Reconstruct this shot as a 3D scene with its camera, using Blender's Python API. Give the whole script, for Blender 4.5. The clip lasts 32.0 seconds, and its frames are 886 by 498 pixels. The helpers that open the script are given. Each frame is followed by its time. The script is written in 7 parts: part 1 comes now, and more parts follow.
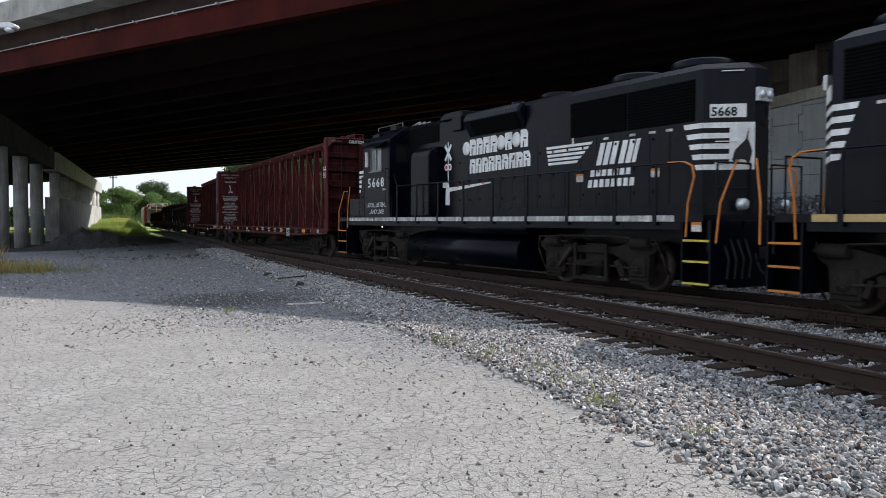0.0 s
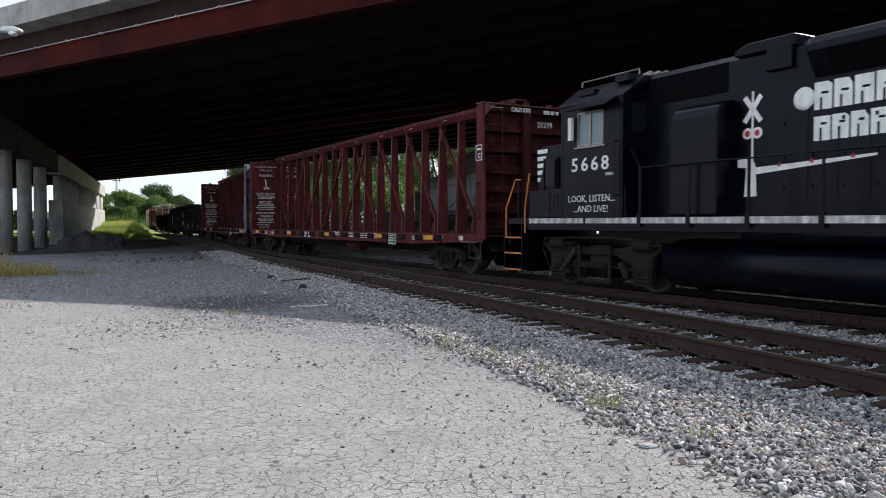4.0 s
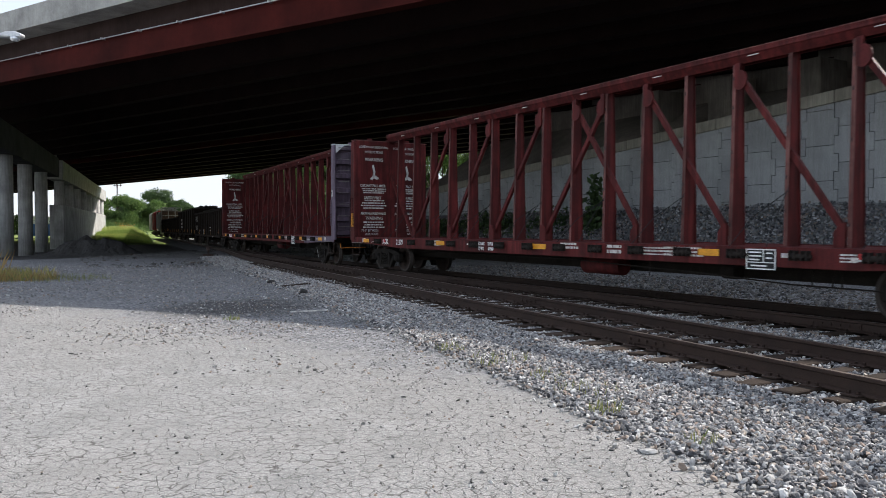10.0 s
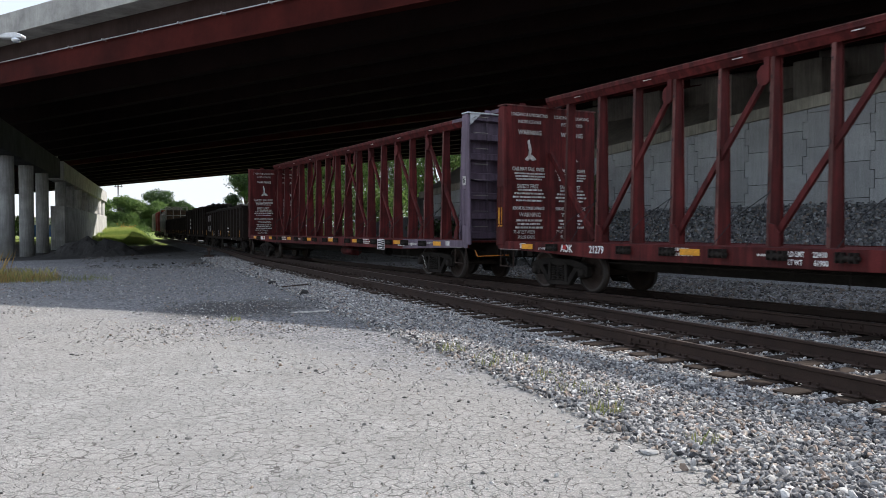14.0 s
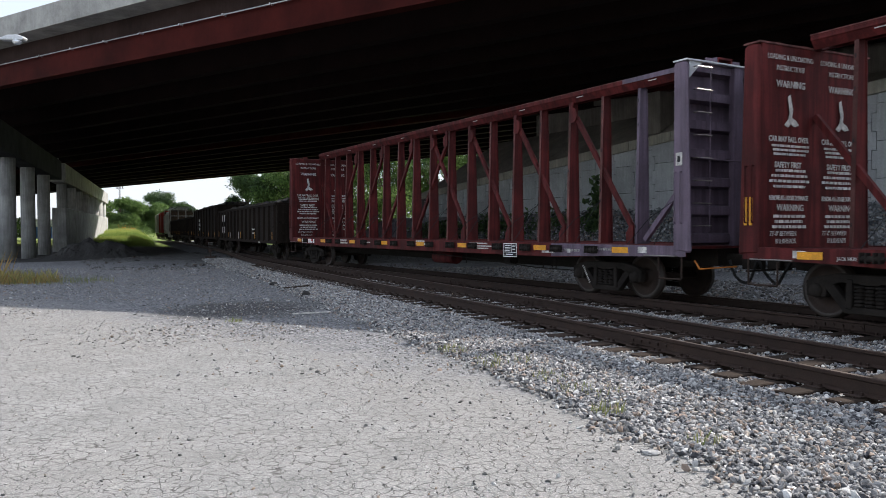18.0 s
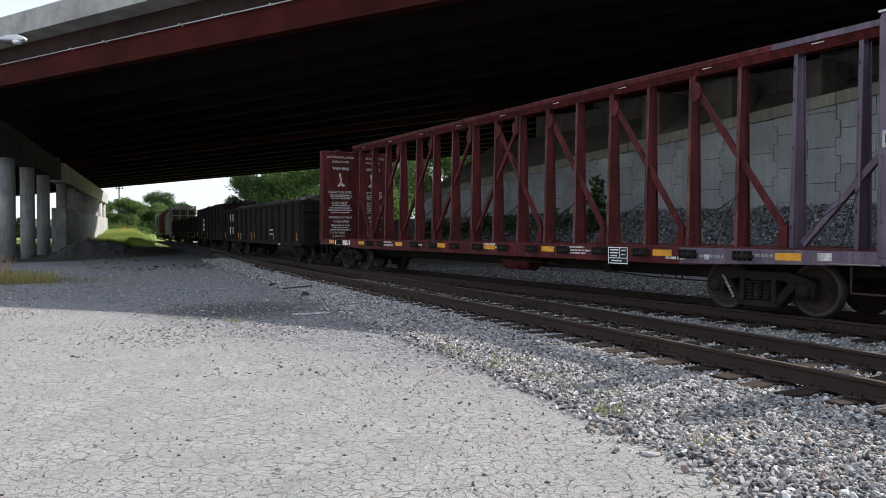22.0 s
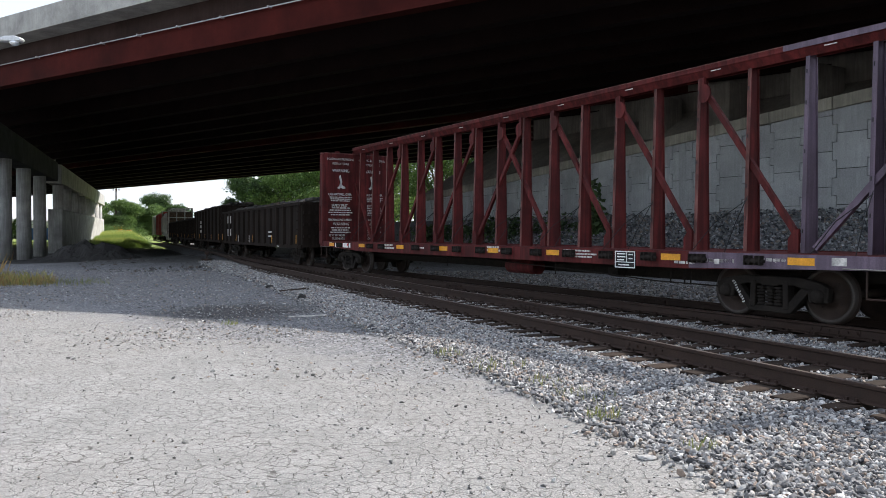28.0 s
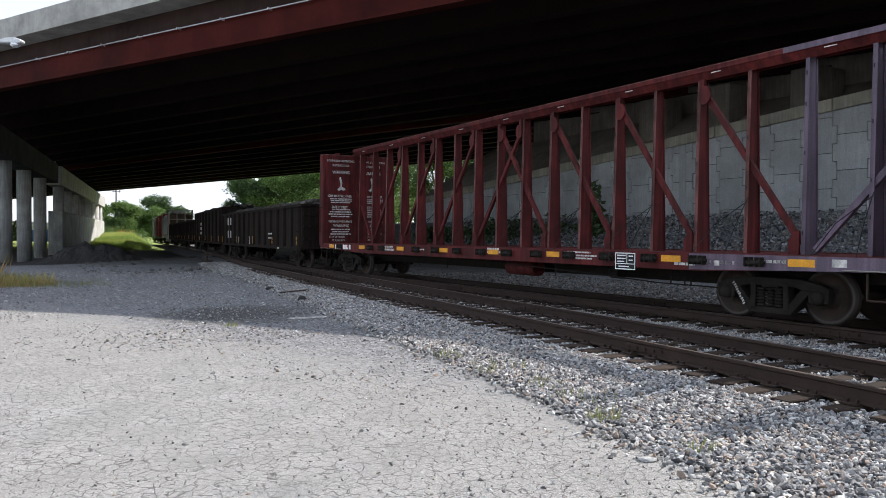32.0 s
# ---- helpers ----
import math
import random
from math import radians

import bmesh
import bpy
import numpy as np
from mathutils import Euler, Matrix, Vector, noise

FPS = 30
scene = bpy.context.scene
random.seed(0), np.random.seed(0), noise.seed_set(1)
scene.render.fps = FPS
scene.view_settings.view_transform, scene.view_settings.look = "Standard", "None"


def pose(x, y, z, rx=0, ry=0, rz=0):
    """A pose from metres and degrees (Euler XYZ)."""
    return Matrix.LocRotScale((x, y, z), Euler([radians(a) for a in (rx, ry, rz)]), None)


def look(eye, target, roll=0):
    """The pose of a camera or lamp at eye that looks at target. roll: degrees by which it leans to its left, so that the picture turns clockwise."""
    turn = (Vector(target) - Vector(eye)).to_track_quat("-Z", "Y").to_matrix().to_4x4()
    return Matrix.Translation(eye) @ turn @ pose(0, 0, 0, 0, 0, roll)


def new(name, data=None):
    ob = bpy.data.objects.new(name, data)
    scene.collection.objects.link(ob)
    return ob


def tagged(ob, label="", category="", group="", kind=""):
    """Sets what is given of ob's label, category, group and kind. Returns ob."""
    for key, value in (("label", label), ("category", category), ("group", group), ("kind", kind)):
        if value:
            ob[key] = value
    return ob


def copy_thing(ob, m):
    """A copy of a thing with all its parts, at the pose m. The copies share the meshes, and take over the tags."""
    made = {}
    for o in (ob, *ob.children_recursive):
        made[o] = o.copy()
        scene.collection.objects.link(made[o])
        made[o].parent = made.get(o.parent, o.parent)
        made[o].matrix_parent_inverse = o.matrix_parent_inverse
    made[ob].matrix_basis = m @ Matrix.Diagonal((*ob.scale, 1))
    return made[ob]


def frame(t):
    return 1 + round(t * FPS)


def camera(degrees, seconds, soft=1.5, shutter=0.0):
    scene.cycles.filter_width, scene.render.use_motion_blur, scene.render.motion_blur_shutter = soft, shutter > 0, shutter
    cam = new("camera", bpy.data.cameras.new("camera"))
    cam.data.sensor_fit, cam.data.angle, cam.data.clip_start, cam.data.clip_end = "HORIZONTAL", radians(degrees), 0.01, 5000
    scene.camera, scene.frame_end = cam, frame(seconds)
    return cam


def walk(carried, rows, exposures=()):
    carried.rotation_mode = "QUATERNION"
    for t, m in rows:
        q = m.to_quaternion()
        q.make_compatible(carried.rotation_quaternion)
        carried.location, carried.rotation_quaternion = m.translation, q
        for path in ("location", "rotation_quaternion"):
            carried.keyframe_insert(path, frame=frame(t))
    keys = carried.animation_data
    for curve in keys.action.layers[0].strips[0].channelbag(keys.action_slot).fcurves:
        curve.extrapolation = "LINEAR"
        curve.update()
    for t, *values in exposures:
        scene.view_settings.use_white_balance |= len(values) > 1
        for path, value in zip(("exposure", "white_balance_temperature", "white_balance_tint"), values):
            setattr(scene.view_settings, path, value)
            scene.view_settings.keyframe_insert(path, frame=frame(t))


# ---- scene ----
EYE = (0.0, 0.0, 1.71)
RAIL = 0.28          # top of the rails above the yard's ground


def aim(turn, tilt, roll):
    a, b = radians(turn), radians(tilt)
    way = Vector((-math.sin(a) * math.cos(b), math.cos(a) * math.cos(b), math.sin(b)))
    return look(EYE, Vector(EYE) + way * 10, roll)


cam = camera(60.03, 32.0, soft=0.75, shutter=0.5)
walk(cam, [(t, aim(a, b, r)) for t, a, b, r in (
(0, -0.320, -2.083, 0.11), (0.5, -0.265, -2.076, 0.10), (1, -0.212, -2.049, 0.10), (1.5, -0.143, -2.016, 0.08), 
    (2, -0.126, -1.998, 0.04), (2.5, -0.115, -1.956, 0.09), (3, -0.083, -1.929, 0.02), (3.5, -0.086, -1.906, -0.02), 
    (5.5, -0.253, -1.958, 0.15), (6, -0.266, -1.917, 0.21), (6.5, -0.266, -1.902, 0.21), (7, -0.243, -1.866, 0.15), 
    (7.5, -0.190, -1.805, 0.13), (8, -0.145, -1.722, 0.05), (8.5, -0.127, -1.618, 0.04), (9, -0.086, -1.557, 0.05), 
    (9.5, -0.070, -1.543, 0.02), (10, -0.064, -1.527, 0.06), (10.5, -0.065, -1.517, 0.07), (11, -0.075, -1.526, -0.02), 
    (11.5, -0.067, -1.502, -0.01), (12, -0.030, -1.482, 0.01), (12.5, -0.003, -1.478, 0.02), (13, -0.000, -1.478, 0.02), 
    (13.5, -0.000, -1.478, 0.02), (14, -0.000, -1.478, 0.02), (14.5, 0.000, -1.478, 0.02), (16.5, 0.054, -1.458, -0.05), 
    (17, 0.069, -1.430, -0.03), (17.5, 0.074, -1.404, -0.06), (18, 0.092, -1.415, -0.11), (18.5, 0.132, -1.397, -0.08), 
    (19, 0.136, -1.389, -0.11), (19.5, 0.130, -1.379, -0.15), (20, 0.096, -1.372, -0.16), (20.5, 0.082, -1.366, -0.19), 
    (21, 0.090, -1.359, -0.12), (21.5, 0.065, -1.374, -0.05), (22, 0.060, -1.350, -0.00), (22.5, 0.056, -1.331, -0.05), 
    (23, 0.048, -1.325, -0.05), (23.5, 0.012, -1.331, -0.04), (24, 0.025, -1.290, -0.05), (24.5, 0.004, -1.145, -0.07), 
    (25, -0.008, -1.075, -0.02), (25.5, -0.052, -1.072, 0.17), (27.5, -0.151, -1.154, 0.27), (28, -0.165, -1.132, 0.23), 
    (28.5, -0.166, -1.093, 0.26), (29, -0.195, -1.057, 0.23), (29.5, -0.195, -1.031, 0.24), (30, -0.205, -1.025, 0.26), 
    (30.5, -0.193, -1.035, 0.25), (31, -0.176, -1.040, 0.15), (31.5, -0.177, -1.017, 0.20), (32, -0.153, -1.007, 0.22),
)], exposures=((0, 0.72, 6680, 12), (8, 0.76, 6680, 12), (16, 0.79, 6680, 12), (24, 0.83, 6680, 12), (28, 0.95, 6680, 12), (32, 0.95, 6680, 12)))

# ---- light: sun from beyond the train, clear pale sky ----
SUN_TO = Vector((1.03, 0.60, 0.0)).normalized()
SUN_UP = radians(40.0)
sun = new("sun", bpy.data.lights.new("sun", "SUN"))
sun.data.energy, sun.data.angle, sun.data.color = 3.9, radians(0.55), (1.0, 0.955, 0.90)
sun.matrix_world = look((0, 0, 60), Vector((0, 0, 60)) - Vector((SUN_TO.x * math.cos(SUN_UP), SUN_TO.y * math.cos(SUN_UP), math.sin(SUN_UP))))
world = bpy.data.worlds.new("sky")
scene.world = world
world.use_nodes = True
wn = world.node_tree.nodes
sky = wn.new("ShaderNodeTexSky")
sky.sky_type, sky.sun_disc = "NISHITA", False
sky.sun_elevation, sky.sun_rotation = SUN_UP, math.atan2(SUN_TO.x, SUN_TO.y)
sky.air_density, sky.dust_density, sky.ozone_density = 1.0, 0.9, 1.0
haze = wn.new("ShaderNodeMix")          # a thin even summer haze over the clear sky
haze.data_type = "RGBA"
haze.inputs[0].default_value = 0.55
haze.inputs[7].default_value = (4.5, 4.85, 5.4, 1)
world.node_tree.links.new(sky.outputs[0], haze.inputs[6])
world.node_tree.links.new(haze.outputs[2], wn["Background"].inputs[0])
wn["Background"].inputs[1].default_value = 0.15


# ---- materials ----
def material(name, base, rough=0.8, metal=0.0, dark=0.55, grain=8.0, stain=0.7, bump=0.15, fine=60.0, spread=0.0, streak=0.0, spec=0.4):
    """A worn surface: base colour, large stains, fine grain, relief, and drips where streak is given."""
    m = bpy.data.materials.new(name)
    m.use_nodes = True
    n, l = m.node_tree.nodes, m.node_tree.links
    b = n["Principled BSDF"]
    b.inputs["Metallic"].default_value = metal
    b.inputs["Specular IOR Level"].default_value = spec
    co = n.new("ShaderNodeTexCoord")
    big = n.new("ShaderNodeTexNoise")
    big.inputs["Scale"].default_value, big.inputs["Detail"].default_value, big.inputs["Roughness"].default_value = stain, 6, 0.65
    small = n.new("ShaderNodeTexNoise")
    small.inputs["Scale"].default_value, small.inputs["Detail"].default_value = fine, 5
    l.new(co.outputs["Object"], big.inputs["Vector"])
    l.new(co.outputs["Object"], small.inputs["Vector"])
    r1 = n.new("ShaderNodeMapRange")
    r1.inputs[1].default_value, r1.inputs[2].default_value, r1.inputs[3].default_value, r1.inputs[4].default_value = 0.32, 0.68, dark, 1.12
    l.new(big.outputs[0], r1.inputs[0])
    r2 = n.new("ShaderNodeMapRange")
    r2.inputs[1].default_value, r2.inputs[2].default_value, r2.inputs[3].default_value, r2.inputs[4].default_value = 0.3, 0.7, 0.8, 1.15
    l.new(small.outputs[0], r2.inputs[0])
    mul = n.new("ShaderNodeMath")
    mul.operation = "MULTIPLY"
    l.new(r1.outputs[0], mul.inputs[0])
    l.new(r2.outputs[0], mul.inputs[1])
    out = mul.outputs[0]
    if streak:
        mp = n.new("ShaderNodeMapping")
        mp.inputs["Scale"].default_value = (5.0, 5.0, 0.35)
        l.new(co.outputs["Object"], mp.inputs[0])
        sn = n.new("ShaderNodeTexNoise")
        sn.inputs["Scale"].default_value, sn.inputs["Detail"].default_value = 1.6, 6
        l.new(mp.outputs[0], sn.inputs["Vector"])
        r3 = n.new("ShaderNodeMapRange")
        r3.inputs[1].default_value, r3.inputs[2].default_value, r3.inputs[3].default_value, r3.inputs[4].default_value = 0.42, 0.62, 1.0 - streak, 1.0
        l.new(sn.outputs[0], r3.inputs[0])
        mul2 = n.new("ShaderNodeMath")
        mul2.operation = "MULTIPLY"
        l.new(out, mul2.inputs[0])
        l.new(r3.outputs[0], mul2.inputs[1])
        out = mul2.outputs[0]
    if spread:
        inf = n.new("ShaderNodeObjectInfo")
        r4 = n.new("ShaderNodeMapRange")
        r4.inputs[3].default_value, r4.inputs[4].default_value = 1.0 - spread, 1.0 + spread
        l.new(inf.outputs["Random"], r4.inputs[0])
        mul3 = n.new("ShaderNodeMath")
        mul3.operation = "MULTIPLY"
        l.new(out, mul3.inputs[0])
        l.new(r4.outputs[0], mul3.inputs[1])
        out = mul3.outputs[0]
    col = n.new("ShaderNodeVectorMath")
    col.operation = "SCALE"
    col.inputs[0].default_value = base
    l.new(out, col.inputs["Scale"])
    l.new(col.outputs[0], b.inputs["Base Color"])
    rr = n.new("ShaderNodeMapRange")
    rr.inputs[3].default_value, rr.inputs[4].default_value = max(0.05, rough - 0.12), min(1.0, rough + 0.12)
    l.new(big.outputs[0], rr.inputs[0])
    l.new(rr.outputs[0], b.inputs["Roughness"])
    bp = n.new("ShaderNodeBump")
    bp.inputs["Strength"].default_value, bp.inputs["Distance"].default_value = bump, 0.01
    l.new(small.outputs[0], bp.inputs["Height"])
    l.new(bp.outputs[0], b.inputs["Normal"])
    return m


def plain(name, base, rough=0.5, metal=0.0):
    return material(name, base, rough, metal, dark=0.85, bump=0.05)


def glowing(name, base, power):
    m = bpy.data.materials.new(name)
    m.use_nodes = True
    b = m.node_tree.nodes["Principled BSDF"]
    b.inputs["Base Color"].default_value = (*base, 1)
    b.inputs["Emission Color"].default_value = (*base, 1)
    b.inputs["Emission Strength"].default_value = power
    return m


PARAPET = material("parapet_concrete", (0.42, 0.41, 0.38), 0.92, dark=0.6, streak=0.06, stain=0.8, bump=0.2)
CONCRETE = material("concrete", (0.45, 0.445, 0.43), 0.9, dark=0.6, streak=0.22, stain=0.5, bump=0.3)
PANEL = material("wall_panel", (0.345, 0.35, 0.35), 0.9, dark=0.72, streak=0.10, stain=0.45, spread=0.10, bump=0.12, fine=22)
COPING = material("coping_concrete", (0.32, 0.295, 0.24), 0.92, dark=0.55, streak=0.2, stain=0.5, bump=0.2)
STAINED = material("stained_concrete", (0.25, 0.23, 0.205), 0.95, dark=0.5, streak=0.2, stain=0.4, bump=0.3)
GIRDER = material("girder_paint", (0.078, 0.0145, 0.012), 0.8, dark=0.45, streak=0.05, stain=0.35, spec=0.08)
UPPERWEB = material("shaded_web", (0.056, 0.036, 0.032), 0.9, dark=0.5, stain=0.5, streak=0.1, spec=0.08)
DARK_CONCRETE = material("dark_concrete", (0.075, 0.076, 0.080), 0.95, dark=0.5, stain=0.4, spec=0.15)
# Girder red and deck concrete darkened to near black, holding the shade underneath.
SHADED_GIRDER = material("shaded_girder", (0.022, 0.013, 0.012), 0.98, dark=0.6, stain=0.5, spec=0.1)
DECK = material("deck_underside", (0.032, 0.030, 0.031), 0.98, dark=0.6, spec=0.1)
STEEL = material("rail_side", (0.046, 0.027, 0.020), 0.75, 0.3, dark=0.6, stain=3.0, bump=0.3)
RAILTOP = material("rail_top", (0.20, 0.16, 0.135), 0.38, 0.8, dark=0.7, stain=2.0)
TIE = material("tie_wood", (0.050, 0.036, 0.028), 0.97, dark=0.5, stain=2.0, spread=0.4, bump=0.8, fine=40, spec=0.12)
GALV = material("galvanised", (0.6, 0.61, 0.62), 0.45, 0.55, dark=0.8)
JOINT = material("joint_filler", (0.06, 0.06, 0.058), 0.95)
DIRT = material("black_dirt", (0.045, 0.043, 0.041), 1.0, dark=0.5, stain=1.2, bump=1.0, fine=12)
CARRED = material("car_red", (0.128, 0.0205, 0.0195), 0.7, dark=0.5, stain=1.1, streak=0.45, bump=0.15, spec=0.2)
WORN_LIT = material("worn_lit_red", (0.20, 0.085, 0.075), 0.75, dark=0.45, stain=2.5, streak=0.5, spec=0.2)
CARPURPLE = material("car_purple", (0.16, 0.115, 0.16), 0.6, dark=0.6, stain=0.9, streak=0.35)
LOCO = material("loco_black", (0.0032, 0.0042, 0.0105), 0.30, dark=0.6, stain=1.3, streak=0.45, bump=0.08, spec=0.13, fine=14)
GRILLE = material("radiator_screen", (0.0035, 0.0035, 0.004), 0.9, dark=0.7, stain=3, spec=0.05)
# car red darkened for the shade on the car's end, with grime streaks
SHADED_END = material("shaded_grimy_end", (0.072, 0.0165, 0.015), 0.85, dark=0.4, stain=1.4, streak=0.5, spec=0.12)
GONDOLA = material("gondola_black", (0.026, 0.0185, 0.0145), 0.85, dark=0.6, stain=1.0, streak=0.4, spec=0.12)
TRUCK = material("truck_grime", (0.025, 0.0205, 0.0175), 0.85, dark=0.5, stain=3.0, bump=0.6, fine=25, spec=0.15)


# ---- mesh helpers ----
def box(bm, x0, x1, y0, y1, z0, z1):
    v = [bm.verts.new((x, y, z)) for z in (z0, z1) for y in (y0, y1) for x in (x0, x1)]
    for f in ((0, 2, 3, 1), (4, 5, 7, 6), (0, 1, 5, 4), (2, 6, 7, 3), (0, 4, 6, 2), (1, 3, 7, 5)):
        bm.faces.new([v[i] for i in f])
    return v


def prism(bm, loop, axis, a0, a1):
    """Extrude a 2D loop along an axis: 'x' takes (y, z), 'y' takes (x, z), 'z' takes (x, y)."""
    def at(p, a):
        return {"x": (a, p[0], p[1]), "y": (p[0], a, p[1]), "z": (p[0], p[1], a)}[axis]
    lo = [bm.verts.new(at(p, a0)) for p in loop]
    hi = [bm.verts.new(at(p, a1)) for p in loop]
    k = len(loop)
    for i in range(k):
        bm.faces.new((lo[i], lo[(i + 1) % k], hi[(i + 1) % k], hi[i]))
    bm.faces.new(lo[::-1])
    bm.faces.new(hi)


def tube(bm, a, b, r, seg=8, r2=None):
    a, b = Vector(a), Vector(b)
    q = (b - a).to_track_quat("Z", "Y")
    rings = []
    for p, rad in ((a, r), (b, r if r2 is None else r2)):
        rings.append([bm.verts.new(p + q @ Vector((rad * math.cos(i * math.tau / seg), rad * math.sin(i * math.tau / seg), 0))) for i in range(seg)])
    for i in range(seg):
        f = bm.faces.new((rings[0][i], rings[0][(i + 1) % seg], rings[1][(i + 1) % seg], rings[1][i]))
        f.smooth = seg > 6
    bm.faces.new(rings[0][::-1])
    bm.faces.new(rings[1])


def bar(bm, a, b, w, d, side=(0, 1, 0)):
    """A rectangular bar from a to b; d is its size along side, w across it."""
    a, b = Vector(a), Vector(b)
    u = (b - a).normalized()
    s = Vector(side)
    s = (s - u * s.dot(u)).normalized()
    t = u.cross(s)
    v = [bm.verts.new(p + s * (d / 2 * i) + t * (w / 2 * j)) for p in (a, b) for i, j in ((-1, -1), (1, -1), (1, 1), (-1, 1))]
    for f in ((0, 1, 2, 3), (7, 6, 5, 4), (0, 4, 5, 1), (1, 5, 6, 2), (2, 6, 7, 3), (3, 7, 4, 0)):
        bm.faces.new([v[i] for i in f])


def rod(bm, pts, r, seg=6):
    for a, b in zip(pts, pts[1:]):
        tube(bm, a, b, r, seg)


def mesh_of(name, bm, mat, bevel=0.0):
    bmesh.ops.recalc_face_normals(bm, faces=bm.faces)
    if bevel:
        es = [e for e in bm.edges if len(e.link_faces) == 2 and e.calc_face_angle(0) > 0.6]
        bmesh.ops.bevel(bm, geom=es, offset=bevel, segments=1, affect="EDGES", clamp_overlap=True)
    me = bpy.data.meshes.new(name)
    bm.to_mesh(me)
    bm.free()
    me.materials.append(mat)
    return me


def part(name, bm, mat, parent, label="", bevel=0.0, at=None):
    ob = new(name, bm if isinstance(bm, bpy.types.Mesh) else mesh_of(name, bm, mat, bevel))
    ob.parent = parent
    if at is not None:
        ob.matrix_basis = at
    if label:
        ob["label"] = label
    return ob


def thing(name, label, category, group="", kind="", bm=None, mat=None, at=None, bevel=0.0):
    ob = new(name, mesh_of(name, bm, mat, bevel) if bm else None)
    if at is not None:
        ob.matrix_basis = at
    return tagged(ob, label, category, group, kind)


def solid(verts, faces, name, mat, smooth=False):
    me = bpy.data.meshes.new(name)
    me.from_pydata([tuple(v) for v in verts], [], faces)
    me.materials.append(mat)
    if smooth:
        me.polygons.foreach_set("use_smooth", [True] * len(me.polygons))
    return me


# ---- the running line: arc length s along the train's track ----
def heading(s):
    s = min(max(s, -30.0), 15.0)
    return -1.04517 - 0.000715 * s - 0.0003268 * s * s / 2


STEP = 0.25
LINE = {0: Vector((2.80, 19.918))}
for i in range(0, 320):
    a = heading((i + 0.5) * STEP)
    LINE[i + 1] = LINE[i] + STEP * Vector((math.cos(a), math.sin(a)))
for i in range(0, -1200, -1):
    a = heading((i - 0.5) * STEP)
    LINE[i - 1] = LINE[i] - STEP * Vector((math.cos(a), math.sin(a)))


def line(s, off=0.0):
    """The point of the line at s, off metres towards the yard."""
    i = math.floor(s / STEP)
    p = LINE[i].lerp(LINE[i + 1], s / STEP - i)
    a = heading(s)
    return p + off * Vector((math.sin(a), -math.cos(a)))


def siding(s):
    """How far the second track stands off the first; they join at a switch."""
    return float(np.interp(s, (-52, -44, -36, -28, -20, -15, -10, 0, 10, 15, 30, 60), (0, 0.08, 0.3, 0.72, 1.28, 1.65, 2.1, 3.15, 4.15, 4.55, 5.2, 5.2)))


def smooth_siding(s):
    return sum(siding(s + d) for d in (-3, -1.5, 0, 1.5, 3)) / 5


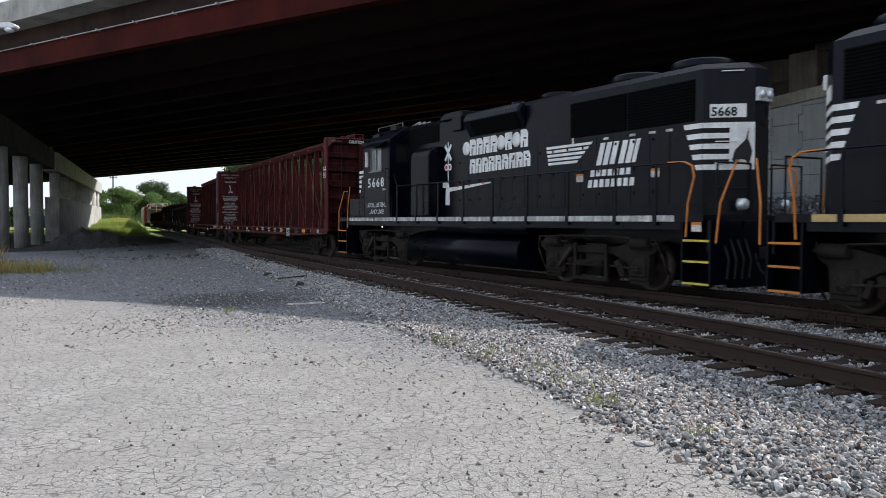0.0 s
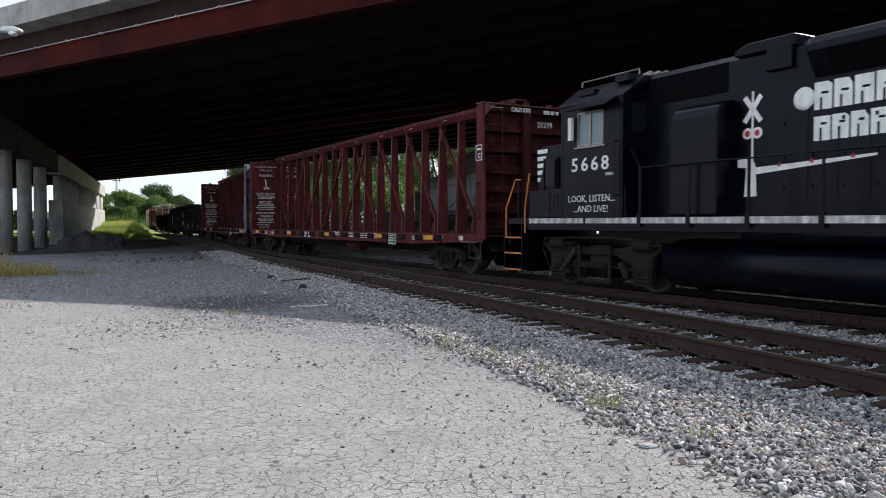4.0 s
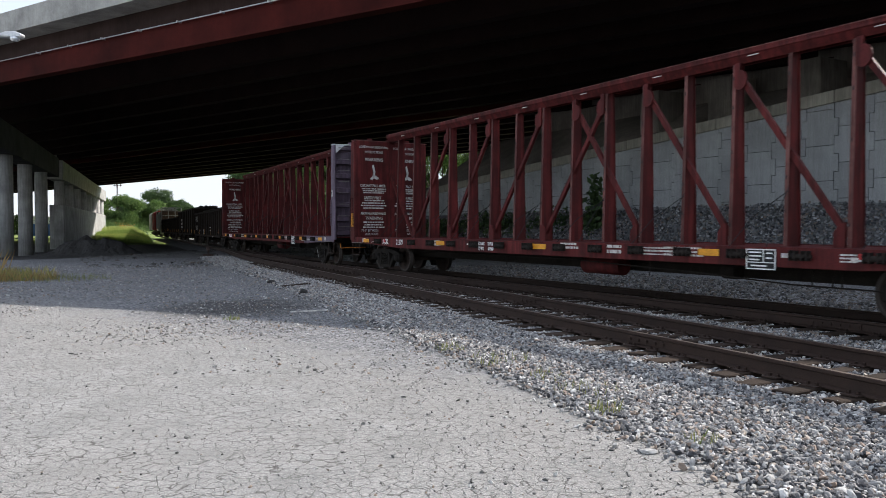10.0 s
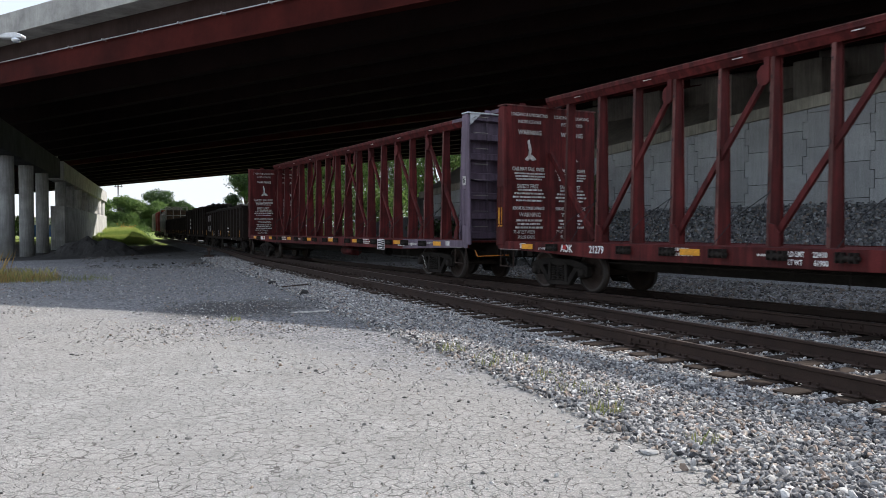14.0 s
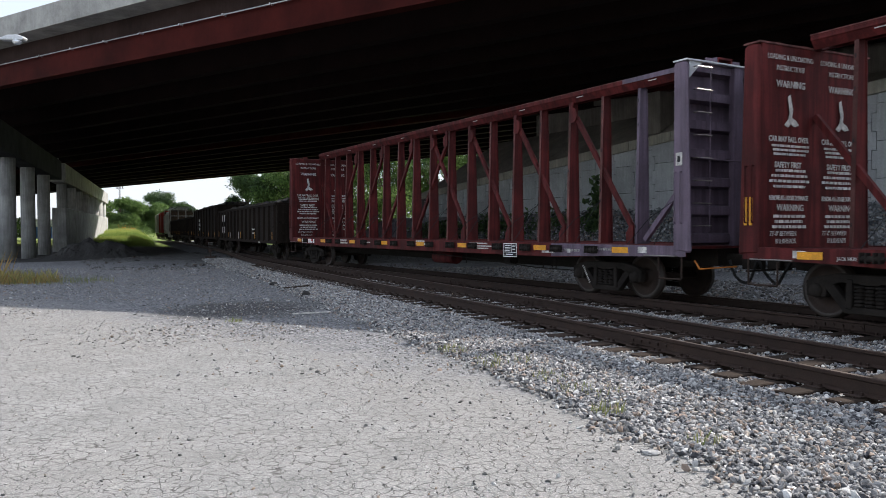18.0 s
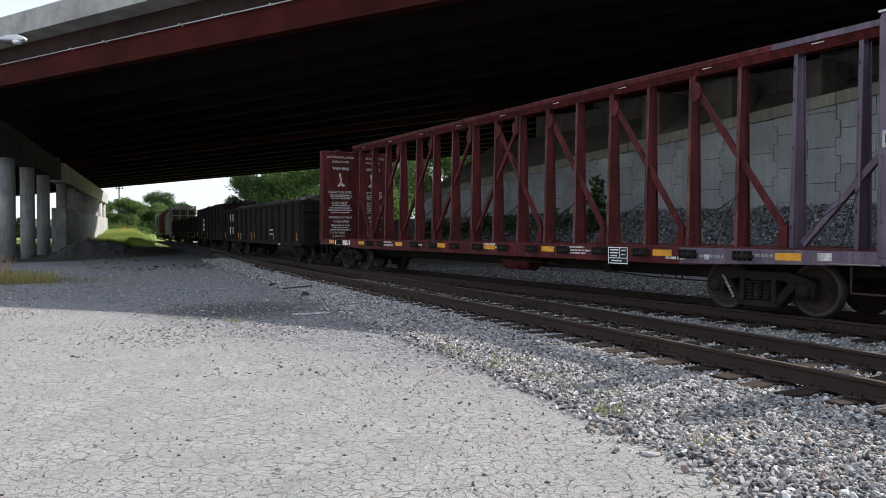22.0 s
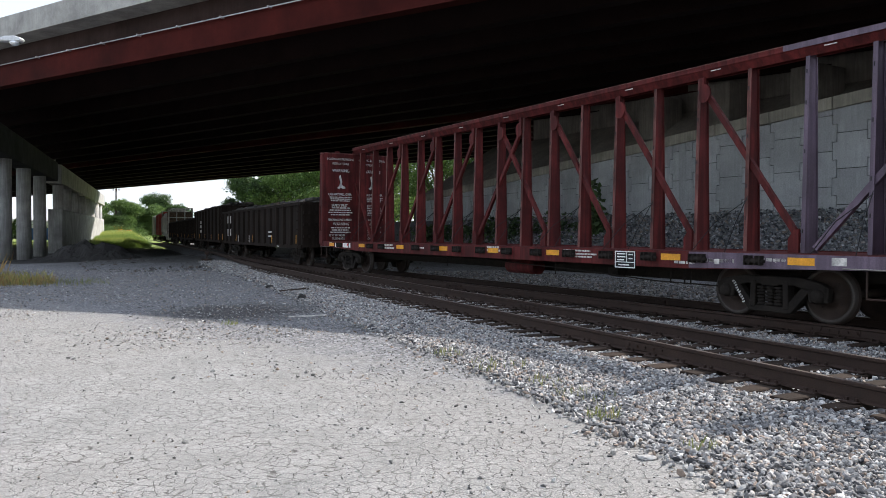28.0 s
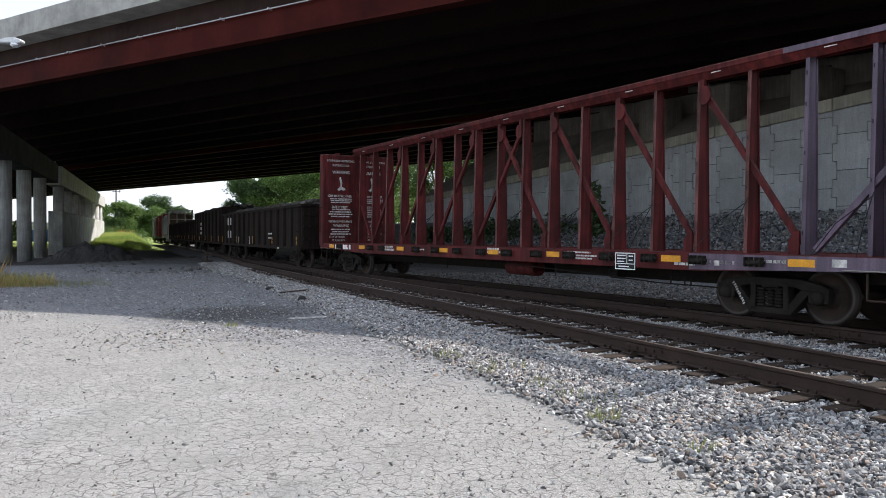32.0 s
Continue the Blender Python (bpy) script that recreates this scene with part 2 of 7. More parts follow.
# ---- ground ----
def ground_material():
    """Weathered cracked asphalt that gives way to gravel, black dirt and, far off, grass."""
    m = bpy.data.materials.new("yard_ground")
    m.use_nodes = True
    n, l = m.node_tree.nodes, m.node_tree.links
    b = n["Principled BSDF"]
    b.inputs["Roughness"].default_value, b.inputs["Specular IOR Level"].default_value = 0.95, 0.2
    co = n.new("ShaderNodeTexCoord").outputs["Object"]
    sep = n.new("ShaderNodeSeparateXYZ")
    l.new(co, sep.inputs[0])

    def noise_at(scale, detail=6, rough=0.6):
        t = n.new("ShaderNodeTexNoise")
        t.inputs["Scale"].default_value, t.inputs["Detail"].default_value, t.inputs["Roughness"].default_value = scale, detail, rough
        l.new(co, t.inputs["Vector"])
        return t

    def span(src, a, b2, c, d):
        r = n.new("ShaderNodeMapRange")
        for i, v in enumerate((a, b2, c, d)):
            r.inputs[i + 1].default_value = v
        l.new(src, r.inputs[0])
        return r.outputs[0]

    def math_of(op, a, c):
        t = n.new("ShaderNodeMath")
        t.operation = op
        for i, v in enumerate((a, c)):
            if isinstance(v, (int, float)):
                t.inputs[i].default_value = v
            else:
                l.new(v, t.inputs[i])
        return t.outputs[0]

    def blend(fac, a, c):
        t = n.new("ShaderNodeMix")
        t.data_type = "RGBA"
        l.new(fac, t.inputs[0])
        for i, v in ((6, a), (7, c)):
            if isinstance(v, tuple):
                t.inputs[i].default_value = (*v, 1)
            else:
                l.new(v, t.inputs[i])
        return t.outputs[2]

    big, mid, fine, grit = noise_at(0.22), noise_at(1.4), noise_at(9), noise_at(85, 4, 0.75)
    warp = n.new("ShaderNodeVectorMath")
    warp.operation = "MULTIPLY_ADD"
    l.new(mid.outputs[1], warp.inputs[0])
    warp.inputs[1].default_value = (0.30, 0.30, 0)
    l.new(co, warp.inputs[2])
    crack = n.new("ShaderNodeTexVoronoi")
    crack.feature, crack.inputs["Scale"].default_value = "DISTANCE_TO_EDGE", 9.6
    jag = n.new("ShaderNodeVectorMath")
    jag.operation = "MULTIPLY_ADD"
    l.new(fine.outputs[1], jag.inputs[0])
    jag.inputs[1].default_value = (0.09, 0.09, 0)
    l.new(warp.outputs[0], jag.inputs[2])
    l.new(jag.outputs[0], crack.inputs["Vector"])
    crack_w = span(crack.outputs[0], 0.003, 0.044, 0.9, 0)
    crack_on = math_of("MULTIPLY", crack_w, span(mid.outputs[0], 0.34, 0.56, 0.6, 1))
    asphalt = blend(span(mid.outputs[0], 0.3, 0.7, 0, 1), (0.225, 0.220, 0.213), (0.32, 0.313, 0.304))
    asphalt = blend(span(big.outputs[0], 0.42, 0.66, 0, 0.55), asphalt, (0.275, 0.258, 0.243))
    asphalt = blend(span(grit.outputs[0], 0.36, 0.54, 0.95, 0), asphalt, (0.11, 0.129, 0.126))
    asphalt = blend(span(grit.outputs[0], 0.56, 0.68, 0, 0.7), asphalt, (0.55, 0.548, 0.54))
    asphalt = blend(crack_on, asphalt, (0.06, 0.056, 0.053))
    cell = n.new("ShaderNodeTexVoronoi")
    cell.inputs["Scale"].default_value = 27
    l.new(co, cell.inputs["Vector"])
    tone = n.new("ShaderNodeSeparateXYZ")
    l.new(cell.outputs["Color"], tone.inputs[0])
    pick = span(tone.outputs[0], 0.1, 1.0, 0, 1)
    gravel = blend(pick, (0.07, 0.073, 0.079), (0.40, 0.405, 0.415))
    gravel = blend(span(grit.outputs[0], 0.35, 0.6, 0.35, 0), gravel, (0.08, 0.08, 0.083))
    gravel = blend(span(fine.outputs[0], 0.35, 0.65, 0.5, 0), gravel, (0.09, 0.09, 0.091))
    dirt = blend(span(fine.outputs[0], 0.34, 0.66, 0, 1), (0.03, 0.029, 0.028), (0.125, 0.12, 0.115))
    dirt = blend(span(mid.outputs[0], 0.5, 0.62, 0, 0.6), dirt, (0.17, 0.165, 0.155))
    grass = blend(span(fine.outputs[0], 0.3, 0.7, 0, 1), (0.09, 0.15, 0.03), (0.22, 0.25, 0.07))
    wob = math_of("MULTIPLY", math_of("SUBTRACT", mid.outputs[0], 0.5), 9)
    wob2 = math_of("MULTIPLY", math_of("SUBTRACT", big.outputs[0], 0.5), 16)
    # distance out from the eye, leaning with the yard's edge
    out = math_of("ADD", math_of("ADD", sep.outputs[1], math_of("MULTIPLY", sep.outputs[0], 0.90)), math_of("MULTIPLY", wob, 0.6))
    far = math_of("ADD", math_of("ADD", sep.outputs[1], math_of("MULTIPLY", sep.outputs[0], 0.35)), wob2)
    c = blend(span(out, 8.4, 10.4, 0, 1), asphalt, gravel)
    c = blend(span(far, 31, 40, 0, 0.92), c, dirt)
    c = blend(span(far, 104, 112, 0, 1), c, grass)
    # oily patch
    dx = math_of("DIVIDE", math_of("ADD", sep.outputs[0], 4.4), 1.7)
    dy = math_of("DIVIDE", math_of("SUBTRACT", sep.outputs[1], 16.6), 1.9)
    rad = math_of("ADD", math_of("ADD", math_of("MULTIPLY", dx, dx), math_of("MULTIPLY", dy, dy)), math_of("MULTIPLY", wob, 0.25))
    c = blend(span(rad, 0.3, 1.4, 0.75, 0), c, (0.045, 0.042, 0.04))
    l.new(c, b.inputs["Base Color"])
    h = math_of("SUBTRACT", math_of("MULTIPLY", grit.outputs[0], 0.5), math_of("MULTIPLY", crack_on, 0.8))
    h = math_of("ADD", h, math_of("MULTIPLY", fine.outputs[0], 0.5))
    h = math_of("SUBTRACT", h, math_of("MULTIPLY", cell.outputs["Distance"], span(out, 8.4, 10.4, 0, 0.9)))
    bp = n.new("ShaderNodeBump")
    bp.inputs["Strength"].default_value, bp.inputs["Distance"].default_value = 0.55, 0.02
    l.new(h, bp.inputs["Height"])
    l.new(bp.outputs[0], b.inputs["Normal"])
    return m


def swell(x, y):
    """The yard's gentle rise and fall."""
    low = 0.95 * min(1.0, max(0.0, (y - 40) / 22)) * min(1.0, max(0.0, (-x - 20) / 7))
    return -low + 0.035 * noise.noise(Vector((x * 0.16, y * 0.16, 3.1))) + 0.012 * noise.noise(Vector((x * 0.7, y * 0.7, 1.7)))


def spaced(lo, hi, first):
    v, step, out_ = 0.0, first, [0.0]
    while v < hi:
        v += step
        step *= 1.045
        out_.append(v)
    neg, v, step = [], 0.0, first
    while v > lo:
        v -= step
        step *= 1.045
        neg.append(v)
    return neg[::-1] + out_


gx, gy = spaced(-2500, 2500, 0.3), [v + 7 for v in spaced(-600, 3000, 0.3)]
gv = [(x, y, swell(x, y) if abs(x) < 600 and -20 < y < 700 else 0.0) for y in gy for x in gx]
gw = len(gx)
gf = [(j * gw + i, j * gw + i + 1, (j + 1) * gw + i + 1, (j + 1) * gw + i) for j in range(len(gy) - 1) for i in range(gw - 1)]
GROUND = ground_material()
ground = tagged(new("ground", solid(gv, gf, "ground", GROUND, True)), "weathered cracked asphalt yard running into grey gravel and black dirt", "ground", kind="structure")


# ---- hazy pale sky low over the horizon, far behind everything ----
def sky_band():
    m = bpy.data.materials.new("hazy_sky")
    m.use_nodes = True
    n, l = m.node_tree.nodes, m.node_tree.links
    b = n["Principled BSDF"]
    b.inputs["Base Color"].default_value = (0, 0, 0, 1)
    b.inputs["Specular IOR Level"].default_value = 0.0
    sep = n.new("ShaderNodeSeparateXYZ")
    l.new(n.new("ShaderNodeTexCoord").outputs["Object"], sep.inputs[0])
    ramp = n.new("ShaderNodeValToRGB")
    height = n.new("ShaderNodeMapRange")
    height.inputs[1].default_value, height.inputs[2].default_value = 0.0, 600.0
    l.new(sep.outputs[2], height.inputs[0])
    l.new(height.outputs[0], ramp.inputs[0])
    ramp.color_ramp.elements[0].color = (0.56, 0.61, 0.66, 1)
    ramp.color_ramp.elements[1].color = (0.44, 0.55, 0.68, 1)
    l.new(ramp.outputs[0], b.inputs["Emission Color"])
    b.inputs["Emission Strength"].default_value = 1.0
    v, f, k = [], [], 72
    for i in range(k + 1):
        a = radians(-75 + 150 * i / k)
        for z in (-20.0, 300.0, 620.0):
            v.append((-1400 * math.sin(a), 1400 * math.cos(a), z))
    for i in range(k):
        for j in (0, 1):
            f.append((i * 3 + j, i * 3 + 3 + j, i * 3 + 4 + j, i * 3 + 1 + j))
    return tagged(new("backdrop", solid(v, f, "backdrop", m, True)), "pale blue hazy summer sky beyond the trees", "sky", kind="structure")


sky_band()


# ---- ballast bed ----
def stone_material(name, lo, hi, island=True):
    m = bpy.data.materials.new(name)
    m.use_nodes = True
    n, l = m.node_tree.nodes, m.node_tree.links
    b = n["Principled BSDF"]
    b.inputs["Roughness"].default_value, b.inputs["Specular IOR Level"].default_value = 0.85, 0.3
    co = n.new("ShaderNodeTexCoord").outputs["Object"]
    t = n.new("ShaderNodeTexNoise")
    t.inputs["Scale"].default_value, t.inputs["Detail"].default_value = 30, 6
    l.new(co, t.inputs["Vector"])
    ramp = n.new("ShaderNodeValToRGB")
    e = ramp.color_ramp.elements
    e[0].position, e[0].color = 0.0, (*lo, 1)
    e[1].position, e[1].color = 1.0, (*hi, 1)
    ramp.color_ramp.interpolation = "CONSTANT" if island else "LINEAR"
    for at, mixed, tint in ((0.14, 0.18, (1, 1, 1.01)), (0.34, 0.3, (1, 1, 1)), (0.5, 0.42, (1, 1.0, 1.0)), (0.62, 0.3, (1.22, 0.97, 0.8)), (0.70, 0.55, (1, 1, 0.98)), (0.84, 0.5, (1.1, 0.98, 0.86)), (0.90, 0.75, (0.98, 1, 1))):
        stop = ramp.color_ramp.elements.new(at)
        stop.color = (*[(a * (1 - mixed) + c * mixed) * k for a, c, k in zip(lo, hi, tint)], 1)
    e[len(e) - 1].position = 0.955
    if island:
        g = n.new("ShaderNodeNewGeometry")
        l.new(g.outputs["Random Per Island"], ramp.inputs[0])
    else:
        v = n.new("ShaderNodeTexVoronoi")
        v.inputs["Scale"].default_value = 17
        l.new(co, v.inputs["Vector"])
        l.new(v.outputs["Color"], ramp.inputs[0])
    mx = n.new("ShaderNodeVectorMath")
    mx.operation = "SCALE"
    l.new(ramp.outputs[0], mx.inputs[0])
    r = n.new("ShaderNodeMapRange")
    r.inputs[1].default_value, r.inputs[2].default_value, r.inputs[3].default_value, r.inputs[4].default_value = 0.3, 0.7, 0.75, 1.15
    l.new(t.outputs[0], r.inputs[0])
    l.new(r.outputs[0], mx.inputs["Scale"])
    l.new(mx.outputs[0], b.inputs["Base Color"])
    bp = n.new("ShaderNodeBump")
    bp.inputs["Strength"].default_value, bp.inputs["Distance"].default_value = 0.5, 0.02
    if island:
        l.new(t.outputs[0], bp.inputs["Height"])
    else:
        v2 = n.new("ShaderNodeTexVoronoi")
        v2.inputs["Scale"].default_value = 17
        l.new(co, v2.inputs["Vector"])
        l.new(v2.outputs["Distance"], bp.inputs["Height"])
    l.new(bp.outputs[0], b.inputs["Normal"])
    return m


STONE = stone_material("ballast_stone", (0.066, 0.067, 0.072), (0.63, 0.618, 0.597))
BED = stone_material("ballast_bed", (0.07, 0.075, 0.085), (0.30, 0.305, 0.31), island=False)
# ballast colours lowered to hold the deep shade behind the train
SHADED_STONE = stone_material("shaded_ballast", (0.035, 0.034, 0.034), (0.22, 0.215, 0.205))
RIPRAP = stone_material("riprap_stone", (0.05, 0.054, 0.06), (0.42, 0.425, 0.43))


def bed_height(o, side):
    """Height of the ballast at o metres from the line; side is the second track's offset."""
    return float(np.interp(o, (-9.0, -2.4, -1.5, side + 1.45, side + 2.2, side + 3.6), (-0.03, 0.0, 0.015, 0.015, 0.0, -0.05)))


bv, bf, rows_n, cols = [], [], 0, 26
s = -120.0
while s < 32:
    d = smooth_siding(s)
    for k in range(cols):
        o = -9.0 + (d + 9.2 + float(np.interp(s, (-8, 1.5, 7, 10, 13, 18), (2.5, 3.1, 3.15, 3.35, 3.65, 4.2)))) * k / (cols - 1)
        p = line(s, o)
        bv.append((p.x, p.y, bed_height(o, d) + 0.02 * noise.noise(Vector((p.x, p.y, 0)))))
    rows_n += 1
    s += 0.5 if s > -30 else 2.0
bf = [(r * cols + k, r * cols + k + 1, (r + 1) * cols + k + 1, (r + 1) * cols + k) for r in range(rows_n - 1) for k in range(cols - 1)]
tagged(new("ballast_bed", solid(bv, bf, "ballast_bed", BED, True)), "grey crushed stone bed under the two tracks", "ballast", kind="structure")


# ---- tracks ----
RAIL_SHAPE = ((-0.07, 0), (0.07, 0), (0.07, 0.012), (0.012, 0.03), (0.01, 0.135), (0.036, 0.148), (0.036, 0.178), (0.028, 0.186), (-0.028, 0.186), (-0.036, 0.178), (-0.036, 0.148), (-0.01, 0.135), (-0.012, 0.03), (-0.07, 0.012))


def rail_mesh(places):
    k, v, f = len(RAIL_SHAPE), [], []
    for i, p in enumerate(places):
        q = (places[min(i + 1, len(places) - 1)] - places[max(i - 1, 0)]).normalized()
        for y, z in RAIL_SHAPE:
            v.append((p.x - q.y * y, p.y + q.x * y, RAIL - 0.186 + z))
    for i in range(len(places) - 1):
        for j in range(k):
            f.append((i * k + j, i * k + (j + 1) % k, (i + 1) * k + (j + 1) % k, (i + 1) * k + j))
    me = solid(v, f, "rail", STEEL)
    me.materials.append(RAILTOP)
    for q in me.polygons:
        q.material_index = 1 if q.index % k in (7,) else 0
    return me


def tie_mesh():
    bm = bmesh.new()
    box(bm, -0.115, 0.115, -1.3, 1.3, -0.16, 0.0)
    return mesh_of("tie", bm, TIE, 0.012)


def track(name, label, off, s0, s1, t0):
    tr = thing(name, label, "railway track", kind="structure")
    steps = [s0 + i * 1.0 for i in range(int(s1 - s0) + 1)]
    for side in (-0.753, 0.753):
        part("rail", rail_mesh([line(q, off(q) + side) for q in steps]), STEEL, tr, "rusty steel rail with worn top")
    tie = tie_mesh()
    rng = random.Random(5)
    plate = bmesh.new()
    for side in (-0.753, 0.753):
        box(plate, -0.09, 0.09, side - 0.17, side + 0.17, 0.0, 0.014)
        for dx, dy in ((-0.05, -0.095), (0.05, 0.095), (0.05, -0.095), (-0.05, 0.095)):
            box(plate, dx - 0.014, dx + 0.014, side + dy - 0.016, side + dy + 0.016, 0.012, 0.045)
    plates = mesh_of("tie_plate", plate, STEEL)
    q = t0
    while q < 22:
        p = line(q, off(q))
        a = heading(q) + rng.uniform(-0.025, 0.025)
        at = Matrix.Translation((p.x, p.y, RAIL - 0.186 - rng.uniform(0.0, 0.012))) @ Matrix.Rotation(a, 4, "Z")
        part("tie", tie, TIE, tr, at=at @ Matrix.Translation((0, rng.uniform(-0.13, 0.13), 0)) @ Matrix.Diagonal((rng.uniform(0.85, 1.1), rng.uniform(0.96, 1.03), 1, 1)))
        part("tie_plate", plates, STEEL, tr, at=Matrix.Translation((p.x, p.y, RAIL - 0.186)) @ Matrix.Rotation(a, 4, "Z"))
        q += 0.52 + rng.uniform(-0.04, 0.04)
    bolts = bmesh.new()
    box(bolts, -0.45, 0.45, -0.028, 0.028, 0.035, 0.135)
    for i in range(6):
        box(bolts, -0.39 + i * 0.156, -0.35 + i * 0.156, -0.05, 0.05, 0.07, 0.105)
    joint = mesh_of("joint_bar", bolts, STEEL)
    for q in (-17.5, -5.6, 6.3, 18.2):
        for side in (-0.753, 0.753):
            u = q + (2.1 if side > 0 else -3.4)
            p = line(u, off(u) + side)
            part("joint_bar", joint, STEEL, tr, "bolted joint bar on the rail", at=Matrix.Translation((p.x, p.y, RAIL - 0.186)) @ Matrix.Rotation(heading(u), 4, "Z"))
    return tr


track("track_1", "rusty main track on dark wooden ties, under the train", lambda q: 0.0, -150, 30, -24)
track("track_2", "empty rusty side track on worn wooden ties", smooth_siding, -46, 30, -20)


# ---- bridge ----
LOW, TOP = 10.84, 13.23      # underside and top of the girders
FASCIA = [(55, -5.0), (5.58, 27.1), (-28.4, 49.0), (-93, 91), (-170, 141)]
FAR = [(-201, 285), (-71.3, 162.8), (4.5, 91.5), (43, 55), (75, 25)]


def offset_line(pts, d):
    out_ = []
    for i, p in enumerate(pts):
        a = Vector(pts[max(i - 1, 0)])
        c = Vector(pts[min(i + 1, len(pts) - 1)])
        t = (c - a).normalized()
        out_.append(Vector(p) + d * Vector((-t.y, t.x)))
    return out_


# the deck's edge swings out a little past the second bend
NEAR = [(54.2, -4.4), (13.5, 21.6), (8.6, 24.5)] + [tuple(p) for p in offset_line(FASCIA, 1.47)][1:]


def between(k, u):
    """A point of the deck's plan: k from the near edge to the far one, u from the pier's side to the wall's."""
    a = Vector(FASCIA[1]).lerp(Vector(FASCIA[2]), u)
    c = Vector((34.0, 63.5)).lerp(Vector((-71.3, 162.8)), u)
    return a.lerp(c, k)


bridge = thing("highway_bridge", "wide highway overpass with rust-red steel girders and a concrete parapet", "bridge", kind="structure")
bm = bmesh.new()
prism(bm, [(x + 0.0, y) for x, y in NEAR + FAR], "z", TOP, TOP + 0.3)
part("deck", bm, DECK, bridge, "concrete deck with its underside's shade in the colour")


def ribbon(bm, pts, w0, w1, z0, z1):
    """A wall-like strip along pts, from w0 to w1 sideways."""
    a, c = offset_line(pts, w0), offset_line(pts, w1)
    rows_ = [[bm.verts.new((p.x, p.y, z)) for p, z in ((u, z0), (v, z0), (v, z1), (u, z1))] for u, v in zip(a, c)]
    for r0, r1 in zip(rows_, rows_[1:]):
        for i in range(4):
            bm.faces.new((r0[i], r0[(i + 1) % 4], r1[(i + 1) % 4], r1[i]))
    bm.faces.new(rows_[0][::-1])
    bm.faces.new(rows_[-1])


bm = bmesh.new()
ribbon(bm, NEAR, 0.02, -0.5, TOP - 0.02, TOP + 1.18)
ribbon(bm, NEAR, 0.03, -0.7, TOP - 0.06, TOP + 0.3)
part("parapet", bm, PARAPET, bridge, "weathered grey concrete parapet")
bm = bmesh.new()
ribbon(bm, NEAR, -0.71, -1.46, TOP - 0.05, TOP - 0.01)
part("overhang_soffit", bm, PARAPET, bridge, "concrete underside of the deck's overhang")
bm = bmesh.new()
ribbon(bm, FAR, 0.02, -0.5, TOP - 0.06, TOP + 1.18)
part("parapet", bm, CONCRETE, bridge, "weathered grey concrete parapet")


def girder(pts, parent, paint=None):
    """A plate girder: its web carries two flanges and upright stiffeners."""
    paint = paint or GIRDER
    bm = bmesh.new()
    ribbon(bm, pts, -0.02, 0.02, LOW, TOP)
    web = part("girder", bm, paint, parent, "steel girder painted dark for the deck's shade" if paint is SHADED_GIRDER else "rust-red painted steel girder")
    for w, z0, z1 in ((0.32, LOW - 0.06, LOW), (0.25, TOP - 0.04, TOP - 0.002)):
        bm = bmesh.new()
        ribbon(bm, pts, -w, w, z0, z1)
        part("flange", bm, paint, web)
    for a, c in zip(pts, pts[1:]):
        a, c = Vector(a), Vector(c)
        t = (c - a).normalized()
        k = int((c - a).length / 6.5)
        for i in range(1, k):
            p = a.lerp(c, i / k) - 0.1 * Vector((-t.y, t.x))
            part("stiffener", STIFFENER, paint, web, at=Matrix.Translation((p.x, p.y, 0)) @ Matrix.Rotation(math.atan2(t.y, t.x), 4, "Z"))


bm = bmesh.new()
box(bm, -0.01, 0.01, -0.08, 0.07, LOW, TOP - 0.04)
STIFFENER = mesh_of("stiffener", bm, SHADED_GIRDER)


girder(FASCIA[0:4], bridge)
# all but one inner girder take the shade-darkened copy of the red
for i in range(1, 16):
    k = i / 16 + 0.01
    girder([tuple(between(k, -0.9)), tuple(between(k, 2.6))], bridge, GIRDER if i == 8 else SHADED_GIRDER)
girder([tuple(p) for p in offset_line(FAR, -0.7)], bridge, SHADED_GIRDER)
# Dark strip over the upper web; it paints in the overhang's shade.
bm = bmesh.new()
ribbon(bm, FASCIA[0:4], 0.024, 0.034, LOW + 1.36, TOP - 0.05)
part("upper_web", bm, UPPERWEB, bridge, "dark strip on the edge girder's upper web, painted as shade")
bm = bmesh.new()
pipe = [(*p, LOW + 1.30) for p in offset_line(FASCIA, 0.2)]
rod(bm, pipe[0:4], 0.036, 8)
conduit = part("conduit", bm, GALV, bridge, "thin galvanised pipe along the girder")
bm = bmesh.new()
box(bm, -0.03, 0.03, -0.09, 0.2, -0.045, 0.06)
CLAMP = mesh_of("clamp", bm, GALV)
for a, c in zip(pipe[1:3], pipe[2:4]):
    a, c = Vector(a), Vector(c)
    for i in range(1, int((c - a).length / 3.2)):
        p = a + (c - a).normalized() * 3.2 * i
        part("clamp", CLAMP, GALV, conduit, at=Matrix.Translation(p) @ Matrix.Rotation(math.atan2(c.y - a.y, c.x - a.x) + math.pi, 4, "Z"))

# ---- pier of round columns beside the yard ----
P0, PD = Vector((-36.6, 64.3)), Vector((-0.37, 1.0)).normalized()
pier = thing("bridge_pier", "concrete bridge pier of round columns under a cap beam", "pier", kind="structure")


def pier_at(y, across=0.0):
    p = P0 + PD * ((y - P0.y) / PD.y)
    return p + across * Vector((PD.y, -PD.x))


for y in (54.3, 64.3, 74.2, 84.3, 100, 110, 120.3, 130.2, 141, 151, 161, 171):
    bm = bmesh.new()
    p = pier_at(y)
    tube(bm, (p.x, p.y, -1.4), (p.x, p.y, 7.83), 0.64, 24)
    part("column", bm, CONCRETE, pier, "round concrete column")
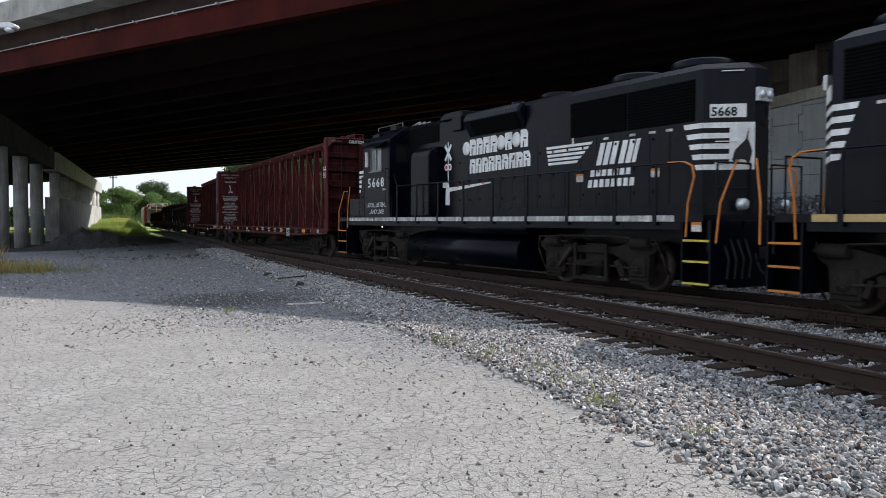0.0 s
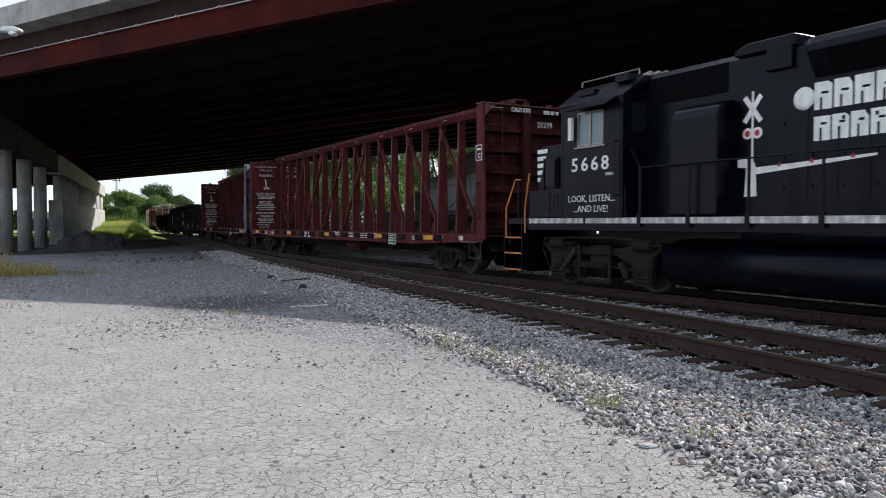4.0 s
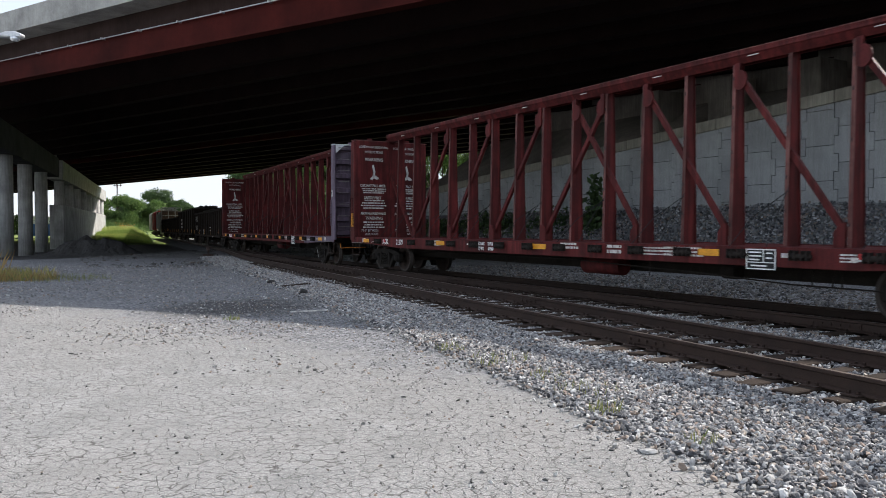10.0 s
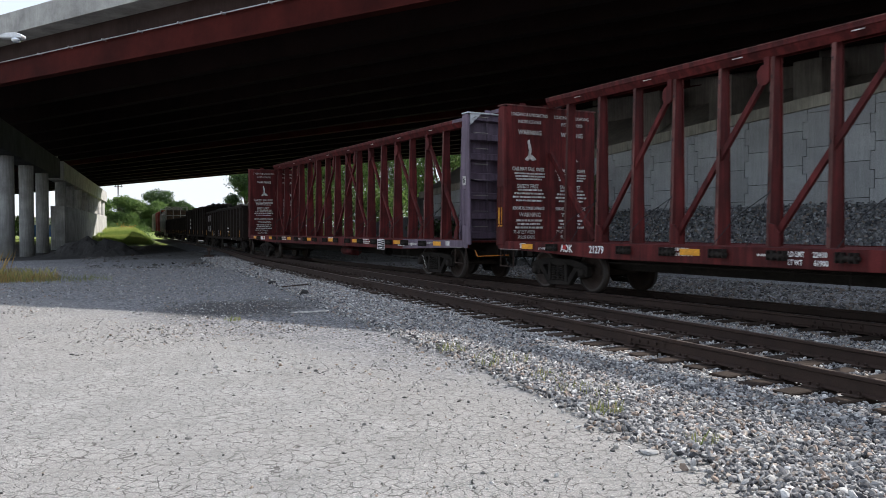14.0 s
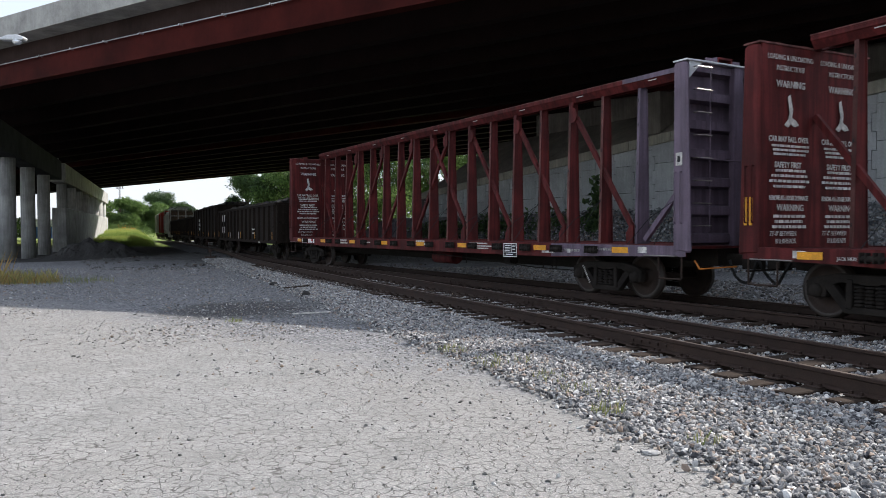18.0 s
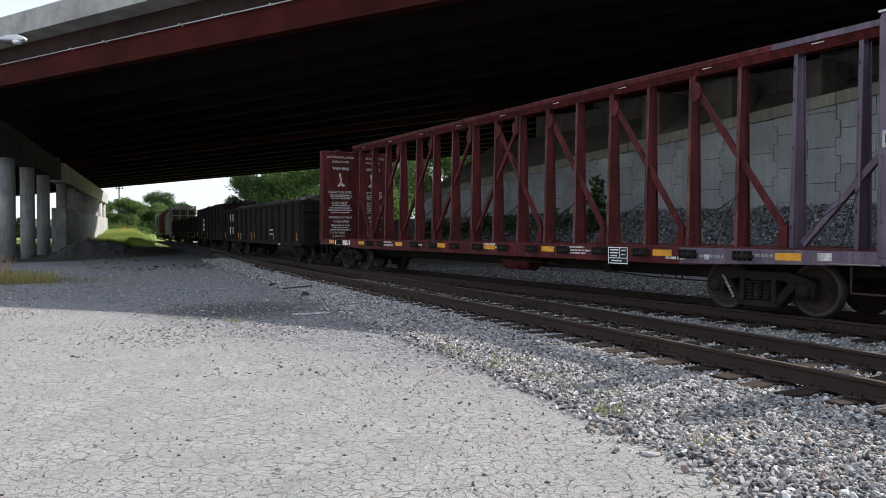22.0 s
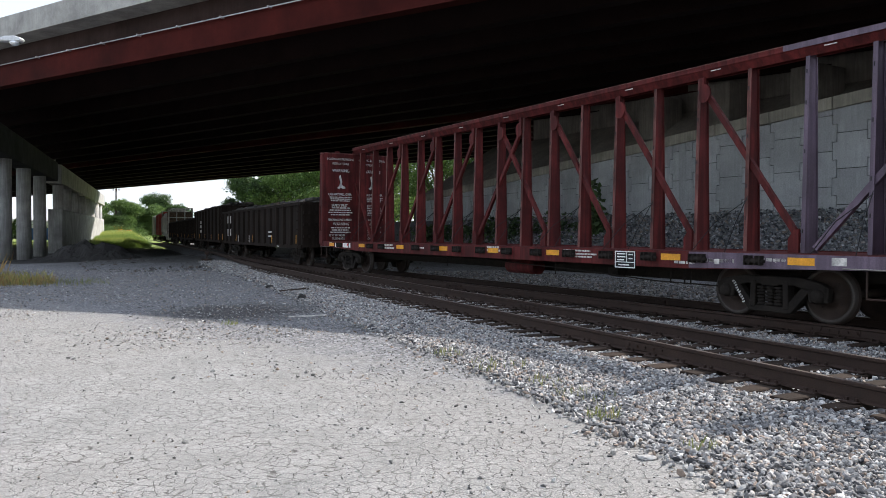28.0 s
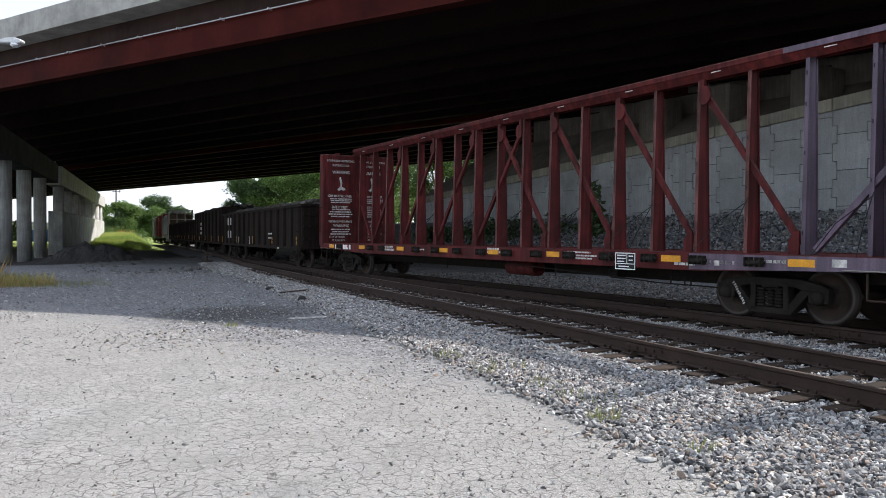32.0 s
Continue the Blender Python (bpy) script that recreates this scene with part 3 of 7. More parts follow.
# the nearer cap beam takes a much darker concrete than the farther one
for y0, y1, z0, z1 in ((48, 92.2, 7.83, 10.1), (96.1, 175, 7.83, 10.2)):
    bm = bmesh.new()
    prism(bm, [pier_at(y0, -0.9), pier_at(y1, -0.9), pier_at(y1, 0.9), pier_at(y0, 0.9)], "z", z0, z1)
    part("cap_beam", bm, CONCRETE if y0 > 90 else DARK_CONCRETE, pier, "grey concrete cap beam" if y0 > 90 else "dark concrete cap beam", bevel=0.06)
bm = bmesh.new()
prism(bm, [pier_at(96.1, -0.85), pier_at(96.9, -0.85), pier_at(96.9, 0.1), pier_at(96.1, 0.1)], "z", 10.2, 11.0)
part("shear_key", bm, CONCRETE, pier, "small concrete block on the cap's end", bevel=0.04)
bm = bmesh.new()
prism(bm, [pier_at(96.9, -0.8), pier_at(173.6, -0.8), pier_at(173.6, 0.85), pier_at(96.9, 0.85)], "z", -1.4, 4.64)
part("crash_wall", bm, CONCRETE, pier, "streaked concrete wall between the columns", bevel=0.06)

# ---- abutment wall of interlocking panels, with riprap before it ----
W1, W0 = Vector((2.7, 56.0)), Vector((30.6, 8.0))
WD = (W0 - W1).normalized()
WN = Vector((WD.y, -WD.x))          # towards the tracks
wall = thing("wall_abutment", "retaining wall of interlocking grey concrete panels under a concrete coping", "retaining wall", kind="structure")


def wall_at(d, out=0.0):
    return W1 + WD * d + WN * out


def slab(bm, d0, d1, o0, o1, z0, z1):
    prism(bm, [wall_at(d0, o0), wall_at(d1, o0), wall_at(d1, o1), wall_at(d0, o1)], "z", z0, z1)


bm = bmesh.new()
slab(bm, -10, 52, -0.8, -0.06, -0.5, 4.4)
slab(bm, 0, 52, -0.8, -0.07, 4.4, 5.2)
slab(bm, 14, 52, -0.8, -0.06, 5.2, 6.3)
part("backing", bm, JOINT, wall, "concrete behind the panels")


# ---- train: shared pieces. x runs ahead, -y is the yard's side, z is up from the rail ----
WHITE = material("worn_white_paint", (0.82, 0.82, 0.80), 0.6, dark=0.85, stain=2.5, streak=0.12)
FADED = material("faded_lettering", (0.68, 0.65, 0.61), 0.7, dark=0.4, stain=7.0, fine=30)
ORANGE = material("handrail_orange", (0.62, 0.20, 0.03), 0.5, dark=0.7, stain=3)
YELLOW = material("step_yellow", (0.66, 0.52, 0.07), 0.55, dark=0.65, stain=4)
AMBER = material("reflector_amber", (0.78, 0.34, 0.02), 0.5, dark=0.7, stain=4)
MESHDARK = material("grille_black", (0.010, 0.010, 0.011), 0.7, dark=0.7, stain=3)
RUBBER = plain("rubber_black", (0.012, 0.012, 0.012), 0.8)
WHEEL = material("wheel_steel", (0.05, 0.033, 0.026), 0.7, 0.4, dark=0.5, stain=4)
TREAD = material("wheel_rim", (0.06, 0.05, 0.045), 0.55, 0.5, dark=0.8)
REDPAINT = plain("sign_red", (0.45, 0.02, 0.02), 0.5)
BRASS = plain("oiled_steel", (0.25, 0.23, 0.21), 0.35, 0.8)
COAL = stone_material("scrap_load", (0.03, 0.03, 0.03), (0.14, 0.125, 0.11))
GLASS = bpy.data.materials.new("cab_glass")
GLASS.use_nodes = True
gb = GLASS.node_tree.nodes["Principled BSDF"]
gb.inputs["Base Color"].default_value, gb.inputs["Roughness"].default_value = (0.34, 0.42, 0.46, 1), 0.04
gb.inputs["Transmission Weight"].default_value, gb.inputs["IOR"].default_value = 0.55, 1.5
DARKGLASS = plain("dark_glass", (0.008, 0.010, 0.012), 0.08)
LENS = plain("lamp_lens", (0.75, 0.78, 0.8), 0.12, 0.6)
LAMP = glowing("small_lamp", (1.0, 0.95, 0.82), 1.2)


def lathe(bm, profile, seg=28, centre=(0, 0, 0), axis="y"):
    """Turn a closed loop of (radius, along) round an axis."""
    rings = []
    for r, y in profile:
        ring = []
        for i in range(seg):
            c, s_ = r * math.cos(i * math.tau / seg), r * math.sin(i * math.tau / seg)
            p = {"y": (c, y, s_), "z": (c, s_, y), "x": (y, c, s_)}[axis]
            ring.append(bm.verts.new(Vector(p) + Vector(centre)))
        rings.append(ring)
    for a, c in zip(rings, rings[1:]):
        for i in range(seg):
            bm.faces.new((a[i], a[(i + 1) % seg], c[(i + 1) % seg], c[i])).smooth = True
    bm.faces.new(rings[0][::-1])
    bm.faces.new(rings[-1])


TEXTS = {}


def text_mesh(words, size, mat, bold=0.0, squeeze=1.0, gap=1.0):
    key = (words, size, mat.name, bold, squeeze, gap)
    if key not in TEXTS:
        cu = bpy.data.curves.new("lettering", "FONT")
        cu.body, cu.size, cu.offset, cu.resolution_u, cu.extrude, cu.space_character = words, size, bold, 2, 0.002, gap
        tmp = bpy.data.objects.new("lettering", cu)
        scene.collection.objects.link(tmp)
        dg = bpy.context.evaluated_depsgraph_get()
        me = bpy.data.meshes.new_from_object(tmp.evaluated_get(dg))
        bpy.data.objects.remove(tmp)
        bpy.data.curves.remove(cu)
        me.transform(Matrix.Diagonal((squeeze, 1, 1, 1)))
        me.materials.clear()
        me.materials.append(mat)
        TEXTS[key] = me
    return TEXTS[key]


SIDE = Matrix.Rotation(radians(90), 4, "X")                                             # written on a side wall, read from the yard
ENDS = Matrix.Rotation(radians(90), 4, "Z") @ Matrix.Rotation(radians(90), 4, "X")      # written on a wall that looks ahead


def letter(parent, words, size, x, y, z, mat=WHITE, way=SIDE, bold=0.0, squeeze=1.0, name="lettering", slant=0.0, label="", gap=1.0):
    me = text_mesh(words, size, mat, bold, squeeze, gap)
    m = Matrix.Translation((x, y, z)) @ way
    if slant:
        sh = Matrix.Identity(4)
        sh[0][1] = slant
        m = m @ sh
    return part(name, me, mat, parent, label, at=m)


def bars(parent, rows_, mat, way, origin, name="lettering", label="small faded lettering"):
    """Lines of unreadable writing: (x, y, length, height) each, broken into words."""
    bm = bmesh.new()
    rng = random.Random(len(rows_) * 7 + int(abs(origin[0]) * 10))
    for x, y, ln, h in rows_:
        u = 0.0
        while u < ln - 0.01:
            w = min(rng.uniform(0.7, 3.2) * h, ln - u)
            box(bm, x + u, x + u + w, y, y + h, -0.001, 0.002)
            u += w + 0.45 * h
    return tagged(part(name, bm, mat, parent, label, at=Matrix.Translation(origin) @ way), kind="stuff")


def wheel_mesh(r):
    bm = bmesh.new()
    for sgn in (-1, 1):
        lathe(bm, [(0.09, sgn * 0.79), (0.14, sgn * 0.79), (0.16, sgn * 0.745), (r * 0.78, sgn * 0.725), (r * 0.85, sgn * 0.79), (r, sgn * 0.79), (r, sgn * 0.70), (r + 0.026, sgn * 0.685), (r + 0.026, sgn * 0.66), (r * 0.85, sgn * 0.66), (r * 0.78, sgn * 0.70), (0.16, sgn * 0.715), (0.1, sgn * 0.68)], 32)
    tube(bm, (0, -1.02, 0), (0, 1.02, 0), 0.075, 12)
    for k in range(4):       # casting marks on the plates, so that the turning shows
        a = k * math.tau / 4
        for sgn in (-1, 1):
            box(bm, r * 0.5 * math.cos(a) - 0.03, r * 0.5 * math.cos(a) + 0.03, sgn * 0.738 - 0.006, sgn * 0.738 + 0.006, r * 0.5 * math.sin(a) - 0.02, r * 0.5 * math.sin(a) + 0.02)
    me = mesh_of("wheelset", bm, WHEEL)
    me.materials.append(TREAD)
    for q in me.polygons:
        rad = [math.hypot(me.vertices[i].co.x, me.vertices[i].co.z) for i in q.vertices]
        if min(rad) > r * 0.84 and max(rad) < r + 0.01:
            q.material_index = 1
    return me


FREIGHT_R, LOCO_R = 0.455, 0.508
WHEELS = {r: wheel_mesh(r) for r in (FREIGHT_R, LOCO_R)}
ROLLING = []          # (wheelset, radius, its rest place in its truck)


def wheelset(truck, x, r, rolls):
    w = part("wheelset", WHEELS[r], WHEEL, truck, "dark steel wheelset with bright rims", at=Matrix.Translation((x, 0, r)))
    if rolls:
        ROLLING.append((w, r, x))
    return w


def frame_side(bm, y):
    """Cast side frame of a freight truck."""
    t0, t1 = y - 0.07, y + 0.07
    prism(bm, [(-1.06, 0.60), (-0.95, 0.66), (-0.55, 0.74), (0.55, 0.74), (0.95, 0.66), (1.06, 0.60), (1.06, 0.50), (0.70, 0.52), (0.48, 0.60), (-0.48, 0.60), (-0.70, 0.52), (-1.06, 0.50)], "y", t0, t1)
    prism(bm, [(-0.78, 0.56), (-0.62, 0.60), (-0.30, 0.24), (0.30, 0.24), (0.62, 0.60), (0.78, 0.56), (0.40, 0.13), (-0.40, 0.13)], "y", t0, t1)
    for sgn in (-1, 1):
        prism(bm, [(sgn * 0.27, 0.2), (sgn * 0.38, 0.2), (sgn * 0.36, 0.66), (sgn * 0.26, 0.66)], "y", t0 - 0.02, t1 + 0.02)
        prism(bm, [(sgn * 0.70, 0.62), (sgn * 0.72, 0.36), (sgn * 0.80, 0.34), (sgn * 0.83, 0.56)], "y", t0, t1)
        prism(bm, [(sgn * 1.0, 0.62), (sgn * 0.98, 0.36), (sgn * 1.06, 0.36), (sgn * 1.08, 0.6)], "y", t0, t1)


def spring_mesh():
    bm = bmesh.new()
    loop = []
    for i in range(6):
        z = 0.25 + i * 0.055
        loop += [(0.05, z), (0.078, z + 0.006), (0.078, z + 0.034), (0.05, z + 0.04)]
    lathe(bm, loop, 10, axis="z")
    return mesh_of("spring", bm, TRUCK)


SPRING = spring_mesh()


def freight_truck(parent, x, rolls, marked=False):
    tr = new("truck")
    tr.parent, tr.matrix_basis = parent, Matrix.Translation((x, 0, 0))
    tr["label"] = "grimy cast steel truck with coil springs"
    for dx in (-0.889, 0.889):
        wheelset(tr, dx, FREIGHT_R, rolls)
    for sgn in (-1, 1):
        bm = bmesh.new()
        frame_side(bm, sgn * 1.0)
        part("side_frame", bm, TRUCK, tr, "cast side frame", bevel=0.012)
        for dx in (-0.889, 0.889):
            bm = bmesh.new()
            lathe(bm, [(0.02, sgn * 1.13), (0.10, sgn * 1.12), (0.12, sgn * 1.06), (0.12, sgn * 0.92)], 16, (dx, 0, FREIGHT_R))
            part("bearing_cap", bm, TRUCK, tr)
        for k in range(3):
            part("spring", SPRING, TRUCK, tr, "grimy coil spring", at=Matrix.Translation((-0.17 + 0.17 * k, sgn * 1.03, 0)))
    bm = bmesh.new()
    box(bm, -0.16, 0.16, -1.06, 1.06, 0.58, 0.72)
    box(bm, -0.22, 0.22, -0.3, 0.3, 0.5, 0.82)
    part("bolster", bm, TRUCK, tr)
    return tr


def coupler(parent, x0, x1):
    bm = bmesh.new()
    sgn = 1 if x1 > x0 else -1
    box(bm, min(x0, x1), max(x0, x1), -0.09, 0.09, 0.74, 0.96)
    prism(bm, [(x1 - sgn * 0.1, -0.2), (x1 + sgn * 0.2, -0.17), (x1 + sgn * 0.26, 0.02), (x1 + sgn * 0.14, 0.19), (x1 - sgn * 0.12, 0.13)], "z", 0.68, 1.0)
    part("coupler", bm, TRUCK, parent, "rusty knuckle coupler", bevel=0.015)
    bm = bmesh.new()
    pts = [(x1 - sgn * 0.35 + sgn * 0.65 * i / 8, -0.22 - 0.05 * math.sin(i), 0.84 - 0.42 * math.sin(math.pi * i / 8)) for i in range(9)]
    rod(bm, pts, 0.028, 7)
    part("air_hose", bm, RUBBER, parent, "black rubber air hose")


def grab(bm, a, b, out, r=0.012):
    a, b, out = Vector(a), Vector(b), Vector(out)
    rod(bm, [a, a + out, b + out, b], r, 6)


# ---- centre-beam flat cars ----
bm = bmesh.new()
box(bm, -0.011, 0.011, -0.004, 0.012, -0.035, 0.035)
BOLT_HOLE = mesh_of("bolt_hole", bm, MESHDARK)


bm = bmesh.new()
tube(bm, (-0.14, -0.05, 0.0), (0.14, -0.05, 0.0), 0.045, 12)
for dx in (-0.15, -0.06, 0.06, 0.15):
    box(bm, dx - 0.012, dx + 0.012, -0.10, 0.02, -0.07, 0.09)
tube(bm, (0.16, -0.05, 0.0), (0.21, -0.05, 0.0), 0.03, 8)
WINCH = mesh_of("winch", bm, TRUCK)


def centre_beam(name, label, number, placard, purple, shift):
    car = thing(name, label, "railroad car", "train")
    half, zd, zt = 11.31, 1.12, 4.55
    bm = bmesh.new()
    box(bm, -half, half, -1.40, 1.40, zd - 0.05, zd - 0.005)
    part("deck", bm, CARRED, car, "red steel deck plate")
    for sgn in (-1, 1):
        bm = bmesh.new()
        y = sgn * 1.42
        prism(bm, [(-half, zd), (half, zd), (half, 0.93), (9.7, 0.90), (7.6, 0.82), (-7.6, 0.82), (-9.7, 0.90), (-half, 0.93)], "y", y - 0.012, y + 0.012)
        box(bm, -half, half, min(y, y - sgn * 0.12), max(y, y - sgn * 0.12), zd - 0.02, zd + 0.012)
        box(bm, -7.6, 7.6, min(y, y - sgn * 0.1), max(y, y - sgn * 0.1), 0.81, 0.832)
        part("side_sill", bm, CARRED, car, "worn dark red side sill")
    if purple:
        for sgn in (-1, 1):
            bm = bmesh.new()
            prism(bm, [(7.3, zd + 0.006), (half, zd + 0.006), (half, 0.925), (9.7, 0.895), (7.3, 0.83)], "y", sgn * 1.435 - 0.003, sgn * 1.435 + 0.003)
            part("repainted_panel", bm, CARPURPLE, car, "faded purple repaint on the sill's end")
    bm = bmesh.new()
    prism(bm, [(-half + 0.2, 1.05), (half - 0.2, 1.05), (half - 0.2, 0.72), (9.9, 0.66), (8.0, 0.52), (-8.0, 0.52), (-9.9, 0.66), (-half + 0.2, 0.72)], "y", -0.33, 0.33)
    part("centre_sill", bm, TRUCK, car, "grimy centre sill")
    for i in range(-8, 9):
        bm = bmesh.new()
        prism(bm, [(-1.38, 1.06), (1.38, 1.06), (1.38, 0.96), (0.35, 0.80), (-0.35, 0.80), (-1.38, 0.96)], "x", i * 1.3 - 0.04, i * 1.3 + 0.04)
        part("crossbearer", bm, TRUCK, car)
    # posts: a tapered web across the car with a flange towards each side
    bay = 1.197
    posts = [(k + 0.5) * bay + shift for k in range(-9, 9)]
    for k, x in enumerate(posts):
        bm = bmesh.new()
        mat = CARPURPLE if purple and x > 8.5 else CARRED
        fl, th = 0.041, (0.012 if k % 2 else 0.022)
        rings = []
        for a, z in ((0.175, zd), (0.09, zt + 0.04)):
            b = a + 0.016
            rings.append([bm.verts.new((x + u, v, z)) for u, v in ((-fl, -b), (fl, -b), (fl, -a), (th, -a), (th, a), (fl, a), (fl, b), (-fl, b), (-fl, a), (-th, a), (-th, -a), (-fl, -a))])
        for i in range(12):
            bm.faces.new((rings[0][i], rings[0][(i + 1) % 12], rings[1][(i + 1) % 12], rings[1][i]))
        bm.faces.new(rings[0][::-1])
        bm.faces.new(rings[1])
        pm = mesh_of("post", bm, mat)
        pm.materials.append(mat if mat is CARPURPLE else WORN_LIT)
        # Yard-side flanges: paler worn red that also holds the sky's light on them.
        for q in pm.polygons:
            q.material_index = 1 if q.normal.y < -0.9 and abs(q.center.y) > 0.1 and q.center.y < 0 and q.area > 0.25 else 0
        post = part("post", pm, mat, car)
        for z in ((1.75, 2.35, 3.3, 4.2) if k % 2 else (1.5, 2.9, 3.75, 4.3)):
            y = -(0.191 - 0.085 * (z - zd) / (zt + 0.04 - zd))
            part("bolt_hole", BOLT_HOLE, MESHDARK, post, at=Matrix.Translation((x - 0.012, y, z)))
    bm = bmesh.new()
    box(bm, -half + 0.35, half - 0.35, -0.21, 0.21, zt + 0.21, zt + 0.25)
    for sgn in (-1, 1):
        prism(bm, [(sgn * 0.17, zt + 0.21), (sgn * 0.205, zt + 0.21), (sgn * 0.205, zt + 0.15), (sgn * 0.185, zt + 0.135), (sgn * 0.10, zt + 0.0), (sgn * 0.08, zt + 0.01), (sgn * 0.165, zt + 0.15)], "x", -half + 0.35, half - 0.35)
    part("top_chord", bm, CARRED, car, "dark red top chord under a pale strip for its lit edge")
    if purple:
        bm = bmesh.new()
        box(bm, 8.3, half - 0.36, -0.214, -0.194, zt + 0.15, zt + 0.252)
        part("repainted_panel", bm, CARPURPLE, car, "faded purple repaint on the top chord")
    # thin pale strip that paints in the light along the chord's top edge
    bm = bmesh.new()
    box(bm, -half + 0.35, 8.3 if purple else half - 0.35, -0.216, -0.196, zt + 0.236, zt + 0.254)
    part("lit_edge", bm, WORN_LIT, car, "pale strip painted as the top chord's lit edge")
    # pale dash marks below the chord, beside every other post
    for x in posts[::2]:
        bm = bmesh.new()
        box(bm, x + 0.35, x + 0.58, -0.186, -0.17, zt + 0.10, zt + 0.118)
        part("pale_dash", bm, FADED, car, "pale dash mark under the top chord")
    # diagonals, both faces of the truss
    runs = [(-0.5, 1.5), (0.5, -1.5), (1.5, 3.5), (3.5, 5.5), (5.5, 7.5), (-1.5, -3.5), (-3.5, -5.5), (-5.5, -7.5)]
    for x0, x1 in [(u * bay + shift, w * bay + shift) for u, w in runs]:
        bm = bmesh.new()
        sgn = 1 if x1 > x0 else -1
        bar(bm, (x0 + sgn * 0.2, -0.06, zt - 0.36), (x1 - sgn * 0.10, -0.08, zd + 0.2), 0.105, 0.08)
        lobe = [(x0 + sgn * (0.15 + 0.155 * math.cos(a * 0.3927)), zt - 0.3 + 0.19 * math.sin(a * 0.3927)) for a in range(-6, 5)]
        prism(bm, [(x0 + sgn * 0.04, zt + 0.02)] + [(x0 + sgn * 0.17, zt + 0.02)] + lobe[::-1] + [(x0 + sgn * 0.04, zt - 0.44)], "y", -0.157, -0.113)
        prism(bm, [(x1 - sgn * 0.05, zd), (x1 - sgn * 0.26, zd), (x1 - sgn * 0.26, zd + 0.24), (x1 - sgn * 0.15, zd + 0.4), (x1 - sgn * 0.05, zd + 0.42)], "y", -0.237, -0.188)
        part("diagonal", bm, CARRED, car)
    for sgn in (-1, 1):
        bm = bmesh.new()
        bar(bm, (sgn * 9.15 + shift, -0.07, zd + 0.08), (sgn * 10.95, -0.07, 3.4), 0.11, 0.09)
        mat = CARPURPLE if purple and sgn > 0 else CARRED
        part("diagonal", bm, mat, car)
        # bulkhead
        bh = new("bulkhead")
        bh.parent = car
        bh["label"] = "purple steel bulkhead with ribs" if mat is CARPURPLE else "dark red steel bulkhead with ribs"
        # red ends: streaked grime, plus their shade put into a darker red
        grimy = SHADED_END if mat is CARRED else mat
        x_in, x_out = sgn * 10.99, sgn * half
        lo, hi = min(x_in, x_out), max(x_in, x_out)
        bm = bmesh.new()
        box(bm, min(x_in, x_in + sgn * 0.03), max(x_in, x_in + sgn * 0.03), -1.38, 1.38, zd, zt)
        part("face_sheet", bm, mat, bh, "flat inner sheet")
        bm = bmesh.new()
        box(bm, min(x_in + sgn * 0.031, x_in + sgn * 0.036), max(x_in + sgn * 0.031, x_in + sgn * 0.036), -1.36, 1.36, zd, zt - 0.01)
        part("outer_sheet", bm, grimy, bh, "outer sheet between the ribs, shade-darkened on red ends")
        for side in (-1, 1):
            bm = bmesh.new()
            prism(bm, [(lo, zd - 0.1), (hi + (0.1 if sgn > 0 else 0), zd - 0.12), (hi, zt - 0.05), (hi - 0.06, zt), (lo + 0.06, zt), (lo, zt - 0.05)] if sgn > 0 else
                  [(lo - 0.1, zd - 0.12), (hi, zd - 0.1), (hi, zt - 0.05), (hi - 0.06, zt), (lo + 0.06, zt), (lo, zt - 0.05)], "y", side * 1.40 - 0.05, side * 1.40 + 0.05)
            part("corner_post", bm, mat, bh, bevel=0.035)
        for i in range(7):
            z = 1.25 + i * 0.535
            bm = bmesh.new()
            prism(bm, [(x_in + sgn * 0.03, z + 0.12), (x_out - sgn * 0.10, z + 0.09), (x_out - sgn * 0.10, z - 0.07), (x_in + sgn * 0.03, z - 0.11)], "y", -1.36, 1.36)
            part("rib", bm, grimy, bh)
        bm = bmesh.new()
        box(bm, min(x_out - sgn * 0.02, x_out - sgn * 0.14), max(x_out - sgn * 0.02, x_out - sgn * 0.14), -0.12, 0.12, zd, zt)
        part("centre_post", bm, grimy, bh)
        bm = bmesh.new()
        box(bm, lo, hi + 0.02, -1.45, 1.45, zt, zt + 0.03)
        for side in (-1, 1):
            prism(bm, [(side * 1.35, zt), (side * 1.0, zt), (side * 1.35, zt - 0.32)], "x", x_out - sgn * 0.05, x_out - sgn * 0.02)
        part("top_plate", bm, GALV if mat is CARPURPLE else WORN_LIT, bh, "worn top plate with a bright edge")
        for y in (-0.75, 0.0, 0.75):
            bm = bmesh.new()
            prism(bm, [(y - 0.11, zt + 0.03), (y + 0.11, zt + 0.03), (y + 0.09, zt + 0.12), (y - 0.09, zt + 0.12)], "x", x_out - sgn * 0.10, x_out - sgn * 0.08)
            part("top_bracket", bm, mat, bh, "small plate bracket on the bulkhead's top")
        for x in (x_out - sgn * 0.09, x_out - sgn * 0.23):
            bm = bmesh.new()
            grab(bm, (x, -1.45, 1.55), (x, -1.45, 2.5), (0, -0.05, 0), 0.011)
            part("corner_grab_iron", bm, grimy, bh)
        for i in range(8):
            z = 1.5 + i * 0.42
            bm = bmesh.new()
            grab(bm, (x_out, -1.25, z), (x_out, -0.86, z), (sgn * 0.09, 0, 0))
            part("grab_iron", bm, BRASS if mat is CARPURPLE or i > 6 else mat, bh)
        bm = bmesh.new()
        rod(bm, [(x_out + sgn * 0.05, -0.86, 1.4), (x_out + sgn * 0.05, -0.86, 4.5)], 0.012)
        part("ladder_stile", bm, mat, bh)
        bm = bmesh.new()
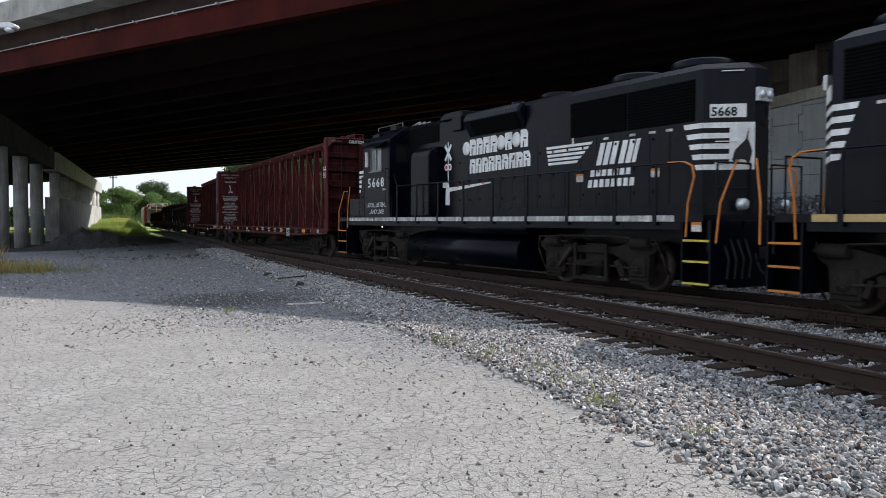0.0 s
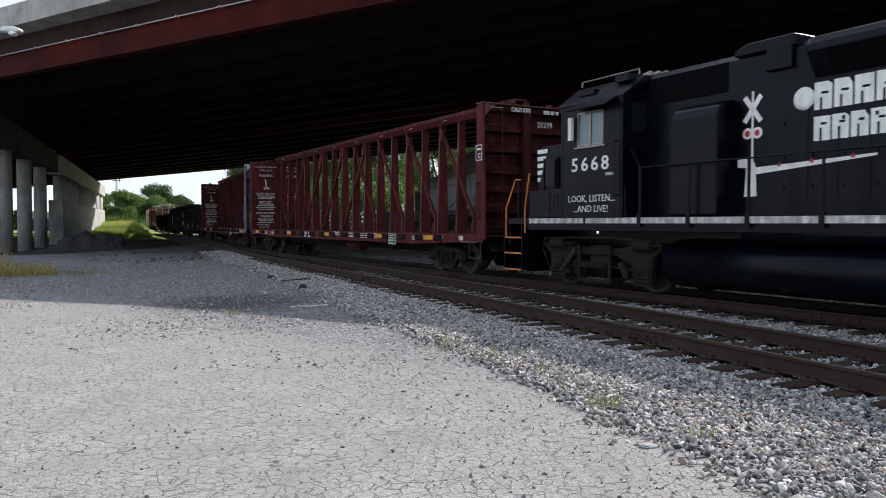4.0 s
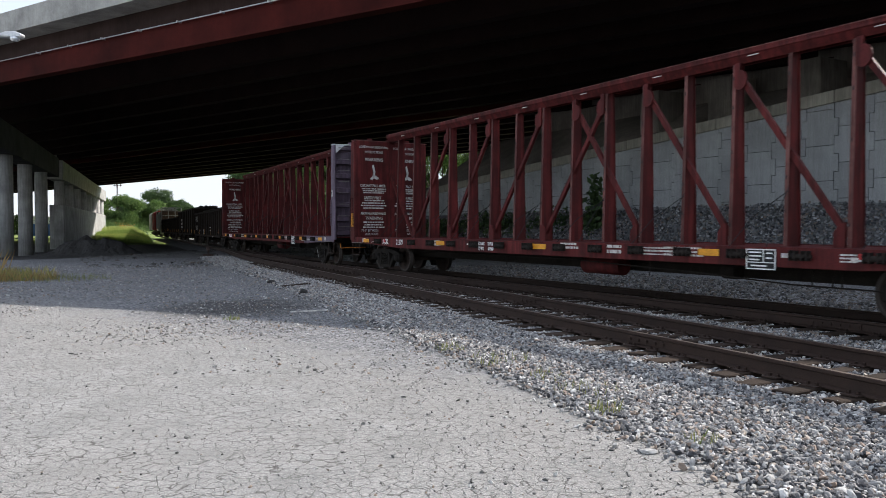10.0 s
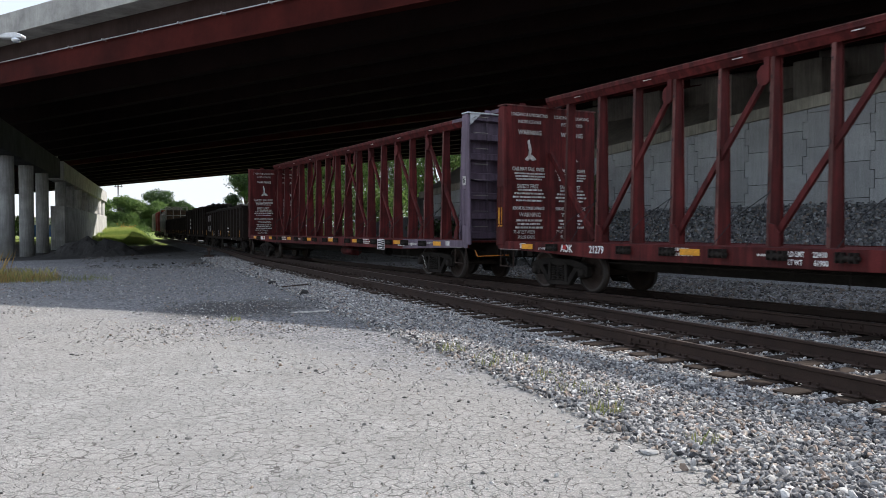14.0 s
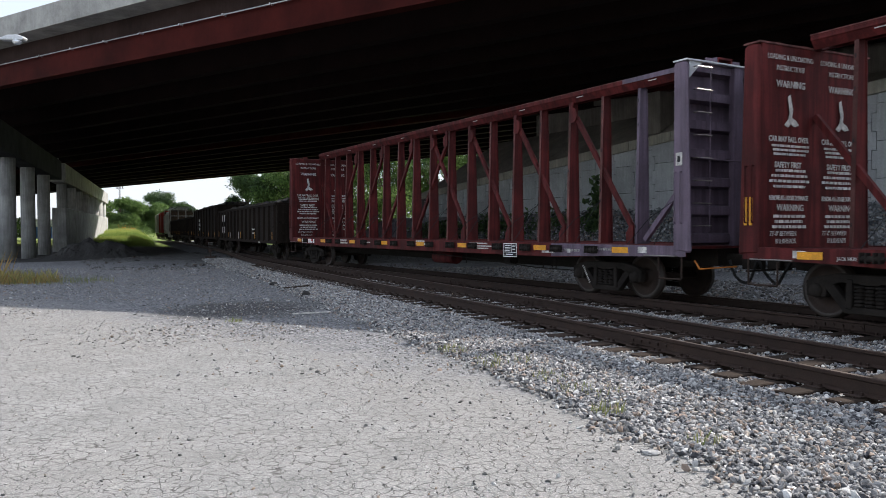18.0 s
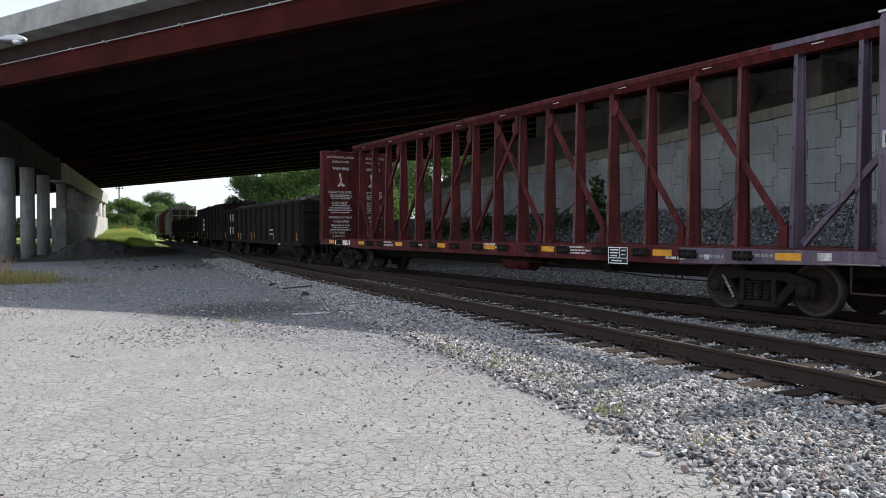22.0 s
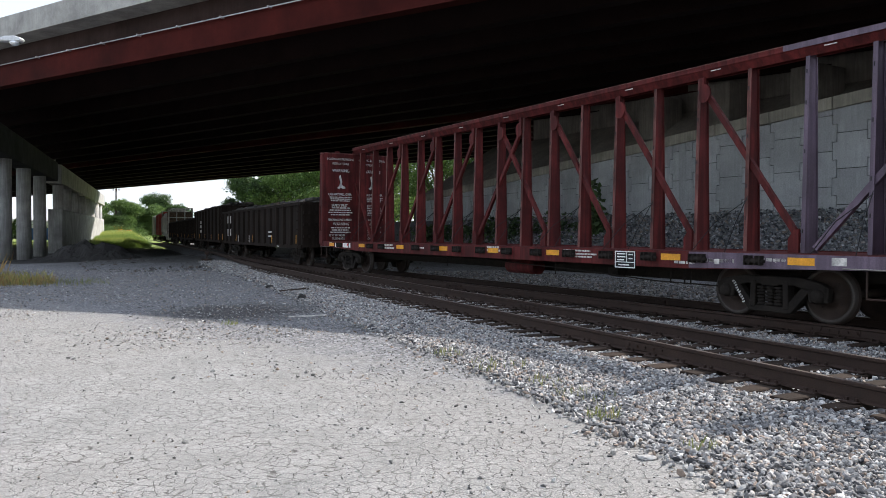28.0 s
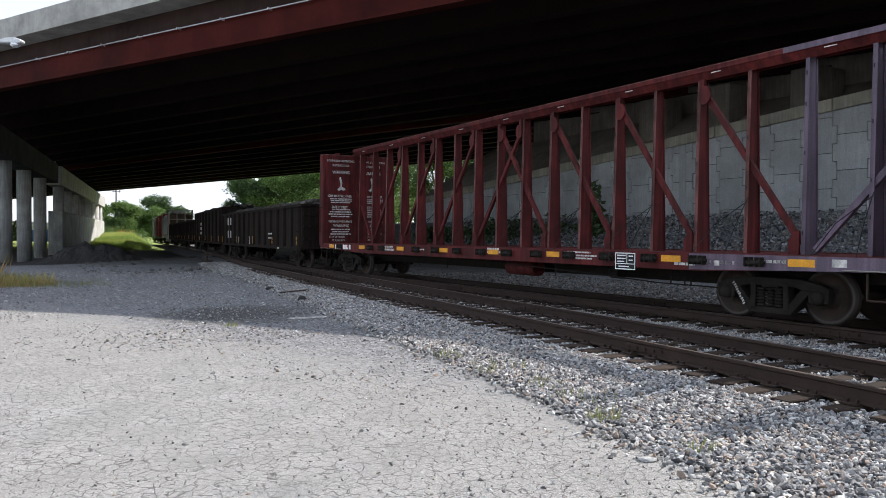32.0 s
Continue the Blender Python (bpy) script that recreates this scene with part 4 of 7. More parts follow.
        grab(bm, (x_out, -1.2, 2.75), (x_out, 1.2, 2.7), (sgn * 0.1, 0, 0), 0.014)
        part("crossover_rail", bm, mat, bh)
        if sgn < 0:       # loading rules on the inner face, once on each side of the beam
            for y0 in (-1.22, 0.12):
                letter(bh, "LOADING & UNLOADING", 0.125, x_in + 0.034, y0 - 0.06, 4.30, FADED, ENDS, squeeze=0.78)
                letter(bh, "INSTRUCTIONS", 0.125, x_in + 0.034, y0 + 0.16, 4.12, FADED, ENDS, squeeze=0.8)
                letter(bh, "WARNING", 0.165, x_in + 0.034, y0 + 0.16, 3.84, FADED, ENDS, bold=0.002, squeeze=0.9)
                letter(bh, "CAR MAY FALL OVER", 0.13, x_in + 0.034, y0 - 0.02, 2.92, FADED, ENDS, bold=0.003, squeeze=0.8)
                letter(bh, "SAFETY FIRST", 0.14, x_in + 0.034, y0 + 0.13, 2.48, FADED, ENDS, bold=0.003, squeeze=0.8)
                letter(bh, "REMOVE ALL LOOSE DUNNAGE", 0.11, x_in + 0.034, y0, 1.93, FADED, ENDS, bold=0.003, squeeze=0.62)
                letter(bh, "WARNING", 0.155, x_in + 0.034, y0 + 0.19, 1.75, FADED, ENDS, bold=0.002, squeeze=0.9)
                bars(bh, [(0.05, 1.50, 0.95, 0.04), (0.08, 1.43, 0.9, 0.04), (0.1, 1.36, 0.8, 0.04), (0.15, 1.08, 0.75, 0.045), (0.05, 0.99, 0.9, 0.045), (0.0, 0.90, 1.0, 0.045), (0.1, 0.81, 0.8, 0.045), (0.1, 0.30, 0.8, 0.05), (0.14, 0.21, 0.7, 0.05), (0.08, 0.12, 0.85, 0.05)], FADED, ENDS, (x_in + 0.035, y0, 1.33))
                letter(bh, "73'-0\" BETWEEN", 0.12, x_in + 0.034, y0 + 0.02, 1.32, FADED, ENDS, squeeze=0.78)
                letter(bh, "BULKHEADS", 0.12, x_in + 0.034, y0 + 0.16, 1.19, FADED, ENDS, squeeze=0.78)
                bm = bmesh.new()
                prism(bm, [(0.44, 2.40), (0.50, 2.44), (0.57, 2.20), (0.55, 2.06), (0.66, 2.0), (0.72, 1.93), (0.60, 1.90), (0.52, 1.95), (0.44, 1.88), (0.36, 1.93), (0.45, 2.02), (0.49, 2.14)], "z", -0.001, 0.002)
                part("picture", bm, FADED, bh, "faded white picture of a tipping car", at=Matrix.Translation((x_in + 0.035, y0, 1.28)) @ ENDS)
    if number:
        letter(car, "AOK", 0.23, -8.70, -1.436, 0.925, WHITE, bold=0.005, squeeze=0.85)
        letter(car, number, 0.22, -7.70, -1.436, 0.925, WHITE, bold=0.005, squeeze=0.85)
        letter(car, number, 0.2, 10.62 + 0.69, 0.3, 4.02, FADED, ENDS, bold=0.004)
        letter(car, "C", 0.17, 10.98 + 0.13, -1.456, 3.14, WHITE, bold=0.006)
        bm = bmesh.new()
        for x0, x1, z0, z1 in ((11.0, 11.3, 3.07, 3.09), (11.0, 11.3, 3.46, 3.48), (11.0, 11.02, 3.09, 3.46), (11.28, 11.3, 3.09, 3.46), (11.05, 11.25, 3.34, 3.39)):
            box(bm, x0, x1, -1.456, -1.452, z0, z1)
        part("placard", bm, WHITE, car, "white-bordered square placard")
    else:
        bars(car, [(0, 0, 0.55, 0.16), (0.75, 0, 0.7, 0.16)], WHITE, SIDE, (-9.75, -1.436, 0.92), label="white reporting marks")
        bars(car, [(0, 0, 0.5, 0.13)], FADED, ENDS, (half - 0.02, 0.25, 4.05))
    if number:
        letter(car, "CAUTION", 0.16, half + 0.005, -0.55, zt - 0.16, FADED, ENDS, bold=0.006, squeeze=0.85)
    bars(car, [(0, 0, 0.5, 0.1)], FADED, ENDS, (half + 0.006, 0.5, zt - 0.17))
    # amber reflectors and stencils along the sill
    plates = ((-10.24, 0.45), (-5.1, 0.47), (-0.44, 0.5), (4.53, 0.46), (7.95, 0.62)) if not purple else ((-10.3, 0.45), (-7.55, 0.48), (-4.6, 0.48), (-1.88, 0.46), (0.64, 0.48), (3.09, 0.46), (6.62, 0.48), (9.33, 0.47))
    for x, ln in plates:
        bm = bmesh.new()
        box(bm, x, x + ln, -1.442, -1.4345, 0.955, 1.075)
        part("reflector", bm, AMBER, car, "worn amber reflector plate")
    for sgn in (-1, 1):
        bm = bmesh.new()
        box(bm, sgn * 10.2 - 0.12, sgn * 10.2 + 0.12, -1.441, -1.436, 0.97, 1.09)
        part("plate", bm, FADED, car, "small pale stencil plate")
    bars(car, [(0, 0.1, 0.55, 0.05), (0, 0.02, 0.6, 0.05), (3.1, 0.09, 0.9, 0.035), (3.1, 0.02, 1.1, 0.035), (3.1, -0.04, 0.95, 0.035), (6.8, -0.02, 0.9, 0.06), (8.2, 0.03, 0.4, 0.05), (-6.1, 0.06, 0.6, 0.06), (-6.1, -0.03, 0.7, 0.06), (-4.0, 0.02, 0.6, 0.04)], FADED, SIDE, (0.6, -1.436, 0.97))
    for x in (7.52, -8.6):
        bm = bmesh.new()
        box(bm, x, x + 0.11, -1.446, -1.436, 0.98, 1.07)
        part("reflector", bm, REDPAINT, car, "small red reflector")
    # square stencil
    sq = bmesh.new()
    box(sq, placard, placard + 0.57, -1.452, -1.440, 0.76, 1.10)
    stencil = part("stencil_plate", sq, MESHDARK, car, "black plate with white ruled boxes")
    bm = bmesh.new()
    for x0, x1, z0, z1 in ((0, 0.57, 0.0, 0.02), (0, 0.57, 0.32, 0.34), (0, 0.57, 0.11, 0.125), (0, 0.02, 0, 0.34), (0.55, 0.57, 0, 0.34), (0.33, 0.345, 0.11, 0.34)):
        box(bm, placard + x0, placard + x1, -1.457, -1.453, 0.76 + z0, 0.76 + z1)
    for x0, x1, z in ((0.06, 0.3, 0.27), (0.06, 0.3, 0.21), (0.06, 0.26, 0.15), (0.39, 0.51, 0.26), (0.39, 0.5, 0.18), (0.1, 0.4, 0.05)):
        box(bm, placard + x0, placard + x1, -1.457, -1.453, 0.76 + z, 0.785 + z)
    part("ruling", bm, WHITE, stencil)
    # tie-down winches on the sill, one under each post
    for x in posts[1:-1]:
        if any(p - 0.1 < x < p + ln + 0.1 for p, ln in plates + ((-8.7, 1.8),)):
            x += 0.3
        if any(p - 0.14 < x < p + ln + 0.14 for p, ln in plates + ((-8.7, 1.8), (placard, 0.57))):
            continue
        part("winch", WINCH, TRUCK, car, "grimy tie-down winch", at=Matrix.Translation((x, -1.44, 1.0)))
    # stirrups, brake rod, coupler gear
    for sgn in (-1, 1):
        bm = bmesh.new()
        rod(bm, [(sgn * 11.2, -1.42, 0.93), (sgn * 11.2, -1.42, 0.5), (sgn * 10.62, -1.42, 0.5), (sgn * 10.62, -1.42, 0.9)], 0.018)
        part("step", bm, STEEL, car, "steel stirrup step")
        bm = bmesh.new()
        grab(bm, (sgn * 10.3, -1.43, 0.93), (sgn * 11.1, -1.43, 0.93), (0, -0.07, 0), 0.014)
        part("grab_iron", bm, BRASS, car)
        coupler(car, sgn * 10.9, sgn * 11.65)
        freight_truck(car, sgn * 9.0 - 0.28, True)
        bm = bmesh.new()
        rod(bm, [(sgn * half, -1.2, 0.85), (sgn * (half + 0.12), -1.2, 0.7), (sgn * (half + 0.12), -0.2, 0.72)], 0.016)
        part("uncoupling_lever", bm, ORANGE if purple and sgn > 0 else TRUCK, car)
    bm = bmesh.new()
    rod(bm, [(8.0, -1.0, 0.5), (6.2, -1.1, 0.52), (4.2, -1.15, 0.62), (0.6, -1.1, 0.74), (-7.5, -1.1, 0.72)], 0.014)
    for x in (6.9, 7.05, 6.55, 3.0, -2.0):
        rod(bm, [(x, -1.1, 0.5), (x, -1.1, 0.84)], 0.014)
    part("brake_pipe", bm, TRUCK, car, "thin black brake piping")
    bm = bmesh.new()
    tube(bm, (0.7, -0.75, 0.62), (1.9, -0.75, 0.62), 0.19, 16)
    part("brake_reservoir", bm, CARRED, car, "red air reservoir under the frame")
    bm = bmesh.new()
    tube(bm, (4.6, -0.8, 0.66), (4.9, -0.8, 0.66), 0.14, 14)
    part("brake_cylinder", bm, TRUCK, car)
    # slack tie-down cables on the posts
    for x in posts[1::2]:
        for pts in ([(x + 0.05, -0.2, 2.15), (x + 0.25, -0.8, 1.6), (x + 0.45, -1.3, zd)], [(x + 0.05, -0.2, 2.1), (x - 0.2, -0.8, 1.65), (x - 0.3, -1.3, zd)]):
            bm = bmesh.new()
            rod(bm, pts, 0.008, 5)
            part("cable", bm, MESHDARK, car, "slack black tie-down cable")
    if purple:
        bm = bmesh.new()
        box(bm, 11.08, 11.23, -1.462, -1.452, 2.62, 2.86)
        hole = part("pocket_plate", bm, FADED, car, "pale plate round a dark pocket")
        bm = bmesh.new()
        box(bm, 11.12, 11.19, -1.466, -1.462, 2.68, 2.80)
        part("pocket", bm, MESHDARK, hole)
    if number:
        for x in (-11.27, -11.16):
            bm = bmesh.new()
            box(bm, x, x + 0.06, -1.462, -1.452, 1.5, 1.98)
            part("reflector", bm, AMBER, car, "upright amber reflector strip")
        letter(car, "LD LMT", 0.12, -2.82, -1.437, 1.0, WHITE, bold=0.003, squeeze=0.72)
        letter(car, "22410", 0.12, -2.38, -1.437, 1.0, WHITE, bold=0.003, squeeze=0.8)
        letter(car, "LT WT", 0.12, -2.82, -1.437, 0.87, WHITE, bold=0.003, squeeze=0.72)
        letter(car, "61900", 0.12, -2.36, -1.437, 0.87, WHITE, bold=0.003, squeeze=0.8)
        bars(car, [(0, 0.11, 0.42, 0.06), (0, 0.0, 0.42, 0.07), (1.05, 0.12, 0.62, 0.025), (1.05, 0.06, 0.62, 0.035), (1.05, 0.0, 0.68, 0.025), (4.1, 0.04, 0.22, 0.07), (5.1, 0.10, 0.28, 0.025), (5.1, 0.05, 0.28, 0.025), (5.1, 0.0, 0.28, 0.025)], FADED, SIDE, (2.13, -1.437, 0.93), label="small pale stencils on the sill")
        letter(car, "JACK HERE", 0.075, -9.55, -1.437, 0.96, FADED, squeeze=0.9, name="stencil")
    else:
        letter(car, "JACK HERE", 0.075, 9.12, -1.446, 1.0, FADED, squeeze=0.5, name="stencil")
        bars(car, [(0, 0, 0.48, 0.05), (0.92, 0.02, 0.11, 0.09)], FADED, SIDE, (6.96, -1.446, 0.90), label="small pale stencils on the sill")
        bars(car, [(0.046 * i, 0.006 * (i % 3), 0.024, 0.045 + 0.008 * (i % 2)) for i in range(10)], FADED, SIDE @ Matrix.Rotation(radians(-58), 4, "Z"), (7.98, -1.09, 0.62), label="white stencil on the truck frame")
    return car


car_a = centre_beam("centerbeam_flatcar", "long empty dark red centre-beam flatcar with ribbed bulkheads", "21279", 5.57, False, 0.0)
car_b = centre_beam("centerbeam_flatcar", "empty dark red centre-beam flatcar with one purple repainted end", "", 5.38, True, -0.255)


# ---- locomotives ----
def plate(bm, loop, y, t=0.004):
    """A thin painted shape on a side wall; loop in (x, z)."""
    prism(bm, loop, "y", y - t, y)


def loco_truck(parent, x):
    tr = new("truck")
    tr.parent, tr.matrix_basis = parent, Matrix.Translation((x, 0, 0))
    tr["label"] = "grimy cast two-axle locomotive truck"
    for dx in (-1.37, 1.37):
        wheelset(tr, dx, LOCO_R, True)
    for sgn in (-1, 1):
        y = sgn * 1.08
        bm = bmesh.new()
        prism(bm, [(-1.85, 0.98), (-1.2, 1.02), (-0.7, 0.90), (0.7, 0.90), (1.2, 1.02), (1.85, 0.98), (1.85, 0.84), (1.66, 0.74), (1.62, 0.22), (1.10, 0.22), (1.06, 0.56), (0.62, 0.74), (-0.62, 0.74), (-1.06, 0.56), (-1.10, 0.22), (-1.62, 0.22), (-1.66, 0.74), (-1.85, 0.84)], "y", y - 0.09, y + 0.09)
        part("side_frame", bm, TRUCK, tr, "heavy cast side frame", bevel=0.02)
        for dx in (-1.37, 1.37):
            bm = bmesh.new()
            lathe(bm, [(0.03, sgn * 1.28), (0.11, sgn * 1.27), (0.15, sgn * 1.22), (0.19, sgn * 1.18), (0.19, sgn * 1.1)], 18, (dx, 0, LOCO_R))
            part("bearing_cap", bm, TRUCK, tr, "round axle bearing cap")
            bm = bmesh.new()
            tube(bm, (dx - 0.24 + 0.12, sgn * 1.22, 0.98), (dx + 0.36, sgn * 1.22, 0.98), 0.12, 14)
            tube(bm, (dx + 0.36, sgn * 1.22, 0.98), (dx + 0.6, sgn * 1.22, 0.98), 0.035, 8)
            part("brake_cylinder", bm, TRUCK, tr)
            bm = bmesh.new()
            box(bm, dx - 0.27, dx + 0.27, y - 0.06, y + 0.06, 0.16, 0.23)
            part("pedestal_tie", bm, TRUCK, tr)
        bm = bmesh.new()
        for dx in (-0.5, 0.5):
            bar(bm, (dx, sgn * 1.24, 0.95), (dx, sgn * 1.24, 0.2), 0.07, 0.05)
        bar(bm, (-0.55, sgn * 1.24, 0.2), (0.55, sgn * 1.24, 0.2), 0.07, 0.08)
        for i in range(5):
            bar(bm, (-0.46 + 0.01 * i, sgn * 1.17, 0.48 + i * 0.025), (0.46 - 0.01 * i, sgn * 1.17, 0.48 + i * 0.025), 0.018, 0.26)
        part("leaf_spring", bm, TRUCK, tr, "leaf spring hung in a swing hanger")
        for dx in (-1.0, 0.9):
            bm = bmesh.new()
            bar(bm, (dx, sgn * 1.2, 0.55), (dx + 0.1, sgn * 1.2, 0.3), 0.09, 0.08)
            rod(bm, [(dx - 0.3, sgn * 1.2, 0.5), (dx + 0.5, sgn * 1.2, 0.46)], 0.025)
            part("brake_rigging", bm, TRUCK, tr)
        for dx in (-1.37, 1.37):
            bm = bmesh.new()
            for k in range(6):
                a = k * math.tau / 6
                tube(bm, (dx + 0.08 * math.cos(a), sgn * 1.26, LOCO_R + 0.08 * math.sin(a)), (dx + 0.08 * math.cos(a), sgn * 1.295, LOCO_R + 0.08 * math.sin(a)), 0.017, 6)
            part("bearing_bolts", bm, WHEEL, tr)
            bm = bmesh.new()
            out_ = 1 if dx > 0 else -1
            rod(bm, [(dx + out_ * 0.45, sgn * 1.2, 1.1), (dx + out_ * 0.58, sgn * 1.14, 0.8), (dx + out_ * 0.60, sgn * 0.95, 0.4), (dx + out_ * 0.52, sgn * 0.82, 0.14)], 0.022, 7)
            part("sand_pipe", bm, WHEEL, tr, "thin rusty sanding pipe")
            bm = bmesh.new()
            box(bm, dx - 0.23, dx + 0.23, sgn * 1.16 - 0.05, sgn * 1.16 + 0.05, 0.30, 0.72)
            part("journal_box", bm, TRUCK, tr, "worn axle box", bevel=0.03)
            bm = bmesh.new()
            bar(bm, (dx - out_ * 0.62, sgn * 1.14, 0.62), (dx - out_ * 0.55, sgn * 1.02, 0.3), 0.16, 0.12)
            part("brake_shoe", bm, WHEEL, tr)
        bm = bmesh.new()
        tube(bm, (-1.0, sgn * 1.27, 0.42), (-0.62, sgn * 1.25, 0.86), 0.055, 10, 0.04)
        part("shock_absorber", bm, WHEEL, tr, "slanted shock absorber")
        bm = bmesh.new()
        rod(bm, [(-1.8, sgn * 1.2, 1.08), (-0.6, sgn * 1.25, 1.12), (0.6, sgn * 1.25, 1.12), (1.8, sgn * 1.2, 1.06)], 0.02, 6)
        part("brake_line", bm, WHEEL, tr)
    bm = bmesh.new()
    box(bm, -0.3, 0.3, -1.1, 1.1, 0.55, 0.95)
    box(bm, -1.8, 1.8, -0.5, 0.5, 0.6, 0.85)
    part("bolster", bm, TRUCK, tr)
    for dx in (-0.85, 0.85):
        bm = bmesh.new()
        prism(bm, [(dx - 0.5, 0.2), (dx + 0.5, 0.2), (dx + 0.55, 0.5), (dx + 0.4, 0.8), (dx - 0.4, 0.8), (dx - 0.55, 0.5)], "y", -0.62, 0.62)
        part("traction_motor", bm, TRUCK, tr, "grimy traction motor between the wheels")
    return tr


def locomotive(name, label, sill_paint, lettered, truck_x=5.18):
    lo = thing(name, label, "locomotive", "train")
    # frame
    bm = bmesh.new()
    box(bm, -8.1, 8.45, -1.5, 1.5, 1.42, 1.55)
    box(bm, -7.4, 7.9, -1.46, 1.46, 1.28, 1.42)
    box(bm, -8.4, 8.5, -0.5, 0.5, 0.85, 1.42)
    part("frame", bm, LOCO, lo, "black underframe and walkway")
    for sgn in (-1, 1):
        y = sgn * 1.504
        segs = [-7.26, -5.2, -3.55, -2.3, -1.0, 0.35, 1.75, 3.2, 4.7, 6.2, 7.3]
        for a, c in zip(segs + [7.455], segs[1:] + [7.825]):
            if c > a:
                bm = bmesh.new()
                box(bm, a + 0.045, c - 0.045, min(y, y + sgn * 0.004), max(y, y + sgn * 0.004), 1.43, 1.545)
                part("sill_stripe", bm, sill_paint, lo, "worn pale stripe along the sill")
    # short hood, battery boxes, cab
    bm = bmesh.new()
    prism(bm, [(-0.9, 1.55), (0.9, 1.55), (0.9, 3.18), (0.72, 3.34), (-0.72, 3.34), (-0.9, 3.18)], "x", -7.72, -5.97)
    prism(bm, [(-7.72, -0.86), (-7.9, -0.5), (-7.9, 0.5), (-7.72, 0.86)], "z", 1.55, 3.2)
    part("short_hood", bm, LOCO, lo, "glossy black low nose", bevel=0.03)
    for sgn in (-1, 1):
        bm = bmesh.new()
        box(bm, -7.25, -3.98, sgn * 1.2 - 0.28, sgn * 1.2 + 0.28, 1.55, 2.2)
        box(bm, -7.28, -3.9, sgn * 1.49 - 0.012, sgn * 1.49 + 0.012, 1.57, 1.62)
        part("battery_box", bm, LOCO, lo, "low black equipment box", bevel=0.02)
    bm = bmesh.new()
    wl, wr, wb, wt = -5.42, -4.58, 3.08, 3.80
    for sgn in (-1, 1):
        y0, y1 = sgn * 1.5 - 0.03, sgn * 1.5 + 0.03
        for x0, x1, z0, z1 in ((-5.98, wl, 1.55, 4.0), (wr, -4.0, 1.55, 4.0), (wl, wr, 1.55, wb), (wl, wr, wt, 4.0)):
            box(bm, x0, x1, y0, y1, z0, z1)
    for x in (-5.98, -4.03):
        box(bm, x, x + 0.03, -1.47, 1.47, 1.55, 3.3)
        for y0, y1 in ((-1.47, -1.3), (-0.12, 0.12), (1.3, 1.47)):
            box(bm, x, x + 0.03, y0, y1, 3.3, 3.88)
        box(bm, x, x + 0.03, -1.47, 1.47, 3.88, 4.1)
    part("cab", bm, LOCO, lo, "black cab with open window frames")
    bm = bmesh.new()
    prism(bm, [(-1.56, 3.97), (-1.56, 4.02), (-0.98, 4.44), (0.0, 4.5), (0.98, 4.44), (1.56, 4.02), (1.56, 3.97), (0.9, 4.2), (-0.9, 4.2)], "x", -6.06, -3.95)
    part("cab_roof", bm, LOCO, lo, "sloped black cab roof", bevel=0.015)
    for sgn in (-1, 1):
        win = new("side_window")
        win.parent = lo
        win["label"] = "two-pane sliding cab window"
        bm = bmesh.new()
        for x0, x1, z0, z1 in ((wl, wl + 0.035, wb, wt), (wr - 0.035, wr, wb, wt), (-5.03, -4.97, wb, wt), (wl, wr, wb, wb + 0.03), (wl, wr, wt - 0.03, wt)):
            box(bm, x0, x1, sgn * 1.5 - 0.036, sgn * 1.5 + 0.036, z0, z1)
        part("window_frame", bm, BRASS, win, "bare metal frame")
        for x0, x1 in ((wl + 0.035, -5.03), (-4.97, wr - 0.035)):
            bm = bmesh.new()
            box(bm, x0, x1, sgn * 1.5 - 0.006, sgn * 1.5 + 0.006, wb + 0.03, wt - 0.03)
            part("pane", bm, GLASS, win)
        bm = bmesh.new()
        box(bm, wl - 0.05, wr + 0.1, sgn * 1.53 - 0.05, sgn * 1.53 + 0.05, wb - 0.05, wb - 0.015)
        part("arm_rest", bm, BRASS, win)
        bm = bmesh.new()
        prism(bm, [(sgn * 1.53, 3.98), (sgn * 1.55, 4.0), (sgn * 1.85, 3.82), (sgn * 1.84, 3.80)], "x", -5.46, -4.2)
        part("sunshade", bm, LOCO, lo, "black awning over the window")
        bm = bmesh.new()
        box(bm, -5.58, -5.48, sgn * 1.6 - 0.06, sgn * 1.6 + 0.012, 3.22, 3.71)
        part("wind_deflector", bm, WHITE, lo, "bright side wind deflector")
        bm = bmesh.new()
        for x0 in (-7.42, -6.9):
            box(bm, x0, x0 + 0.02, sgn * 0.92 - 0.03, sgn * 0.92 + 0.03, 2.25, 3.0)
        box(bm, -7.2, -6.85, sgn * 0.98 - 0.07, sgn * 0.98 + 0.07, 2.3, 2.95)
        part("marker_box", bm, MESHDARK, lo, "dark box beside the nose")
    for x in (-5.966, -4.016):
        bm = bmesh.new()
        for y0, y1 in ((-1.3, -0.12), (0.12, 1.3)):
            box(bm, x - 0.005, x + 0.005, y0, y1, 3.3, 3.88)
        part("windscreen", bm, DARKGLASS, lo, "dark cab end window")
    for sgn in (-1, 1):
        for i in range(4):
            bm = bmesh.new()
            box(bm, -7.18 + i * 0.8, -6.44 + i * 0.8, sgn * 1.484 - 0.008, sgn * 1.484 + 0.008, 1.68, 2.14) if i < 1 else box(bm, -6.4 + (i - 1) * 0.14, -6.29 + (i - 1) * 0.14, sgn * 1.484 - 0.008, sgn * 1.484 + 0.008, 1.74, 2.1)
            door = part("box_door", bm, LOCO, lo, "hinged equipment door")
            bm = bmesh.new()
